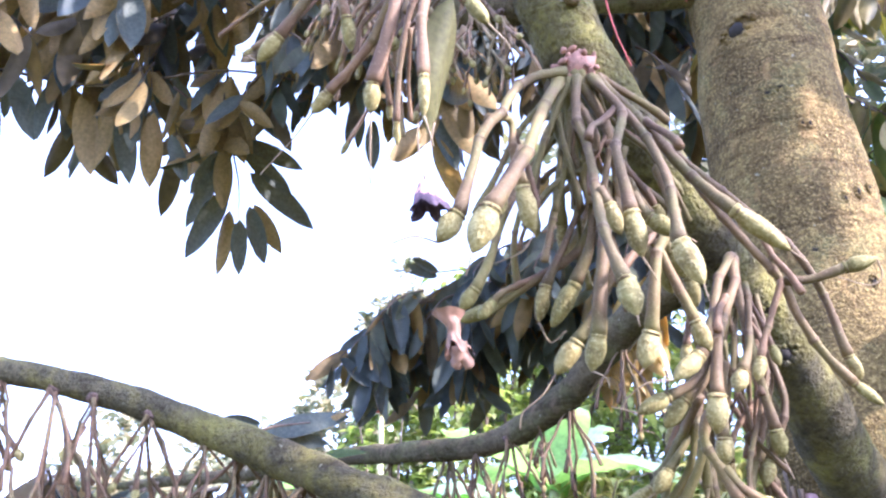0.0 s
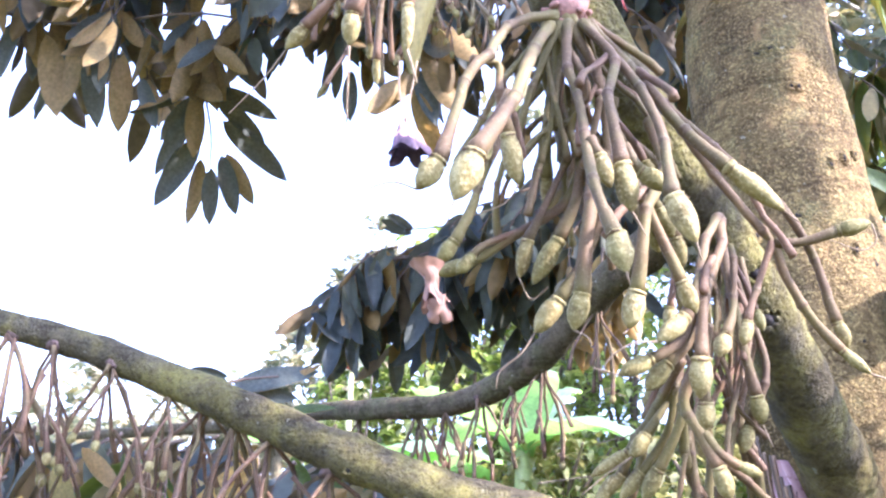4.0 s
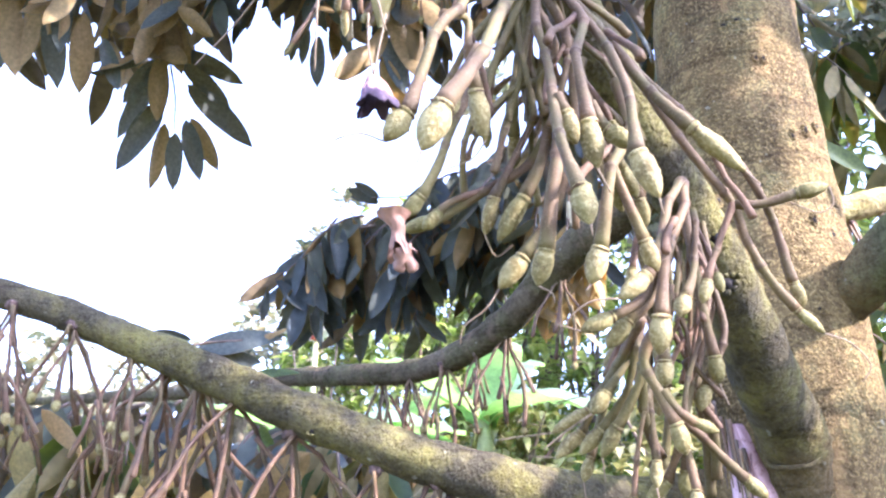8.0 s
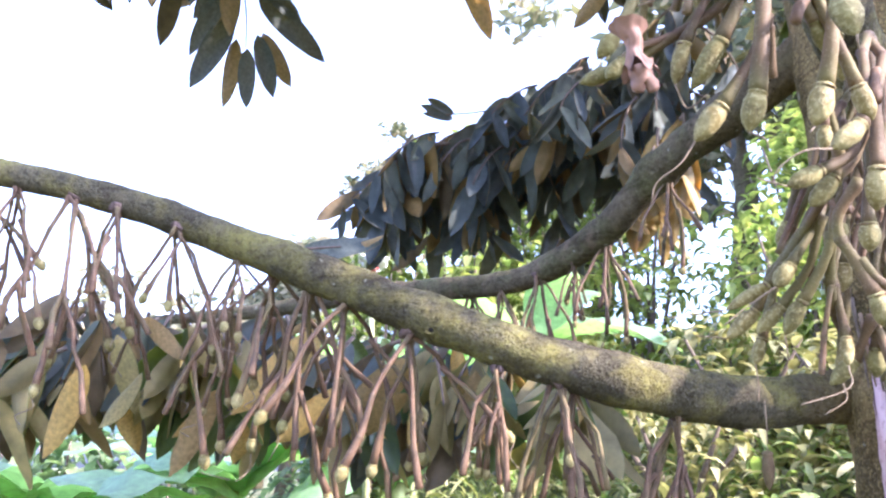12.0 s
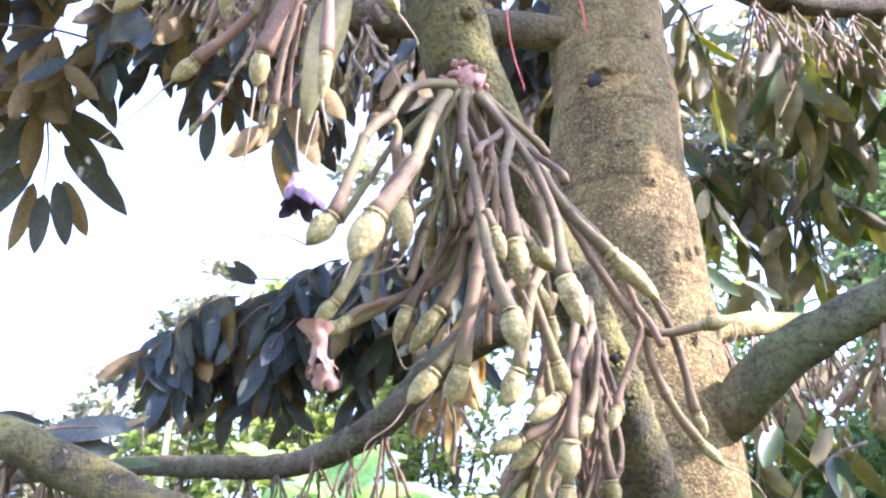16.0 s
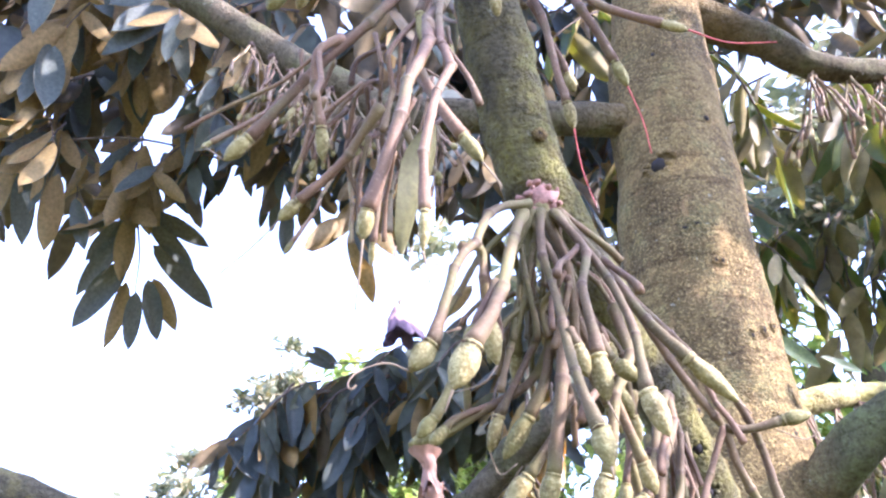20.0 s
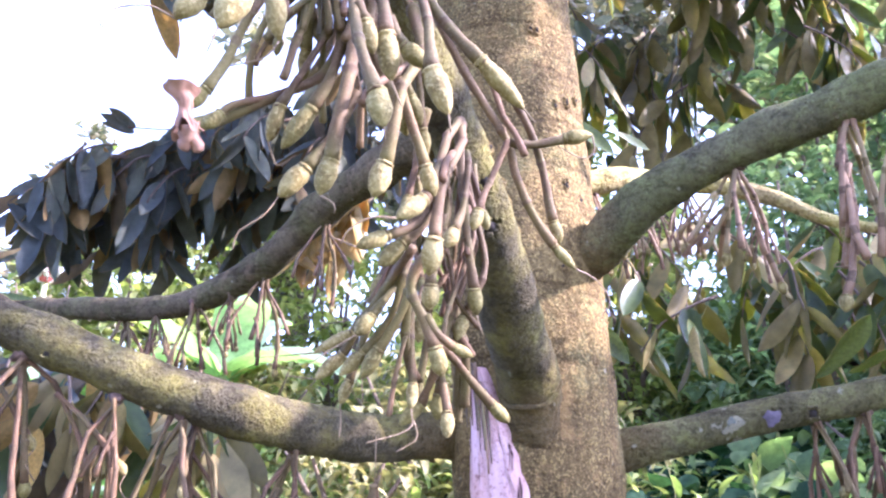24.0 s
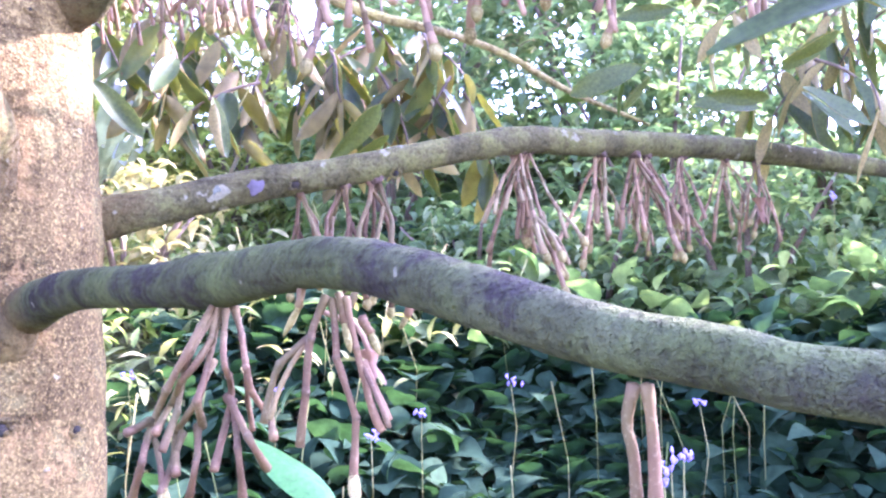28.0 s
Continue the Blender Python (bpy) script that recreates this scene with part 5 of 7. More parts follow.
one_leaf((-0.766, 2.358, 2.820), (-0.907, 2.441, 2.633), 3.04, 'copper')
one_leaf((-0.762, 2.401, 2.739), (-0.885, 2.490, 2.544), 3.29, 'copper')
one_leaf((-0.758, 2.431, 2.682), (-0.803, 2.523, 2.497), -0.20, 'copper')
one_leaf((-0.727, 2.447, 2.658), (-0.734, 2.529, 2.499), 3.19, 'copper')
one_leaf((-0.695, 2.431, 2.695), (-0.656, 2.521, 2.529), 3.39, 'copper')
one_leaf((-0.680, 2.429, 2.700), (-0.600, 2.511, 2.560), -0.10, 'copper')
one_leaf((-0.732, 2.339, 2.862), (-0.816, 2.370, 2.786), 3.29, 'copper')
for q in ((-0.74, 2.22, 3.08), (-0.95, 2.15, 3.06), (-0.55, 2.15, 3.04), (-0.80, 2.30, 3.15)):
    leaf_spray(rng, q, (rng.gauss(0, 0.3), -0.2, -0.4), 0.22, 8, 0.20)
part("twig", tube(spline([(-0.125, 2.70, 2.555), (0.0, 2.68, 2.56), (0.16, 2.62, 2.58)], 0.04), [0.003] * len(spline([(-0.125, 2.70, 2.555), (0.0, 2.68, 2.56), (0.16, 2.62, 2.58)], 0.04)), 5), TWIG, tree)
loose = part("leaf_spray", tube([(-0.40, 1.60, 1.80), (-0.36, 1.64, 1.82), (-0.30, 1.66, 1.83)], [0.004, 0.003, 0.002], 6), TWIG, tree)
single = loose
one_leaf((-0.393, 1.645, 1.826), (-0.465, 1.642, 1.842), 3.5, 'copper')
one_leaf((-0.395, 1.650, 1.818), (-0.460, 1.645, 1.824), 3.0, 'copper')
one_leaf((-0.391, 1.671, 1.808), (-0.231, 1.708, 1.863), 3.45, 'copper')
one_leaf((-0.294, 1.718, 1.844), (-0.227, 1.710, 1.869), 0.55, 'copper')
one_leaf((-0.385, 1.694, 1.804), (-0.275, 1.736, 1.800), 3.2, 'copper')
one_leaf((-0.303, 1.799, 1.785), (-0.209, 1.795, 1.803), 3.74, 'olive')
one_leaf((-0.104, 2.709, 2.545), (-0.211, 2.693, 2.592), 3.14, 'copper')
one_leaf((-0.100, 2.712, 2.560), (-0.190, 2.700, 2.612), 3.3, 'copper')
one_leaf((-0.107, 2.720, 2.545), (-0.206, 2.715, 2.570), 2.9, 'copper')
one_leaf((-0.737, 1.061, 1.837), (-0.656, 1.127, 1.728), 3.24, 'copper')
one_leaf((0.024, 0.602, 1.975), (0.006, 0.640, 1.862), 0.85, 'drab')
one_leaf((0.178, 1.444, 2.245), (0.122, 1.479, 2.184), 0.20, 'copper')
one_leaf((0.735, 0.816, 1.221), (0.751, 0.680, 1.175), 0.15, 'fresh')
one_leaf((-0.326, 1.660, 1.675), (-0.488, 1.701, 1.521), 0.05, 'gold')
one_leaf((-0.326, 1.660, 1.673), (-0.392, 1.688, 1.571), -0.25, 'gold')
one_leaf((-0.762, 1.674, 1.606), (-0.834, 1.719, 1.440), 0.05, 'gold')
one_leaf((-0.655, 1.652, 1.691), (-0.578, 1.674, 1.613), 0.10, 'copper')
one_leaf((-0.083, 1.820, 1.667), (-0.062, 1.850, 1.562), 0.15, 'gold')
one_leaf((-0.226, 1.830, 1.627), (-0.244, 1.861, 1.515), 0.15, 'gold')
one_leaf((-0.745, 1.786, 1.577), (-0.700, 1.822, 1.450), 0.30, 'gold')
one_leaf((0.232, 1.892, 1.607), (0.207, 1.921, 1.503), 0.10, 'gold')
rl = random.Random(41)
for _ in range(16):
    p = box_point(rl, (-1.15, 1.62, 1.72), (1.15, 0.06, -0.08), (0, 0, -0.12), (0, 0.22, 0))
    one_leaf(tuple(p), tuple(p + Vector((rl.uniform(-0.16, 0.05), rl.uniform(0.0, 0.05), -rl.uniform(0.09, 0.17)))), rl.uniform(-0.5, 0.5), rl.choice(("gold", "copper", "copper", "olive")))
one_leaf((-0.321, 1.960, 1.715), (-0.266, 1.990, 1.609), 3.24, 'olive')
one_leaf((-0.245, 1.963, 1.706), (-0.204, 1.990, 1.611), 3.34, 'olive')
one_leaf((-0.372, 1.853, 1.725), (-0.430, 1.861, 1.694), 0.40, 'copper')
one_leaf((1.412, 0.313, 1.840), (1.233, 0.491, 1.786), 1.70, 'dark')
one_leaf((1.450, 0.296, 1.797), (1.227, 0.528, 1.700), 1.90, 'dark')
one_leaf((1.540, 0.987, 1.772), (1.637, 0.878, 1.835), 3.54, 'olive')
one_leaf((1.651, 0.877, 1.805), (1.619, 0.925, 1.751), 3.29, 'olive')
one_leaf((1.711, 0.539, 1.825), (1.656, 0.610, 1.767), 3.44, 'olive')
one_leaf((1.684, 0.597, 1.734), (1.781, 0.541, 1.654), 3.39, 'olive')
one_leaf((1.742, 0.681, 1.742), (1.655, 0.757, 1.746), 3.74, 'olive')
one_leaf((1.715, 0.514, 1.882), (1.789, 0.466, 1.835), 3.54, 'olive')
for base, tip, turn, key in (((1.879, 1.042, 1.914), (1.791, 1.219, 1.836), 3.6, "dark"), ((1.866, 1.075, 1.881), (1.885, 1.114, 1.800), 0.9, "dark"), ((1.708, 0.987, 1.965), (1.792, 0.901, 1.969), 3.3, "olive"), ((1.730, 0.654, 1.787), (1.777, 0.564, 1.842), 3.4, "olive"),
                             ((1.754, 0.628, 1.744), (1.824, 0.553, 1.660), 3.2, "dark"), ((1.611, 0.678, 2.293), (1.684, 0.682, 2.210), 3.1, "olive"), ((1.387, 1.246, 2.120), (1.447, 1.183, 2.185), 3.4, "dark"), ((1.523, 1.092, 2.164), (1.570, 1.033, 2.219), 3.0, "dark"),
                             ((1.590, 1.012, 2.171), (1.570, 1.095, 2.125), 0.2, "olive"), ((0.714, 1.640, 2.052), (0.740, 1.660, 1.960), 3.2, "dark"), ((0.750, 1.268, 2.062), (0.814, 1.277, 2.031), 3.5, "olive"), ((1.093, 1.558, 1.796), (1.134, 1.580, 1.693), 0.2, "olive"), ((1.919, 0.935, 1.807), (2.011, 0.818, 1.802), 3.5, "olive")):
    one_leaf(base, tip, turn, key)
one_leaf((1.392, 1.381, 1.808), (1.324, 1.483, 1.693), 3.19, 'olive')
one_leaf((1.353, 1.308, 1.723), (1.309, 1.365, 1.675), 3.44, 'olive')
one_leaf((1.121, 1.614, 1.824), (1.155, 1.631, 1.697), 3.19, 'olive')
one_leaf((0.848, 1.621, 2.268), (0.932, 1.586, 2.163), 3.34, 'olive')
one_leaf((0.888, 1.678, 1.834), (0.974, 1.648, 1.708), 3.24, 'olive')
one_leaf((0.870, 1.676, 1.879), (0.889, 1.732, 1.685), 3.34, 'olive')
# leaves along the lower edge of the canopy
edge = part("leaf_spray", tube(spline([(-1.5, 2.2, 3.10), (-1.1, 2.16, 2.99), (-0.7, 2.15, 3.02), (-0.25, 2.15, 2.90)], 0.05), np.linspace(0.006, 0.003, len(spline([(-1.5, 2.2, 3.10), (-1.1, 2.16, 2.99), (-0.7, 2.15, 3.02), (-0.25, 2.15, 2.90)], 0.05))), 6), TWIG, tree)
for base, tip, turn in (((-1.38, 2.15, 3.03), (-1.303, 2.20, 2.817), 3.2), ((-1.264, 2.15, 2.997), (-1.277, 2.20, 2.817), 3.0), ((-1.166, 2.15, 2.947), (-1.102, 2.20, 2.682), 0.1), ((-1.085, 2.15, 2.937), (-1.082, 2.20, 2.712), -0.2),
                        ((-1.026, 2.15, 2.897), (-0.998, 2.20, 2.674), 3.3), ((-0.928, 2.15, 2.878), (-0.924, 2.20, 2.656), 0.7), ((-0.865, 2.15, 2.80), (-0.817, 2.20, 2.658), 3.1), ((-1.461, 2.15, 3.08), (-1.493, 2.20, 2.948), 3.0),
                        ((-1.397, 2.15, 2.996), (-1.42, 2.20, 2.907), 3.4), ((-0.773, 2.15, 2.94), (-0.753, 2.20, 2.813), 0.2), ((-0.648, 2.15, 2.982), (-0.553, 2.20, 2.796), 3.0), ((-0.703, 2.15, 3.002), (-0.723, 2.20, 2.853), 0.4),
                        ((-0.521, 2.15, 3.003), (-0.549, 2.20, 2.925), 3.2), ((-0.464, 2.15, 2.942), (-0.49, 2.20, 2.846), 2.9), ((-0.425, 2.15, 2.983), (-0.381, 2.20, 2.877), 3.3), ((-0.261, 2.15, 2.826), (-0.261, 2.20, 2.684), 3.0),
                        ((-0.297, 2.15, 2.865), (-0.313, 2.20, 2.76), 3.2), ((-0.197, 2.15, 2.866), (-0.171, 2.20, 2.781), 2.8), ((-0.329, 2.15, 2.845), (-0.344, 2.20, 2.769), 3.4), ((-1.317, 2.15, 2.997), (-1.371, 2.20, 2.887), 3.1), ((-1.224, 2.15, 3.019), (-1.186, 2.20, 2.848), 0.3)):
    one_leaf(base, tip, turn, "copper", edge)
# dark mass beyond the curved limb
foliage(rng, [(box_point(rng, (-0.28, 2.60, 2.44), (0.95, -0.1, 0.36), (0.05, 0.05, -0.20), (-0.05, 0.5, 0.10)), (rng.gauss(-0.6, 0.4), rng.gauss(-0.2, 0.4), -0.25), rng.uniform(0.2, 0.35), 9, 0.18, 0.32, 0.8, 0.9, -0.12) for _ in range(48)],
        "copper", "dark drooping leaves beyond the curved limb")
foliage(rng, [(box_point(rng, (0.02, 2.30, 2.46), (0.62, 0.0, 0.42), (0.05, 0.05, -0.16), (-0.05, 0.7, 0.10)), (rng.gauss(-0.4, 0.4), rng.gauss(-0.2, 0.4), -0.3), rng.uniform(0.15, 0.3), 8, 0.165, 0.40, 0.85, 1.0, -0.1) for _ in range(30)],
        "copper", "dark leaves behind the flower clusters")
foliage(rng, [(box_point(rng, (0.28, 2.30, 2.42), (0.30, 0.0, 0.06), (0.0, 0.05, 0.16), (0.0, 0.4, 0.0)), (rng.gauss(-0.4, 0.4), rng.gauss(-0.2, 0.4), -0.3), rng.uniform(0.15, 0.25), 8, 0.165, 0.40, 0.7, 1.0, -0.1) for _ in range(14)],
        "copper", "dark bronze leaves beside the trunk")
# backlight on these leaves is put in as gold colour
foliage(rng, [(box_point(rng, (0.40, 2.15, 2.10), (0.16, 0.0, 0.0), (0.0, 0.0, 0.32), (0.0, 0.2, 0.0)), (rng.gauss(-0.3, 0.4), rng.gauss(0, 0.3), -0.5), rng.uniform(0.10, 0.2), 6, 0.15, 0.40, 0.5, 1.0, -0.2) for _ in range(7)],
        "gold", "leaves hanging behind the lower cluster, backlight put into their gold")
# below the long limb
foliage(rng, [(box_point(rng, (-1.3, 1.75, 1.80), (1.4, 0.05, -0.11), (0.0, 0.05, -0.10), (-0.2, 0.5, 0.08)), (rng.gauss(0, 0.5), rng.gauss(-0.2, 0.5), -0.4), rng.uniform(0.10, 0.20), 7, 0.18, 0.5, 0.45, 0.9, -0.2) for _ in range(50)],
        "copper", "brown-backed leaves hanging below the long limb")
foliage(rng, [(box_point(rng, (-1.2, 1.62, 1.76), (1.5, 0.05, -0.12), (0.0, 0.05, -0.10), (-0.1, 0.4, 0.06)), (rng.gauss(0, 0.5), rng.gauss(-0.2, 0.5), -0.4), rng.uniform(0.10, 0.18), 6, 0.17, 0.5, 0.3, 1.0, -0.2) for _ in range(22)],
        "olive", "green and straw-coloured leaves below the long limb")
foliage(rng, [(box_point(rng, (2.05, 1.85, 3.12), (1.0, -0.95, 0.0), (0.0, 0.0, 0.5), (0.3, 0.3, 0.0)), (rng.gauss(0, 0.6), rng.gauss(0, 0.6), -0.3), rng.uniform(0.15, 0.3), 6, 0.18, 0.4, 0.4, 1.5) for _ in range(12)],
        "olive", "leaf fringe above the rising limb")
# behind the upper cluster, below the upper limb
foliage(rng, [(box_point(rng, (-0.55, 1.85, 2.92), (0.75, 0.02, 0.0), (0.0, 0.05, 0.28), (0.0, 0.45, 0.1)), (rng.gauss(0, 0.5), rng.gauss(-0.2, 0.4), -0.3), rng.uniform(0.12, 0.22), 7, 0.14, 0.4, 0.6, 0.8) for _ in range(48)],
        "copper", "dark leaves hanging below the upper limb")
# unseen crown leaves, added towards the sun to shade clusters and upper trunk
foliage(rng, [(box_point(rng, (1.4, -0.45, 3.4), (0.8, 0.0, 0.1), (0.0, 0.75, 0.0), (0.0, 0.0, 0.4)), (rng.gauss(0, 0.6), rng.gauss(0, 0.6), -0.2), rng.uniform(0.25, 0.4), 9, 0.22) for _ in range(9)],
        "olive", "unseen crown leaves added high up to block the sun")
foliage(rng, [(box_point(rng, (1.35, -0.45, 2.85), (0.75, 0.0, 0.15), (0.0, 0.55, 0.0), (0.0, 0.0, 0.55)), (rng.gauss(0, 0.6), rng.gauss(0, 0.6), -0.2), rng.uniform(0.25, 0.4), 8, 0.21) for _ in range(3)],
        "olive", "unseen crown leaves added lower down to block the sun")
foliage(rng, [(box_point(rng, (1.15, -0.25, 3.06), (0.40, 0.0, 0.12), (0.0, 0.45, 0.0), (0.0, 0.0, 0.40)), (rng.gauss(0, 0.6), rng.gauss(0, 0.6), 0.1), rng.uniform(0.15, 0.25), 9, 0.19) for _ in range(30)],
        "olive", "unseen crown leaves added to shade the upper cluster")
foliage(rng, [(box_point(rng, (1.1, 0.55, 3.02), (0.5, 0.0, 0.08), (0.0, 0.45, 0.0), (0.0, 0.0, 0.40)), (rng.gauss(0, 0.6), rng.gauss(0, 0.6), 0.1), rng.uniform(0.15, 0.25), 9, 0.18) for _ in range(18)],
        "olive", "unseen crown leaves added to shade the upper trunk")
# sunlit side
foliage(rng, [(box_point(rng, (1.05, 2.45, 2.72), (1.1, -0.65, 0.0), (0.0, -0.1, 0.75), (0.25, 0.6, 0.3)), (rng.gauss(0, 0.5), rng.gauss(-0.2, 0.5), -0.4), rng.uniform(0.25, 0.45), 8, 0.21, 0.3, 0.25, 1.4) for _ in range(46)],
        "olive", "sunlit olive leaves hanging behind the trunk")
foliage(rng, [(box_point(rng, (1.0, 2.1, 2.18), (0.9, -0.6, 0.0), (0.0, 0.0, -0.24), (0.25, 0.6, 0.15)), (rng.gauss(0, 0.5), rng.gauss(-0.2, 0.5), -0.4), rng.uniform(0.2, 0.3), 8, 0.165, 0.5, 0.5, 2.0) for _ in range(30)],
        "olive", "olive leaves hanging below the thin limb")
# crown leaves out of view, added to dapple the sunlight on the limbs
foliage(rng, [(box_point(rng, (0.95, 0.25, 3.52), (1.5, -0.5, 0.2), (0.0, 1.1, 0.0), (0.0, 0.0, 0.7)), (rng.gauss(0, 0.6), rng.gauss(0, 0.6), -0.3), rng.uniform(0.3, 0.5), 9, 0.22) for _ in range(48)],
        "olive", "unseen crown leaves added to dapple the sun on the limbs")
# leaves at the edge of view, thickened to shade limb and trunk
foliage(rng, [(box_point(rng, (2.35, -0.15, 2.25), (0.8, 0.0, 0.2), (0.0, 0.75, 0.0), (0.0, 0.0, 0.9)), (rng.gauss(0, 0.6), rng.gauss(0, 0.6), -0.3), rng.uniform(0.25, 0.4), 9, 0.20) for _ in range(40)],
        "olive", "leaves beyond the rising limb, partly added for their shade")
# crown leaves out of view, added to shade the arched limb
foliage(rng, [(box_point(rng, (1.9, -1.1, 2.5), (1.2, 0.0, 0.3), (0.0, 1.0, 0.0), (0.0, 0.0, 0.8)), (rng.gauss(0, 0.6), rng.gauss(0, 0.6), -0.3), rng.uniform(0.3, 0.5), 9, 0.22) for _ in range(20)],
        "olive", "unseen crown leaves added to shade the arched limb")
foliage(rng, [(box_point(rng, (0.05, 2.35, 3.25), (1.0, 0.1, 0.0), (0.0, -0.2, 0.7), (0.2, 0.7, 0.35)), (rng.gauss(0, 0.6), rng.gauss(0, 0.6), -0.3), rng.uniform(0.3, 0.45), 9, 0.22, 0.5, 0.5, 0.8) for _ in range(60)]
        + [(box_point(rng, (0.85, 1.9, 3.45), (1.1, -0.2, 0.1), (0.0, -0.1, 0.6), (0.2, 0.5, 0.3)), (rng.gauss(0, 0.6), rng.gauss(0, 0.6), -0.3), rng.uniform(0.3, 0.45), 9, 0.22, 0.5, 0.5, 0.8) for _ in range(14)],
        "copper", "dark leaves hanging behind the trunk")
foliage(rng, [(box_point(rng, (-0.1, 2.15, 3.75), (2.1, -0.25, 0.0), (0.0, -0.3, 0.95), (0.2, 0.8, 0.3)), (rng.gauss(0, 0.6), rng.gauss(0, 0.6), -0.3), rng.uniform(0.3, 0.45), 9, 0.21, 0.5, 0.5, 0.8) for _ in range(56)],
        "copper", "dark leaves high behind the trunk")
foliage(rng, [(box_point(rng, (0.75, 1.85, 3.15), (1.6, -0.1, 0.1), (0.0, 0.1, 0.8), (0.2, 0.6, 0.3)), (rng.gauss(0, 0.6), rng.gauss(0, 0.6), -0.3), rng.uniform(0.3, 0.5), 9, 0.20, 0.4, 0.4, 1.5) for _ in range(40)],
        "olive", "leaves hanging behind the high limb")
for _ in range(9):
    p = box_point(rng, (1.98, 0.74, 1.86), (0.22, -0.20, 0.0), (0.0, 0.0, 0.22), (0.15, 0.12, 0.0))
    leaf_spray(rng, p, (rng.gauss(-0.3, 0.5), rng.gauss(0.1, 0.5), -0.1), 0.22, 6, 0.15, "olive")
for _ in range(9):
    p = box_point(rng, (1.45, 0.95, 2.38), (0.75, -0.5, 0.0), (0.1, 0.1, 0.25), (0.1, 0.3, 0.05))
    leaf_spray(rng, p, (rng.gauss(0.3, 0.5), rng.gauss(-0.2, 0.5), -0.2), 0.28, 7, 0.18, "olive")

# ---- backdrop plants ----
def banana_leaf(base, heading, length, width, lift, droop):
    n, m = 12, 5
    h = Vector((math.cos(heading), math.sin(heading), 0))
    sd = Vector((-h.y, h.x, 0))
    vs = []
    for i in range(n):
        u = i / (n - 1)
        c = Vector(base) + h * length * (u * math.cos(lift)) + Vector((0, 0, length * (u * math.sin(lift) - droop * u * u)))
        w = width * (math.sin(math.pi * min(1, 0.06 + u * 0.92)) ** 0.55)
        for j in range(m):
            s = -1 + 2 * j / (m - 1)
            vs.append(c + sd * s * w + Vector((0, 0, -abs(s) * w * 0.25 + 0.02 * math.sin(u * 40 + s))))
    fs = [(i * m + j, i * m + j + 1, (i + 1) * m + j + 1, (i + 1) * m + j) for i in range(n - 1) for j in range(m - 1)]
    return np.array(vs), fs


STEM = plain("banana_stem", (0.30, 0.30, 0.12), 0.6, 0.3, 14.0)


def banana(at, height, leaves, size, rng):
    z = ground_height(at[0], at[1])
    b = thing("banana_plant", (at[0], at[1], z), "banana plant with broad sunlit green leaves", "banana plant", "banana plants behind the tree")
    part("stem", tube([(at[0], at[1], z - 0.05), (at[0] + 0.02, at[1], z + height * 0.5), (at[0], at[1], z + height)], [0.11, 0.09, 0.05], 12, 0.08, 8.0), STEM, b)
    for k in range(leaves):
        a = k * 2.4 + rng.uniform(-0.3, 0.3)
        part("leaf", banana_leaf((at[0], at[1], z + height * rng.uniform(0.9, 1.0)), a, size * rng.uniform(0.8, 1.1), size * 0.16, rng.uniform(0.5, 1.15), rng.uniform(0.35, 0.7)), BANANA, b)


rng = random.Random(3)
for at, h, n, s in (((-0.5, 6.6), 1.15, 8, 1.6), ((0.6, 7.1), 0.9, 7, 1.4), ((-1.2, 4.4), 1.2, 9, 1.2), ((-2.0, 4.2), 1.2, 9, 1.3), ((-0.4, 4.8), 1.0, 8, 1.1), ((-2.9, 4.6), 1.1, 9, 1.3), ((-1.6, 5.6), 1.15, 9, 1.3), ((-3.8, 5.4), 1.2, 9, 1.4)):
    banana(at, h, n, s, rng)
# a pale leaf in the sun; its sunlight is put in as white
pale = thing("banana_flower", (-0.749, 6.495, 2.934), "sunlit pale leaf blades, coloured white, with a red spot", "flower")
PALE_W = plain("leaf_sunlit_white", (0.80, 0.74, 0.66), 0.6, 0.1)
for k in range(5):
    part("bract", banana_leaf(tuple(ORIGIN[pale.name]), k * 1.26, 0.20, 0.09, 0.9, 0.3), PALE_W, pale)
part("heart", tube([tuple(ORIGIN[pale.name]), tuple(ORIGIN[pale.name] + np.array([0, -0.03, 0.05]))], [0.05, 0.03], 8), THREAD_RED, pale, "red heart")
part("stalk", tube([(ORIGIN[pale.name][0], ORIGIN[pale.name][1] + 0.05, ground_height(ORIGIN[pale.name][0], ORIGIN[pale.name][1]) - 0.02), tuple(ORIGIN[pale.name])], [0.03, 0.02], 7), STEM, pale)


BLADE = [(0.0, 0.04), (0.12, 0.60), (0.28, 0.95), (0.45, 1.0), (0.62, 0.80), (0.80, 0.45), (1.0, 0.0)]


def blade_geo(aspect, fold=0.25, droop=0.18):
    """A small pointed leaf, folded along its midrib; length 1 along y."""
    vs, fs = [], []
    for y, w in BLADE:
        z = 0.12 * math.sin(y * 3.1) - droop * y * y
        vs += [(-aspect * w, y, z + fold * aspect * w), (0.0, y, z), (aspect * w, y, z + fold * aspect * w)]
    for i in range(len(BLADE) - 1):
        a = i * 3
        fs += [(a, a + 1, a + 4, a + 3), (a + 1, a + 2, a + 5, a + 4)]
    return np.array(vs), np.array(fs)


def scatter_geo(items, aspect, fold=0.25):
    """Leaves at (place, 3 x 3 turn, size), joined."""
    v, f = blade_geo(aspect, fold)
    vs = np.vstack([v @ (np.array(m).T * s) + np.array(p) for p, m, s in items])
    fs = (f[None] + (np.arange(len(items)) * len(v))[:, None, None]).reshape(-1, 4)
    return vs, [tuple(q) for q in fs.tolist()]


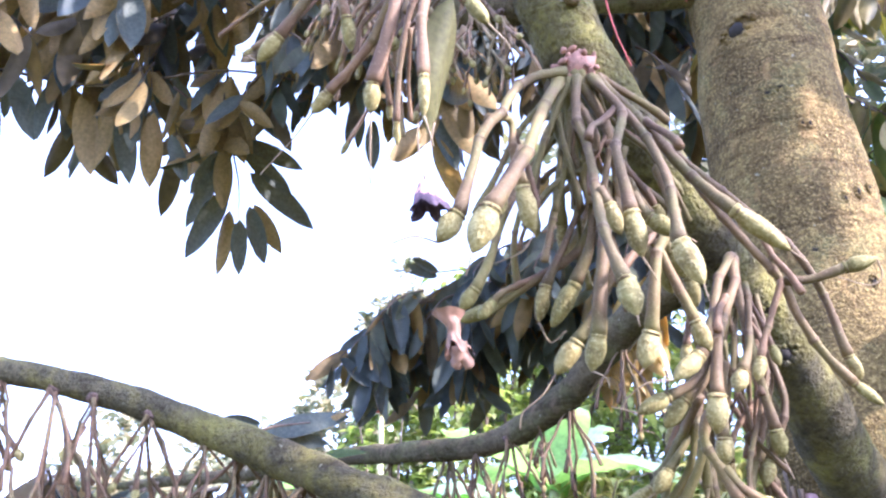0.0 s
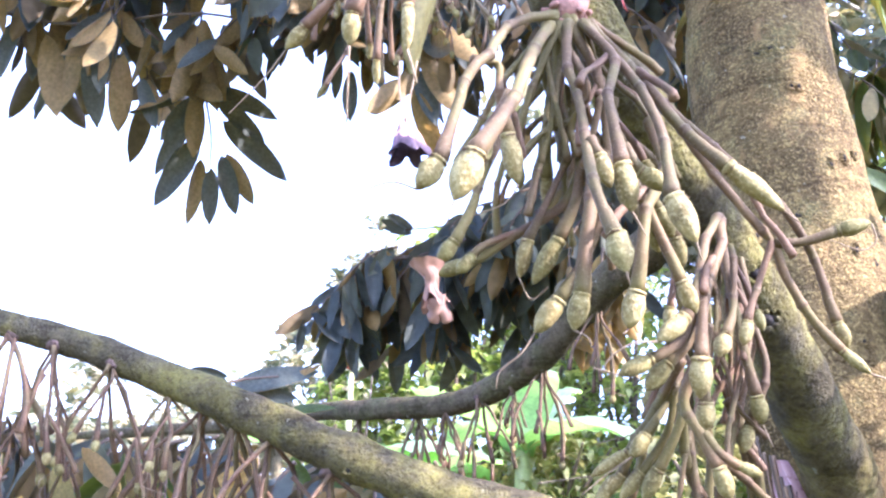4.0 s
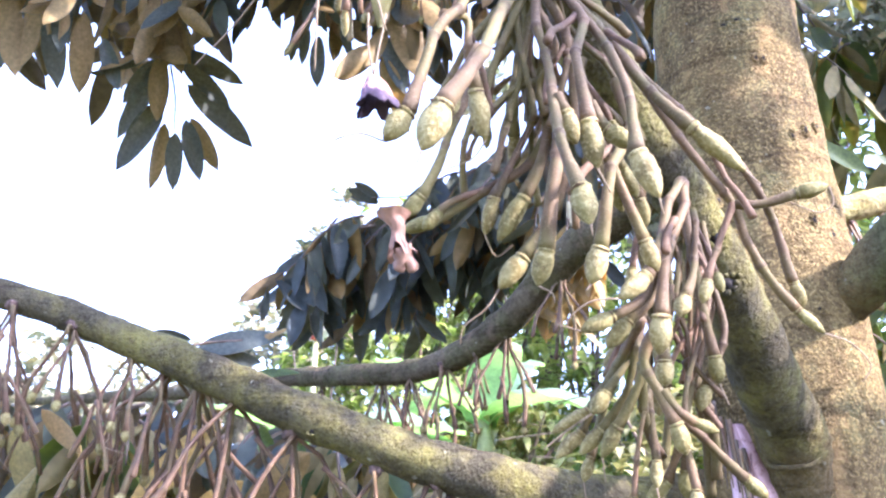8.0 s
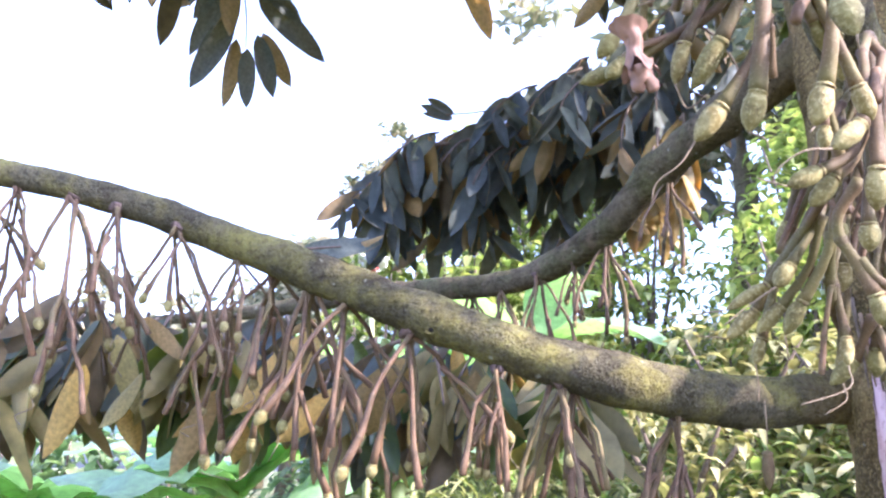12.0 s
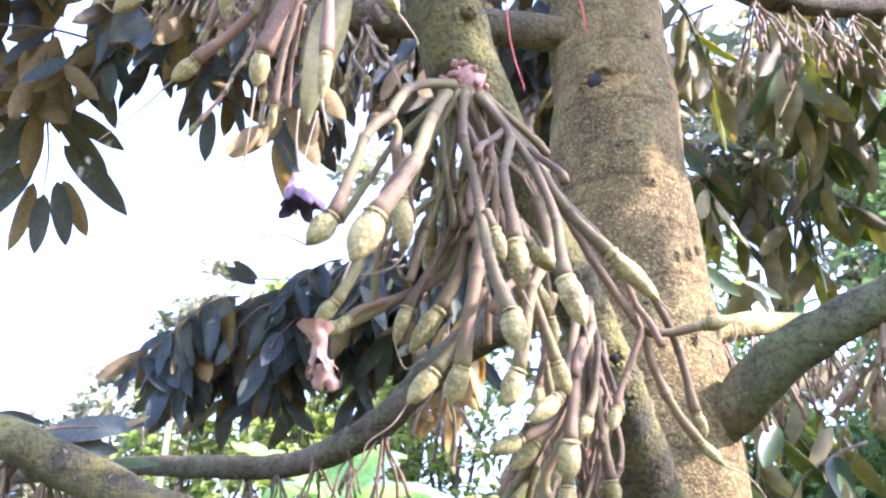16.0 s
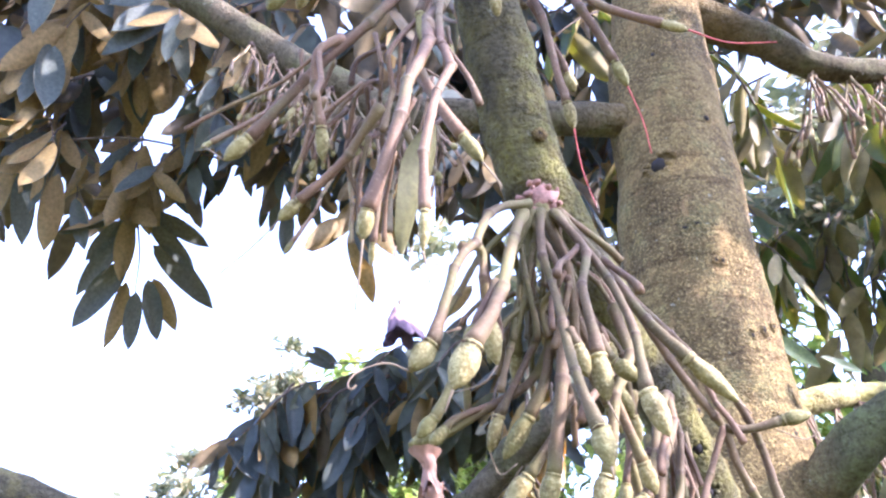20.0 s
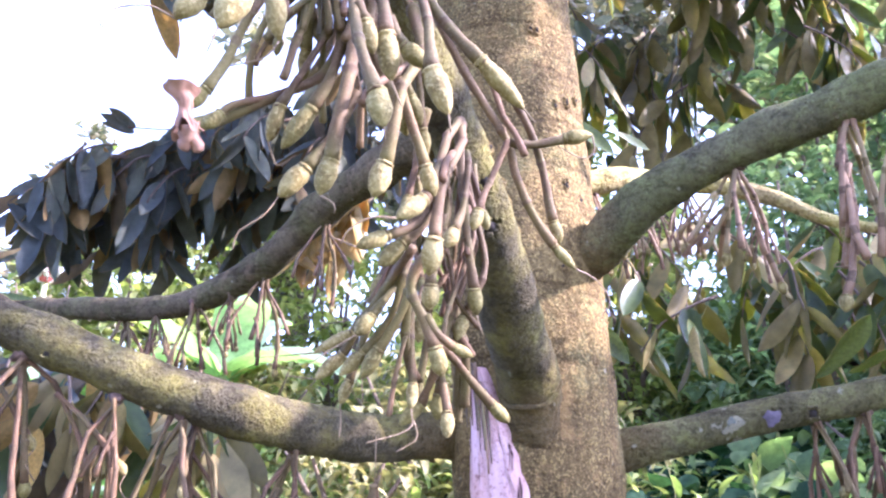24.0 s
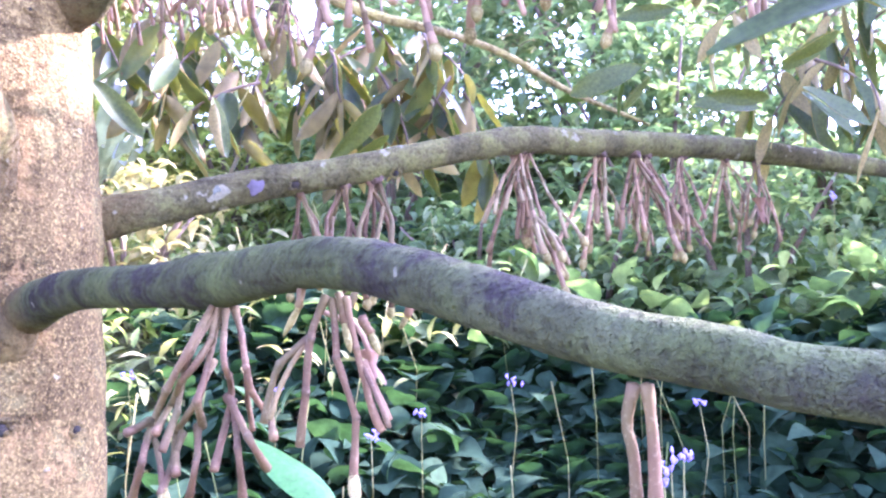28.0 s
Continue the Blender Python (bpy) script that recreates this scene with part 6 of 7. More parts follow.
def scatter_leaves(rng, n, place, size, aspect, name, label, material, category="ground cover"):
    items = []
    for _ in range(n):
        p = place(rng)
        m = Matrix.Rotation(rng.uniform(0, 6.28), 3, "Z") @ Matrix.Rotation(rng.uniform(-0.2, 1.1), 3, "X") @ Matrix.Rotation(rng.gauss(0, 0.35), 3, "Y")
        items.append((p, m, size * rng.uniform(0.5, 1.35)))
    ob = mesh_object(name, *scatter_geo(items, aspect), material)
    return tagged(ob, label, category, kind="stuff")


def bank_place(rng):
    while True:
        x, y = rng.uniform(-0.6, 5.8), rng.uniform(-1.6, 5.4)
        edge = min(1.0, max(0.0, (x - 0.2 - 0.62 * max(0.0, y - 1.8) + 0.5 * noise.noise(Vector((x, y, 2)))) / 1.0)) * min(1.0, max(0.0, (y + 1.3) / 1.6)) * min(1.0, (5.8 - x) / 0.8)
        if math.hypot(x - 0.7, y - 1.4) > 0.24 and rng.random() < edge:
            break
    return Vector((x, y, ground_height(x, y) + rng.random() ** 1.5 * (0.25 + 0.35 * noise.noise(Vector((x * 1.1, y * 1.1, 5))))))


def lawn_place(rng):
    a, q = rng.uniform(0, 6.283), math.sqrt(rng.random()) * 7.0
    x, y = math.cos(a) * q, 1.0 + math.sin(a) * q
    return Vector((x, y, ground_height(x, y) + rng.random() * 0.03))


weeds = scatter_leaves(rng, 14500, bank_place, 0.145, 0.46, "weed_cover", "dense broad-leaved green weeds covering the bank", WEED_SHADED)
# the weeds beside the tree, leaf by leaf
# same dark tone, with the bank's shade in the colour
WEED_ONE = leaf_mat("single_shaded_weed_leaf", (0.021, 0.043, 0.026), (0.030, 0.056, 0.032), (0.043, 0.074, 0.040), 0.9, 0.03, 0.28, (1.4, 1.8, 0.6), "object")
_v, _f = blade_geo(0.46)
shaded_weed_leaf = mesh_object("leaf", _v, [tuple(q) for q in _f.tolist()], WEED_ONE)
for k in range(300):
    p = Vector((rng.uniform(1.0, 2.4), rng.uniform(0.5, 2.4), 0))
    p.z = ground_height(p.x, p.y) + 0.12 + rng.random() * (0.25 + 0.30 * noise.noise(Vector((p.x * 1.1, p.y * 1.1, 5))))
    ob = shaded_weed_leaf if k == 0 else new("leaf", shaded_weed_leaf.data)
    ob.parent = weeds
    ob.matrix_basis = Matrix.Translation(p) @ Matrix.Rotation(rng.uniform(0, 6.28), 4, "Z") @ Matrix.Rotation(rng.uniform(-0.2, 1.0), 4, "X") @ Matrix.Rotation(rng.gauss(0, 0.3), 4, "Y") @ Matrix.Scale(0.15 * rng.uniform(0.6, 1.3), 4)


def hill_place(rng):
    while True:
        x, y = rng.uniform(2.5, 12.0), rng.uniform(-2.5, 9.0)
        if 4.6 < x * 0.8 + y * 0.6 < 12.5 and x > 0.55 * y + 0.9:
            break
    return Vector((x, y, ground_height(x, y) + rng.random() ** 1.5 * 0.5))


# hill weeds: sunlight is lightened into the leaf colour
WEED_SUNLIT = leaf_mat("weed_leaf_sun_tone", (0.085, 0.130, 0.054), (0.135, 0.185, 0.075), (0.22, 0.265, 0.115), 0.75, 0.08, 0.48, (1.5, 1.7, 0.8))
scatter_leaves(rng, 12000, hill_place, 0.20, 0.38, "hill_weeds", "dense green weeds over the rising bank, coloured as sunlit", WEED_SUNLIT)


def meadow_place(rng):
    while True:
        x, y = rng.uniform(0.2, 5.6), rng.uniform(3.9, 9.0)
        if x < 0.55 * y + 1.4:
            break
    return Vector((x, y, ground_height(x, y) + rng.random() ** 2 * 0.4))


# the clearing's sunlight is put into this bright blade colour
MEADOW = leaf_mat("meadow_blade_sun_tone", (0.14, 0.20, 0.055), (0.23, 0.29, 0.085), (0.36, 0.38, 0.16), 0.6, 0.2, 0.45, (1.4, 1.5, 0.7))
scatter_leaves(rng, 6500, meadow_place, 0.17, 0.12, "meadow_grass", "meadow grass coloured a sunlit yellow-green", MEADOW)


def far_place(rng):
    x, y = rng.uniform(-7, 5), rng.uniform(3.0, 12.0)
    return Vector((x, y, ground_height(x, y) + rng.random() ** 2 * 0.5))


def dry_place(rng):
    x, y = rng.uniform(-0.7, 1.1), rng.uniform(3.6, 8.0)
    return Vector((x, y, ground_height(x, y) + rng.random() ** 2 * 0.35))


scatter_leaves(rng, 3500, dry_place, 0.22, 0.05, "tall_dry_grass", "tall pale sunlit dry grass", GRASS)
scatter_leaves(rng, 9000, lawn_place, 0.09, 0.09, "short_grass", "short green grass round the tree", GRASS)
scatter_leaves(rng, 7000, far_place, 0.16, 0.12, "dry_grass", "pale dry grass and low weeds", GRASS)


def crown(rng, at, radius, n, size, material):
    vs, fs = [], []
    clumps = [Vector((rng.gauss(0, radius * 0.5), rng.gauss(0, radius * 0.5), rng.gauss(0, radius * 0.42))) for _ in range(38)]
    for _ in range(n):
        c = rng.choice(clumps)
        p = Vector(at) + c + Vector((rng.gauss(0, 1), rng.gauss(0, 1), rng.gauss(0, 0.7))) * radius * 0.13
        m = Euler((rng.uniform(0, 6), rng.uniform(0, 6), rng.uniform(0, 6))).to_matrix()
        s, o = size * rng.uniform(0.6, 1.4), len(vs)
        vs.extend(p + m @ (Vector(q) * s) for q in ((-0.4, 0, 0), (0, -1, 0.1), (0.4, 0, 0), (0, 1, 0.1)))
        fs.append((o, o + 1, o + 2, o + 3))
    return np.array(vs), fs


def far_tree(rng, x, y, h, radius, n, size):
    z = ground_height(x, y)
    t = thing("far_tree", (x, y, z), "distant leafy tree, haze put into its pale crown colour", "tree", "distant trees")
    part("trunk", tube([(x, y, z - 0.1), (x + 0.2, y, z + h * 0.4), (x, y, z + h * 0.75)], [0.2, 0.14, 0.06], 9, 0.1, 3.0), BARK_GREY, t)
    for k in range(5):
        a = k * 1.3
        part("limb", tube([(x + 0.1, y, z + h * (0.4 + 0.06 * k)), (x + math.cos(a) * radius * 0.6, y + math.sin(a) * radius * 0.6, z + h * (0.62 + 0.06 * k))], [0.07, 0.03], 6), BARK_GREY, t)
    part("crown", crown(rng, (x, y, z + h * 0.8), radius, n, size, FAR_LEAF), FAR_LEAF, t, kind="stuff")


for x, y, h, r, n, s in ((-1.3, 15.0, 6.5, 0.95, 3800, 0.09), (-3.4, 16.5, 5.0, 0.8, 2400, 0.09), (0.4, 11.0, 1.9, 0.75, 3000, 0.09), (1.7, 11.5, 2.6, 0.9, 3200, 0.10), (-3.2, 24, 6.6, 2.0, 2200, 0.18), (3.2, 10, 4.6, 1.8, 3500, 0.12), (-6.5, 28, 5.6, 2.4, 2200, 0.2), (5.6, 8.5, 5.2, 2.0, 4000, 0.12),
                         (8.0, 7.5, 5.0, 2.0, 4000, 0.12), (9.5, 10.0, 5.5, 2.0, 4200, 0.16), (11.2, 7.6, 5.5, 2.0, 4200, 0.16), (12.8, 5.4, 5.2, 2.0, 4200, 0.16), (-11, 26, 5.0, 2.2, 2200, 0.2)):
    far_tree(rng, x, y, h, r, n, s)


def bush(rng, x, y, h, radius, n, size, material, label):
    """A shrub: a few bare stems and a crown of broad leaves down to the ground."""
    z = ground_height(x, y)
    t = thing("bush", (x, y, z), label, "bush", "bushes behind the tree")
    for k in range(5):
        a = k * 1.26 + rng.uniform(-0.3, 0.3)
        part("stem", tube([(x, y, z - 0.05), (x + math.cos(a) * radius * 0.3, y + math.sin(a) * radius * 0.3, z + h * 0.5), (x + math.cos(a) * radius * 0.6, y + math.sin(a) * radius * 0.6, z + h * 0.85)], [0.03, 0.02, 0.008], 6), TWIG, t)
    items = []
    for _ in range(n):
        a, q = rng.uniform(0, 6.28), math.sqrt(rng.random())
        u = rng.random()
        rr = radius * q * (0.6 + 0.5 * math.sin(math.pi * min(1, u + 0.15))) * (0.8 + 0.4 * noise.noise(Vector((a * 1.5, u * 4, x))))
        p = Vector((x + math.cos(a) * rr, y + math.sin(a) * rr, z + h * u))
        m = Matrix.Rotation(rng.uniform(0, 6.28), 3, "Z") @ Matrix.Rotation(rng.uniform(-0.9, 0.6), 3, "X")
        items.append((p, m, size * rng.uniform(0.6, 1.4)))
    vs, fs = scatter_geo(items, 0.2, 0.3)
    part("crown", (np.array(vs), fs), material, t, kind="stuff")


BUSH = leaf_mat("bush_leaf", (0.095, 0.14, 0.070), (0.15, 0.20, 0.095), (0.25, 0.28, 0.135), 0.65, 0.15, 0.48, (1.6, 1.8, 1.0))
for x, y, h, r, n, s in ((4.6, 4.2, 0.8, 0.9, 900, 0.12), (4.7, 3.2, 0.9, 0.9, 900, 0.12),
                         (5.1, 2.4, 1.3, 0.9, 1100, 0.12), (4.9, 5.4, 2.4, 1.2, 1800, 0.15), (5.8, 3.4, 2.2, 1.2, 1800, 0.15), (6.4, 1.4, 2.0, 1.1, 1500, 0.15),
                         (6.2, 6.2, 4.2, 1.6, 2600, 0.20), (7.6, 4.4, 3.6, 1.5, 2400, 0.20), (8.4, 1.8, 2.8, 1.4, 2000, 0.20), (6.8, 4.8, 3.8, 1.5, 2600, 0.18), (7.6, 3.0, 3.6, 1.4, 2400, 0.18)):
    bush(rng, x, y, h, r, n, s, BUSH, "leafy green shrub in dappled sunlight")
for x, y, h, r, n, s in ((-3.2, 9.5, 1.5, 1.2, 520, 0.26), (-4.8, 10.5, 1.7, 1.3, 520, 0.28), (-6.6, 11.0, 1.7, 1.4, 520, 0.28), (-8.6, 11.5, 1.8, 1.5, 520, 0.3), (-5.2, 8.0, 1.2, 1.1, 480, 0.24), (-1.6, 11.0, 1.2, 1.2, 480, 0.26), (-11.0, 12.0, 2.0, 1.8, 520, 0.32)):
    bush(rng, x, y, h, r, n, s, BUSH, "sunlit shrub at the edge of the clearing")


# trees added out of view to shade the bank and the trunk's foot
def shade_tree(rng, x, y, h, radius, n):
    z = ground_height(x, y)
    t = thing("fruit_tree", (x, y, z), "low leafy tree added out of view for its shade", "tree", "fruit trees beside the bank")
    part("trunk", tube([(x, y, z - 0.1), (x + 0.05, y, z + h * 0.3), (x, y, z + h * 0.7)], [0.10, 0.08, 0.04], 10, 0.1, 6.0), BARK_GREY, t)
    for k in range(6):
        a = k * 1.05
        part("limb", tube([(x + 0.03, y, z + h * (0.3 + 0.04 * k)), (x + math.cos(a) * radius * 0.7, y + math.sin(a) * radius * 0.7, z + h * (0.5 + 0.05 * k))], [0.04, 0.015], 7), BARK_GREY, t)
    items = []
    for _ in range(n):
        a, u = rng.uniform(0, 6.283), rng.uniform(-1, 1)
        q = rng.random() ** 0.4 * (0.85 + 0.25 * noise.noise(Vector((math.cos(a) * 2, math.sin(a) * 2, u * 3))))
        w = math.sqrt(1 - u * u)
        p = Vector((x + math.cos(a) * w * q * radius, y + math.sin(a) * w * q * radius, z + h * 0.60 + u * q * h * 0.40))
        m = Matrix.Rotation(rng.uniform(0, 6.28), 3, "Z") @ Matrix.Rotation(rng.uniform(-1.2, 0.6), 3, "X")
        items.append((p, m, rng.uniform(0.12, 0.22)))
    part("crown", scatter_geo(items, 0.2, 0.3), BUSH, t, kind="stuff")


shade_tree(rng, 4.75, -0.75, 4.5, 1.3, 4800)
shade_tree(rng, 6.5, -0.75, 4.9, 1.25, 4600)


# lit copy of the bush leaf: sunlight lightened into the colour
SUNLIT_BUSH = leaf_mat("bush_leaf_sun_tone", (0.16, 0.21, 0.06), (0.25, 0.29, 0.09), (0.38, 0.38, 0.15), 0.6, 0.2, 0.5, (1.5, 1.6, 0.7))
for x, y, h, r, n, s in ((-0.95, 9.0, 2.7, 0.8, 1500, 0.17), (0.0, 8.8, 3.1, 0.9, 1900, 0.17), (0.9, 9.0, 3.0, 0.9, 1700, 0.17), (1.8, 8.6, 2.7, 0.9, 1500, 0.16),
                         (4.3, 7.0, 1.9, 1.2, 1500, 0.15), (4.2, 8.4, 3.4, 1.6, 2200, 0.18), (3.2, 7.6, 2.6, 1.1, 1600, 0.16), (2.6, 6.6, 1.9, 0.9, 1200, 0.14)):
    bush(rng, x, y, h, r, n, s, SUNLIT_BUSH, "shrub beyond the clearing coloured a sunlit yellow-green")
# dry yellow leaves, with sunlight lightened into the colour as well
DRY_BUSH = leaf_mat("yellowed_sun_tone_leaf", (0.18, 0.18, 0.07), (0.30, 0.28, 0.12), (0.44, 0.40, 0.19), 0.6, 0.2, 0.35, (1.3, 1.3, 0.8))
for x, y, h, r, n, s in ((0.9, 7.4, 0.9, 0.8, 520, 0.16), (1.9, 6.2, 1.0, 0.9, 560, 0.15), (-0.3, 8.2, 1.0, 0.9, 520, 0.17), (2.5, 5.2, 1.0, 0.9, 520, 0.15), (1.2, 5.2, 0.9, 0.7, 420, 0.13)):
    bush(rng, x, y, h, r, n, s, DRY_BUSH, "yellowed shrub in the clearing, sunlight put into its colour")


# ---- fallen blossom, wound, knots ----
def blossom(name, top, foot, wide, label, dark):
    """A withered blossom hanging mouth down: calyx bell with a ragged, lobed rim."""
    t = thing(name, tuple(top), label, "flower")
    a, d = np.array(top), np.array(foot) - np.array(top)
    n, m = 18, 40
    vs = []
    for shell in (1.0, 0.88):
        for i in range(n):
            u = i / (n - 1)
            for k in range(m):
                an = k / m * 2 * math.pi
                lobe = 1 + 0.20 * math.cos(an * 5) * u ** 2 + 0.08 * math.sin(an * 3 + 1) + 0.05 * math.sin(an * 11 + u * 4) * u
                rr = wide * shell * lobe * ((0.45 + 0.65 * u ** 0.5 - 0.10 * math.sin(u * 3.1)) if dark else (1.15 - 0.95 * math.sin(min(1.0, u * 1.25) * 1.571) + 0.75 * u ** 3))
                l = u + 0.16 * u ** 3 * math.cos(an * 5 + 0.4)
                q = a + d * l + np.array([math.cos(an) * rr, math.sin(an) * rr, 0.0])
                vs.append(q + 0.0022 * np.array(noise.noise_vector(Vector(q * 110.0))))
    fs, mi = [], []
    for shell in (0, 1):
        o = shell * n * m
        for i in range(n - 1):
            for k in range(m):
                q = (o + i * m + k, o + i * m + (k + 1) % m, o + (i + 1) * m + (k + 1) % m, o + (i + 1) * m + k)
                fs.append(q if shell else q[::-1])
                mi.append(1 if (shell or (dark and i + 3.5 * noise.noise(Vector((math.cos(k / m * 6.283) * 2.2, math.sin(k / m * 6.283) * 2.2, 4))) >= n * 0.52)) else 0)
    part("calyx", (np.array(vs), fs), (CALYX if dark else PETAL, CALYX_DARK if dark else PETAL), t, midx=mi)
    return t


bell = blossom("withered_blossom", (0.000, 0.610, 1.797), (0.004, 0.603, 1.769), 0.0136, "withered mauve blossom with dark ragged rim hanging by threads", True)
for x in (-0.005, 0.004):
    p = spline([(0.000, 0.608, 1.798), (x, 0.606, 1.825), (0.002 + x * 1.5, 0.604, 1.850)], 0.008)
    part("thread", tube(p, [0.0008] * len(p), 5), THREAD, bell)
drop = blossom("withered_petals", (0.019, 0.562, 1.672), (0.026, 0.566, 1.645), 0.0092, "crumpled salmon-brown withered petals hanging from a bud", False)
rng = random.Random(17)
for k in range(2):
    p = spline([(0.026, 0.566, 1.647), (0.030 - 0.004 * k, 0.567, 1.640), (0.033 - 0.009 * k, 0.568, 1.633)], 0.004)
    part("petal", tube(p, np.linspace(0.0062, 0.0030, len(p)), 11, 0.9, 150.0), PETAL, drop)


for hold, top, foot, w in (((2.02, 0.93, 1.692), (2.032, 0.848, 1.597), (2.050, 0.851, 1.548), 0.013), ((1.283, 0.615, 2.020), (1.293, 0.657, 1.868), (1.293, 0.667, 1.832), 0.010), ((0.633, 0.549, 1.359), (0.660, 0.522, 1.327), (0.663, 0.517, 1.304), 0.0080)):
    dry = blossom("withered_petals", top, foot, w, "dry salmon-brown petals hanging from a thin stalk", False)
    p = spline([hold, tuple((np.array(hold) + np.array(top)) / 2 + np.array([0.012, 0, 0.004])), top], 0.015)
    part("stalk", tube(p, [0.0024] * len(p), 6, 0.2, 90.0), STALK_RED, dry)


def knot(at, normal, size, seed):
    """A ragged knot: a ring of lumps round a dark pit."""
    r = random.Random(seed)
    n = Vector(normal).normalized()
    a = n.orthogonal().normalized()
    c = n.cross(a)
    lumps = []
    for k in range(11):
        an = k / 11 * 6.283
        q = Vector(at) + (a * math.cos(an) * r.uniform(0.7, 1.3) + c * math.sin(an) * r.uniform(0.5, 0.9)) * size
        lumps.append(tube([q - n * size * 0.6, q + n * size * 0.05, q + n * size * r.uniform(0.08, 0.22)], [size * 0.30, size * 0.26, size * 0.06], 7, 0.5, 140.0))
    kn = part("knot", join(lumps), BARK_TRUNK if size > 0.0095 and at[2] > 1.9 and at[1] > 1.2 else BARK_MOSS, tree, "ragged bark knot")
    part("pit", tube([Vector(at) - n * size * 0.5, Vector(at) + n * size * 0.06], [size * 0.72, size * 0.50], 11, 0.4, 90.0), PIT, kn, "dark pit")


PIT = plain("knot_pit", (0.025, 0.02, 0.015), 0.95)
for k, (at, nrm, s) in enumerate((((0.131, 0.686, 2.075), (-0.1, -1, -0.2), 0.009), ((0.112, 0.676, 2.15), (-0.1, -1, 0), 0.011), ((0.388, 0.965, 1.75), (-0.2, -1, -0.2), 0.013), ((0.366, 0.925, 1.79), (-0.2, -1, -0.2), 0.010),
                                  ((0.527, 1.318, 2.470), (-0.62, -0.78, 0), 0.030), ((0.636, 1.303, 2.585), (0.24, -0.97, 0), 0.013), ((0.554, 1.331, 2.767), (-0.48, -0.88, 0), 0.014),
                                  ((-0.115, 1.330, 1.622), (0, -1, -0.3), 0.010), ((0.718, 1.276, 1.195), (0.41, -0.91, 0), 0.012), ((0.612, 1.270, 1.205), (-0.33, -0.94, 0), 0.016))):
    knot(at, nrm, s, k)


def bark_scar(at, normal, wide, high, seed):
    """A short ragged slit in the trunk's bark with a raised lip."""
    r = random.Random(seed)
    n = Vector(normal).normalized()
    side, up = Vector((-n.y, n.x, 0)), Vector((0, 0, 1))
    lip = []
    for k in range(9):
        an = k / 9 * 6.283
        q = Vector(at) + side * math.cos(an) * wide * r.uniform(0.8, 1.2) + up * math.sin(an) * high * r.uniform(0.8, 1.2)
        lip.append(tube([q - n * 0.006, q, q + n * 0.0018], [0.0042, 0.0036, 0.0012], 6, 0.5, 160.0))
    sc = part("bark_scar", join(lip), BARK_TRUNK, tree, "ragged scar in the bark")
    path = [Vector(at) + side * wide * u + up * r.gauss(0, high * 0.25) for u in (-0.75, -0.25, 0.25, 0.75)]
    part("pit", tube([tuple(q - n * high * 0.35) for q in path], [high * 0.45, high * 0.8, high * 0.7, high * 0.35], 8, 0.3, 120.0), PIT, sc, "dark pit")


for k, (at, nrm, w, h) in enumerate((((0.552, 1.290, 2.314), (-0.38, -0.92, 0), 0.008, 0.005), ((0.574, 1.283, 2.321), (-0.2, -0.98, 0), 0.010, 0.004), ((0.610, 1.280, 2.319), (0.06, -1, 0), 0.009, 0.005), ((0.633, 1.284, 2.334), (0.23, -0.97, 0), 0.008, 0.004),
                                     ((0.597, 1.278, 2.244), (-0.06, -1, 0), 0.004, 0.006), ((0.609, 1.277, 2.241), (0.02, -1, 0), 0.004, 0.006), ((0.639, 1.275, 2.10), (0.19, -0.98, 0), 0.004, 0.008), ((0.667, 1.284, 2.112), (0.41, -0.91, 0), 0.005, 0.009),
                                     ((0.694, 1.301, 2.128), (0.62, -0.79, 0), 0.004, 0.008), ((0.575, 1.277, 2.009), (-0.33, -0.94, 0), 0.010, 0.006), ((0.654, 1.271, 1.951), (0.24, -0.97, 0), 0.004, 0.010), ((0.687, 1.283, 1.93), (0.48, -0.88, 0), 0.005, 0.008),
                                     ((0.606, 1.272, 2.086), (-0.06, -1, 0), 0.005, 0.004), ((0.639, 1.264, 1.803), (0.06, -1, 0), 0.006, 0.005), ((0.603, 1.271, 1.523), (-0.33, -0.94, 0), 0.008, 0.009))):
    bark_scar(at, nrm, w, h, 70 + k)


for k, (at, nrm, w, h) in enumerate((((0.470, 1.055, 1.742), (0.35, -0.85, 0.35), 0.004, 0.005), ((0.448, 1.020, 1.768), (0.35, -0.85, 0.35), 0.005, 0.004), ((0.420, 0.985, 1.790), (0.30, -0.88, 0.30), 0.005, 0.006), ((0.402, 0.960, 1.808), (0.30, -0.88, 0.30), 0.004, 0.004),
                                     ((0.375, 0.932, 1.838), (0.35, -0.85, 0.35), 0.005, 0.005), ((0.330, 0.886, 1.876), (0.40, -0.80, 0.40), 0.004, 0.005), ((0.140, 0.686, 2.040), (0.20, -0.95, 0.10), 0.005, 0.004), ((0.125, 0.668, 2.205), (0.30, -0.95, 0.0), 0.006, 0.005))):
    bark_scar(at, nrm, w, h, 90 + k)


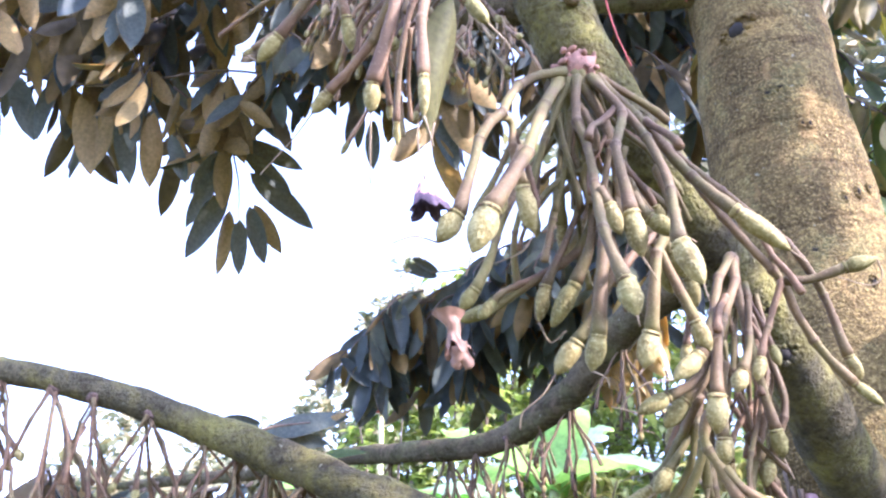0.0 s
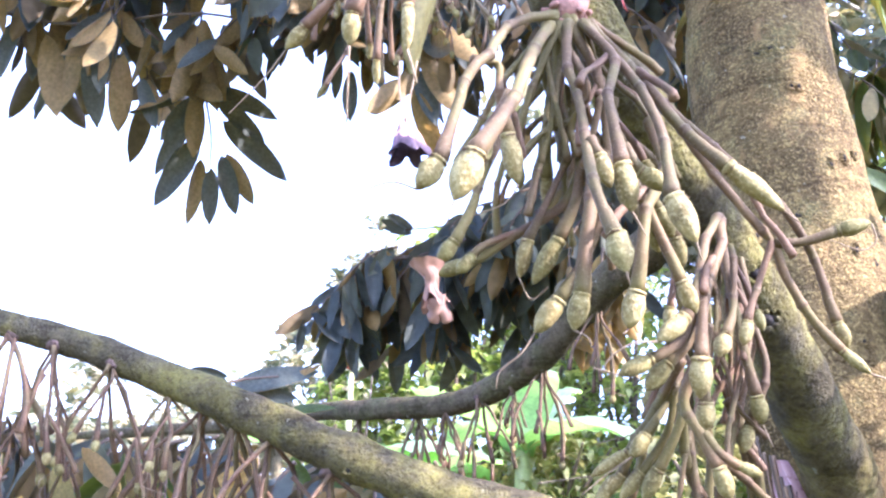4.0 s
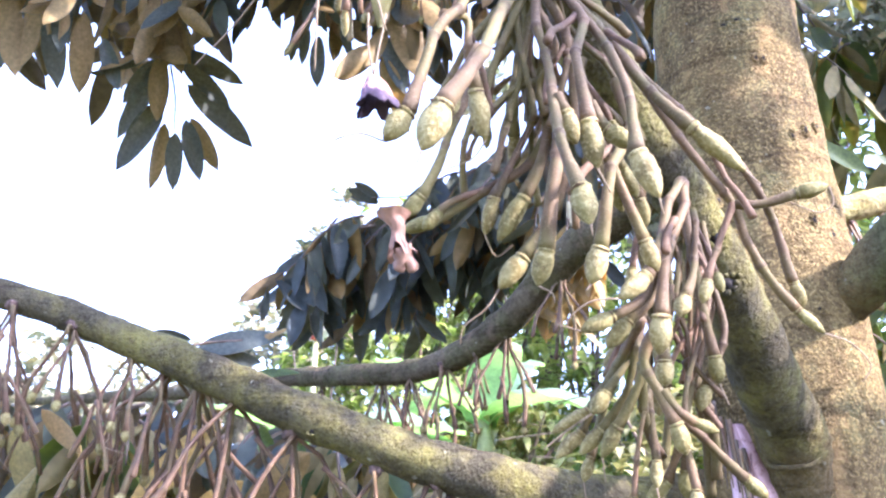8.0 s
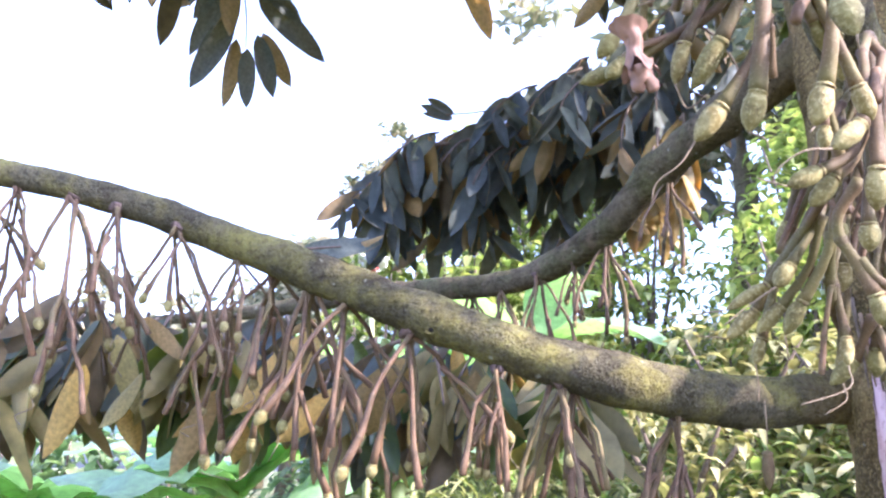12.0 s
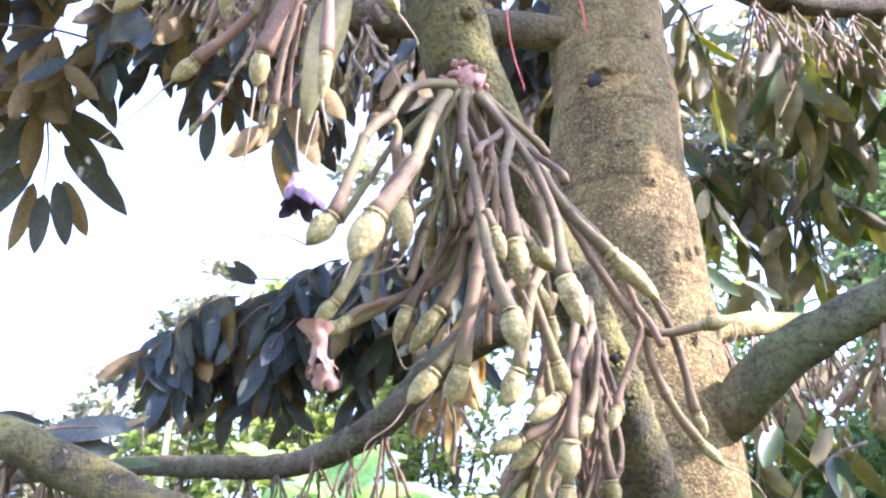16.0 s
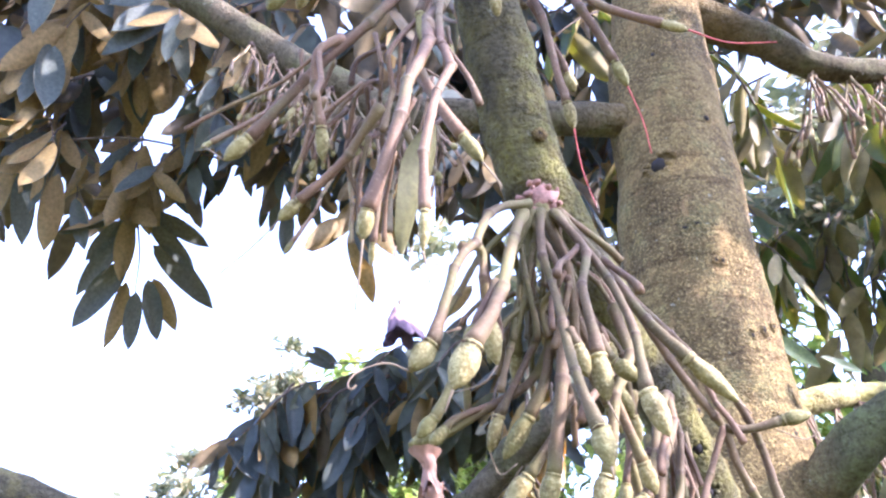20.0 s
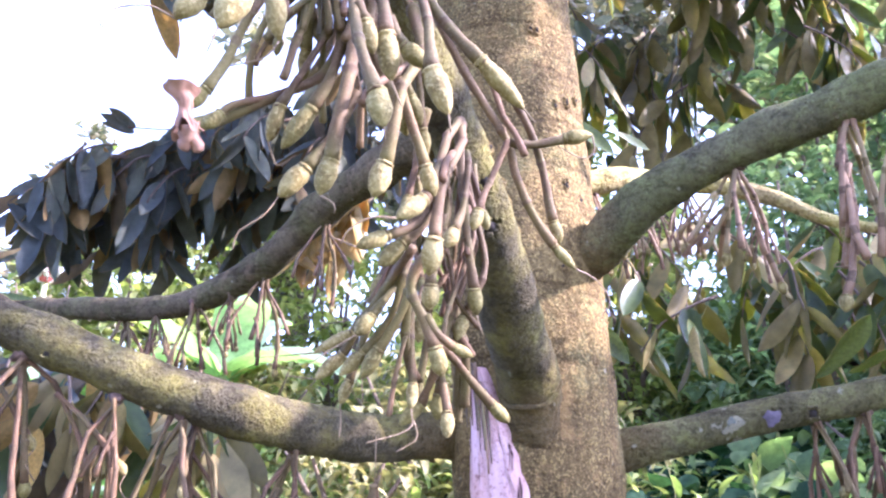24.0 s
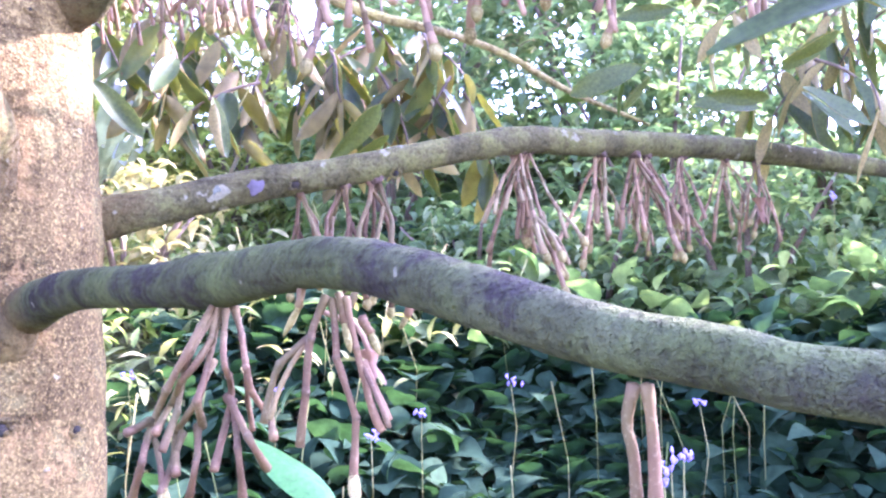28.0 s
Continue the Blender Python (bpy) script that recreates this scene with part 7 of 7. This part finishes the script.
def wound():
    """A torn strip below the leaning limb, painted pink: pointed top, ragged edge, upright splits."""
    n, m = 44, 30
    vs = []
    for i in range(n):
        v = i / (n - 1)
        z = 1.64 - 0.30 * v
        for j in range(m):
            u = j / (m - 1)
            half = (0.06 + 0.50 * v ** 0.8) * math.sqrt(max(0.02, 1 - max(0.0, (v - 0.72) / 0.28) ** 2))
            half *= 1 + 0.10 * noise.noise(Vector((9 if j > m / 2 else 0, z * 45, 0))) + 0.10 * v ** 4 * noise.noise(Vector((u * 14, 3, 0)))
            an = radians(-150) + (u - 0.5) * 2 * half + 0.28 * v
            split = -0.006 * max(0.0, math.sin(u * 19 + noise.noise(Vector((u * 4, z * 9, 0))) * 2.5)) ** 9
            r = 0.146 + 0.010 * (1 - v) + split + 0.003 * noise.noise(Vector((u * 12, z * 8, 2)))
            edge = 0.016 * (abs(u - 0.5) * 2) ** 6
            vs.append((0.645 + (r - edge) * math.cos(an), 1.405 + (r - edge) * math.sin(an), z))
    fs = [(i * m + j, i * m + j + 1, (i + 1) * m + j + 1, (i + 1) * m + j) for i in range(n - 1) for j in range(m - 1)]
    w = part("painted_wound", (np.array(vs), fs), WOUND, tree, "torn strip painted pale pink")
    r = random.Random(3)
    for k in range(7):
        an = radians(-160 + k * 3.2 + r.gauss(0, 1))
        top, low = 1.665 - 0.01 * k + r.gauss(0, 0.01), 1.565 - 0.012 * k + r.gauss(0, 0.02)
        q = [(0.645 + (0.160 - 0.006 * t) * math.cos(an + 0.05 * t), 1.405 + (0.160 - 0.006 * t) * math.sin(an + 0.05 * t), top + (low - top) * t) for t in (0.0, 0.5, 1.0)]
        part("torn_strip", tube(spline(q, 0.02), np.linspace(0.0028, 0.0012, len(spline(q, 0.02))), 6, 0.4, 120.0), STALK_RED if k % 2 else TWIG, w, "brown torn fibre")


wound()


# ---- small plants on the bank ----
def wildflower(x, y, z, h, rng):
    t = thing("wildflower", (x, y, z - h), "small violet wildflower on a thin green stem", "flower", "violet wildflowers on the bank")
    part("stem", tube([(x, y, z - h), (x + rng.gauss(0, 0.012), y + rng.gauss(0, 0.012), z - h * 0.5), (x, y, z)], [0.0016, 0.0014, 0.0012], 5), GRASS, t)
    for k in range(6):
        q = Vector((x, y, z)) + Vector((rng.gauss(0, 0.009), rng.gauss(0, 0.009), rng.gauss(0, 0.006)))
        part("petal", tube([q, q + Vector((rng.gauss(0, 0.004), rng.gauss(0, 0.004), 0.008)), q + Vector((rng.gauss(0, 0.006), rng.gauss(0, 0.006), 0.014))], [0.0015, 0.0048, 0.002], 6, 0.3, 90.0), FLOWER_V, t)


rng = random.Random(29)
wildflower(1.761, 0.899, 1.059, 0.25, rng)
wildflower(1.761, 0.928, 1.041, 0.25, rng)
wildflower(1.733, 0.928, 1.011, 0.25, rng)
wildflower(1.317, 2.475, 1.180, 0.25, rng)
wildflower(1.251, 2.534, 1.172, 0.25, rng)
wildflower(1.775, 1.685, 1.083, 0.25, rng)
wildflower(3.326, 1.188, 1.738, 0.25, rng)
wildflower(1.549, 1.619, 1.051, 0.25, rng)
wildflower(2.026, 1.590, 1.158, 0.25, rng)
wildflower(1.539, 2.017, 1.144, 0.25, rng)
wildflower(2.340, 1.188, 1.095, 0.25, rng)


WEED_LEAF = mesh_object("leaf", *(lambda g: (g[0], [tuple(q) for q in g[1].tolist()]))(blade_geo(0.40)), WEED_SHADED)
WEED_MESH = WEED_LEAF.data
bpy.data.objects.remove(WEED_LEAF)
for _ in range(60):
    x, y = rng.uniform(1.15, 3.0), rng.uniform(0.3, 2.6)
    z, h = ground_height(x, y), rng.uniform(0.22, 0.5)
    w = thing("weed_plant", (x, y, z), "broad-leaved green weed standing on the bank", "weed", "weeds on the bank")
    bend = (rng.gauss(0, 0.04), rng.gauss(0, 0.04))
    part("stem", tube([(x, y, z - 0.02), (x + bend[0] * 0.5, y + bend[1] * 0.5, z + h * 0.5), (x + bend[0], y + bend[1], z + h)], [0.004, 0.003, 0.0018], 5), WEED_SHADED, w)
    for k in range(8):
        u = 0.25 + 0.75 * k / 7
        lf = new("leaf", WEED_MESH)
        lf.parent = w
        lf.matrix_basis = Matrix.Translation((bend[0] * u, bend[1] * u, h * u)) @ Matrix.Rotation(k * 2.4 + rng.gauss(0, 0.3), 4, "Z") @ Matrix.Rotation(rng.uniform(-0.3, 0.6), 4, "X") @ Matrix.Scale(rng.uniform(0.07, 0.13), 4)


def tall_stems(rng):
    g = []
    for _ in range(45):
        x, y = rng.uniform(1.3, 4.0), rng.uniform(0.6, 4.2)
        z = ground_height(x, y)
        h = rng.uniform(0.45, 0.9)
        g.append(tube([(x, y, z), (x + rng.gauss(0, 0.03), y, z + h * 0.6), (x + rng.gauss(0, 0.06), y + rng.gauss(0, 0.04), z + h)], [0.0025, 0.002, 0.0035], 4))
    ob = mesh_object("tall_grass", *join(g), GRASS)
    tagged(ob, "thin pale seed stems standing among the weeds", "grass", kind="stuff")


tall_stems(rng)
PALE = leaf_mat("pale_striped_leaf", (0.30, 0.36, 0.24), (0.42, 0.46, 0.32), (0.55, 0.56, 0.42), 0.45, 0.4, 0.3, (1.2, 1.3, 0.8))
rosette = thing("bromeliad", (1.218, 2.534, 1.726),
                "rosette of stiff pale green striped leaves", "plant")
_o = ORIGIN[rosette.name]
for k in range(16):
    part("leaf", banana_leaf(tuple(_o), k * 2.4, rng.uniform(0.35, 0.5), 0.022, rng.uniform(0.6, 1.3), 0.25), PALE, rosette)
part("stem", tube([(_o[0], _o[1], ground_height(_o[0], _o[1]) - 0.03), tuple(_o)], [0.02, 0.02], 8), TWIG, rosette)

loose_bud = thing("hanging_bud", (0.353, 1.335, 1.527), "dry tan flower bud hanging on a thread below the limb", "flower bud")
part("thread", tube([(0.353, 1.340, 1.527), (0.355, 1.345, 1.49), (0.356, 1.354, 1.456)], [0.0009, 0.0009, 0.0009], 5), THREAD, loose_bud)
part("bud", bud_geo((0.356, 1.354, 1.457), (0.3595, 1.367, 1.405), 0.0085, 12), STALK_BROWN, loose_bud)


def lichen(at, normal, size, material, seed):
    """A thin uneven crust on the bark."""
    r = random.Random(seed)
    n = Vector(normal).normalized()
    a = n.orthogonal().normalized()
    c = n.cross(a)
    vs, k = [Vector(at) + n * 0.003], 14
    for i in range(k):
        w = size * r.uniform(0.7, 1.2)
        vs.append(Vector(at) + (a * math.cos(i / k * 6.283) + c * math.sin(i / k * 6.283) * 0.8) * w - n * 0.003)
    fs = [(0, 1 + i, 1 + (i + 1) % k) for i in range(k)]
    part("lichen", (np.array([tuple(v) for v in vs]), fs), material, tree, "pale crust of lichen")


LILAC = plain("lilac_crust", (0.085, 0.07, 0.082), 0.9, 0.25, 200.0)
WHITE_CRUST = plain("white_crust", (0.13, 0.135, 0.10), 0.9, 0.25, 200.0)
lichen((0.974, 1.202, 1.569), (-0.5, -0.85, 0.1), 0.016, LILAC, 1)
lichen((0.928, 1.247, 1.565), (-0.5, -0.85, 0.1), 0.012, WHITE_CRUST, 2)
lichen((-0.075, 1.325, 1.627), (0, -1, 0.1), 0.020, WHITE_CRUST, 4)
for k, (at, nrm, s) in enumerate((((0.819, 1.043, 1.940), (-0.5, -0.7, -0.5), 0.012), ((0.921, 0.923, 1.981), (-0.5, -0.7, -0.5), 0.017), ((1.153, 0.679, 2.041), (-0.5, -0.7, -0.5), 0.014), ((1.242, 0.607, 2.053), (-0.5, -0.7, -0.5), 0.014),
                                  ((1.04, 1.185, 1.575), (-0.4, -0.8, -0.4), 0.012), ((1.20, 1.11, 1.60), (-0.4, -0.8, -0.4), 0.010))):
    knot(at, nrm, s, 40 + k)
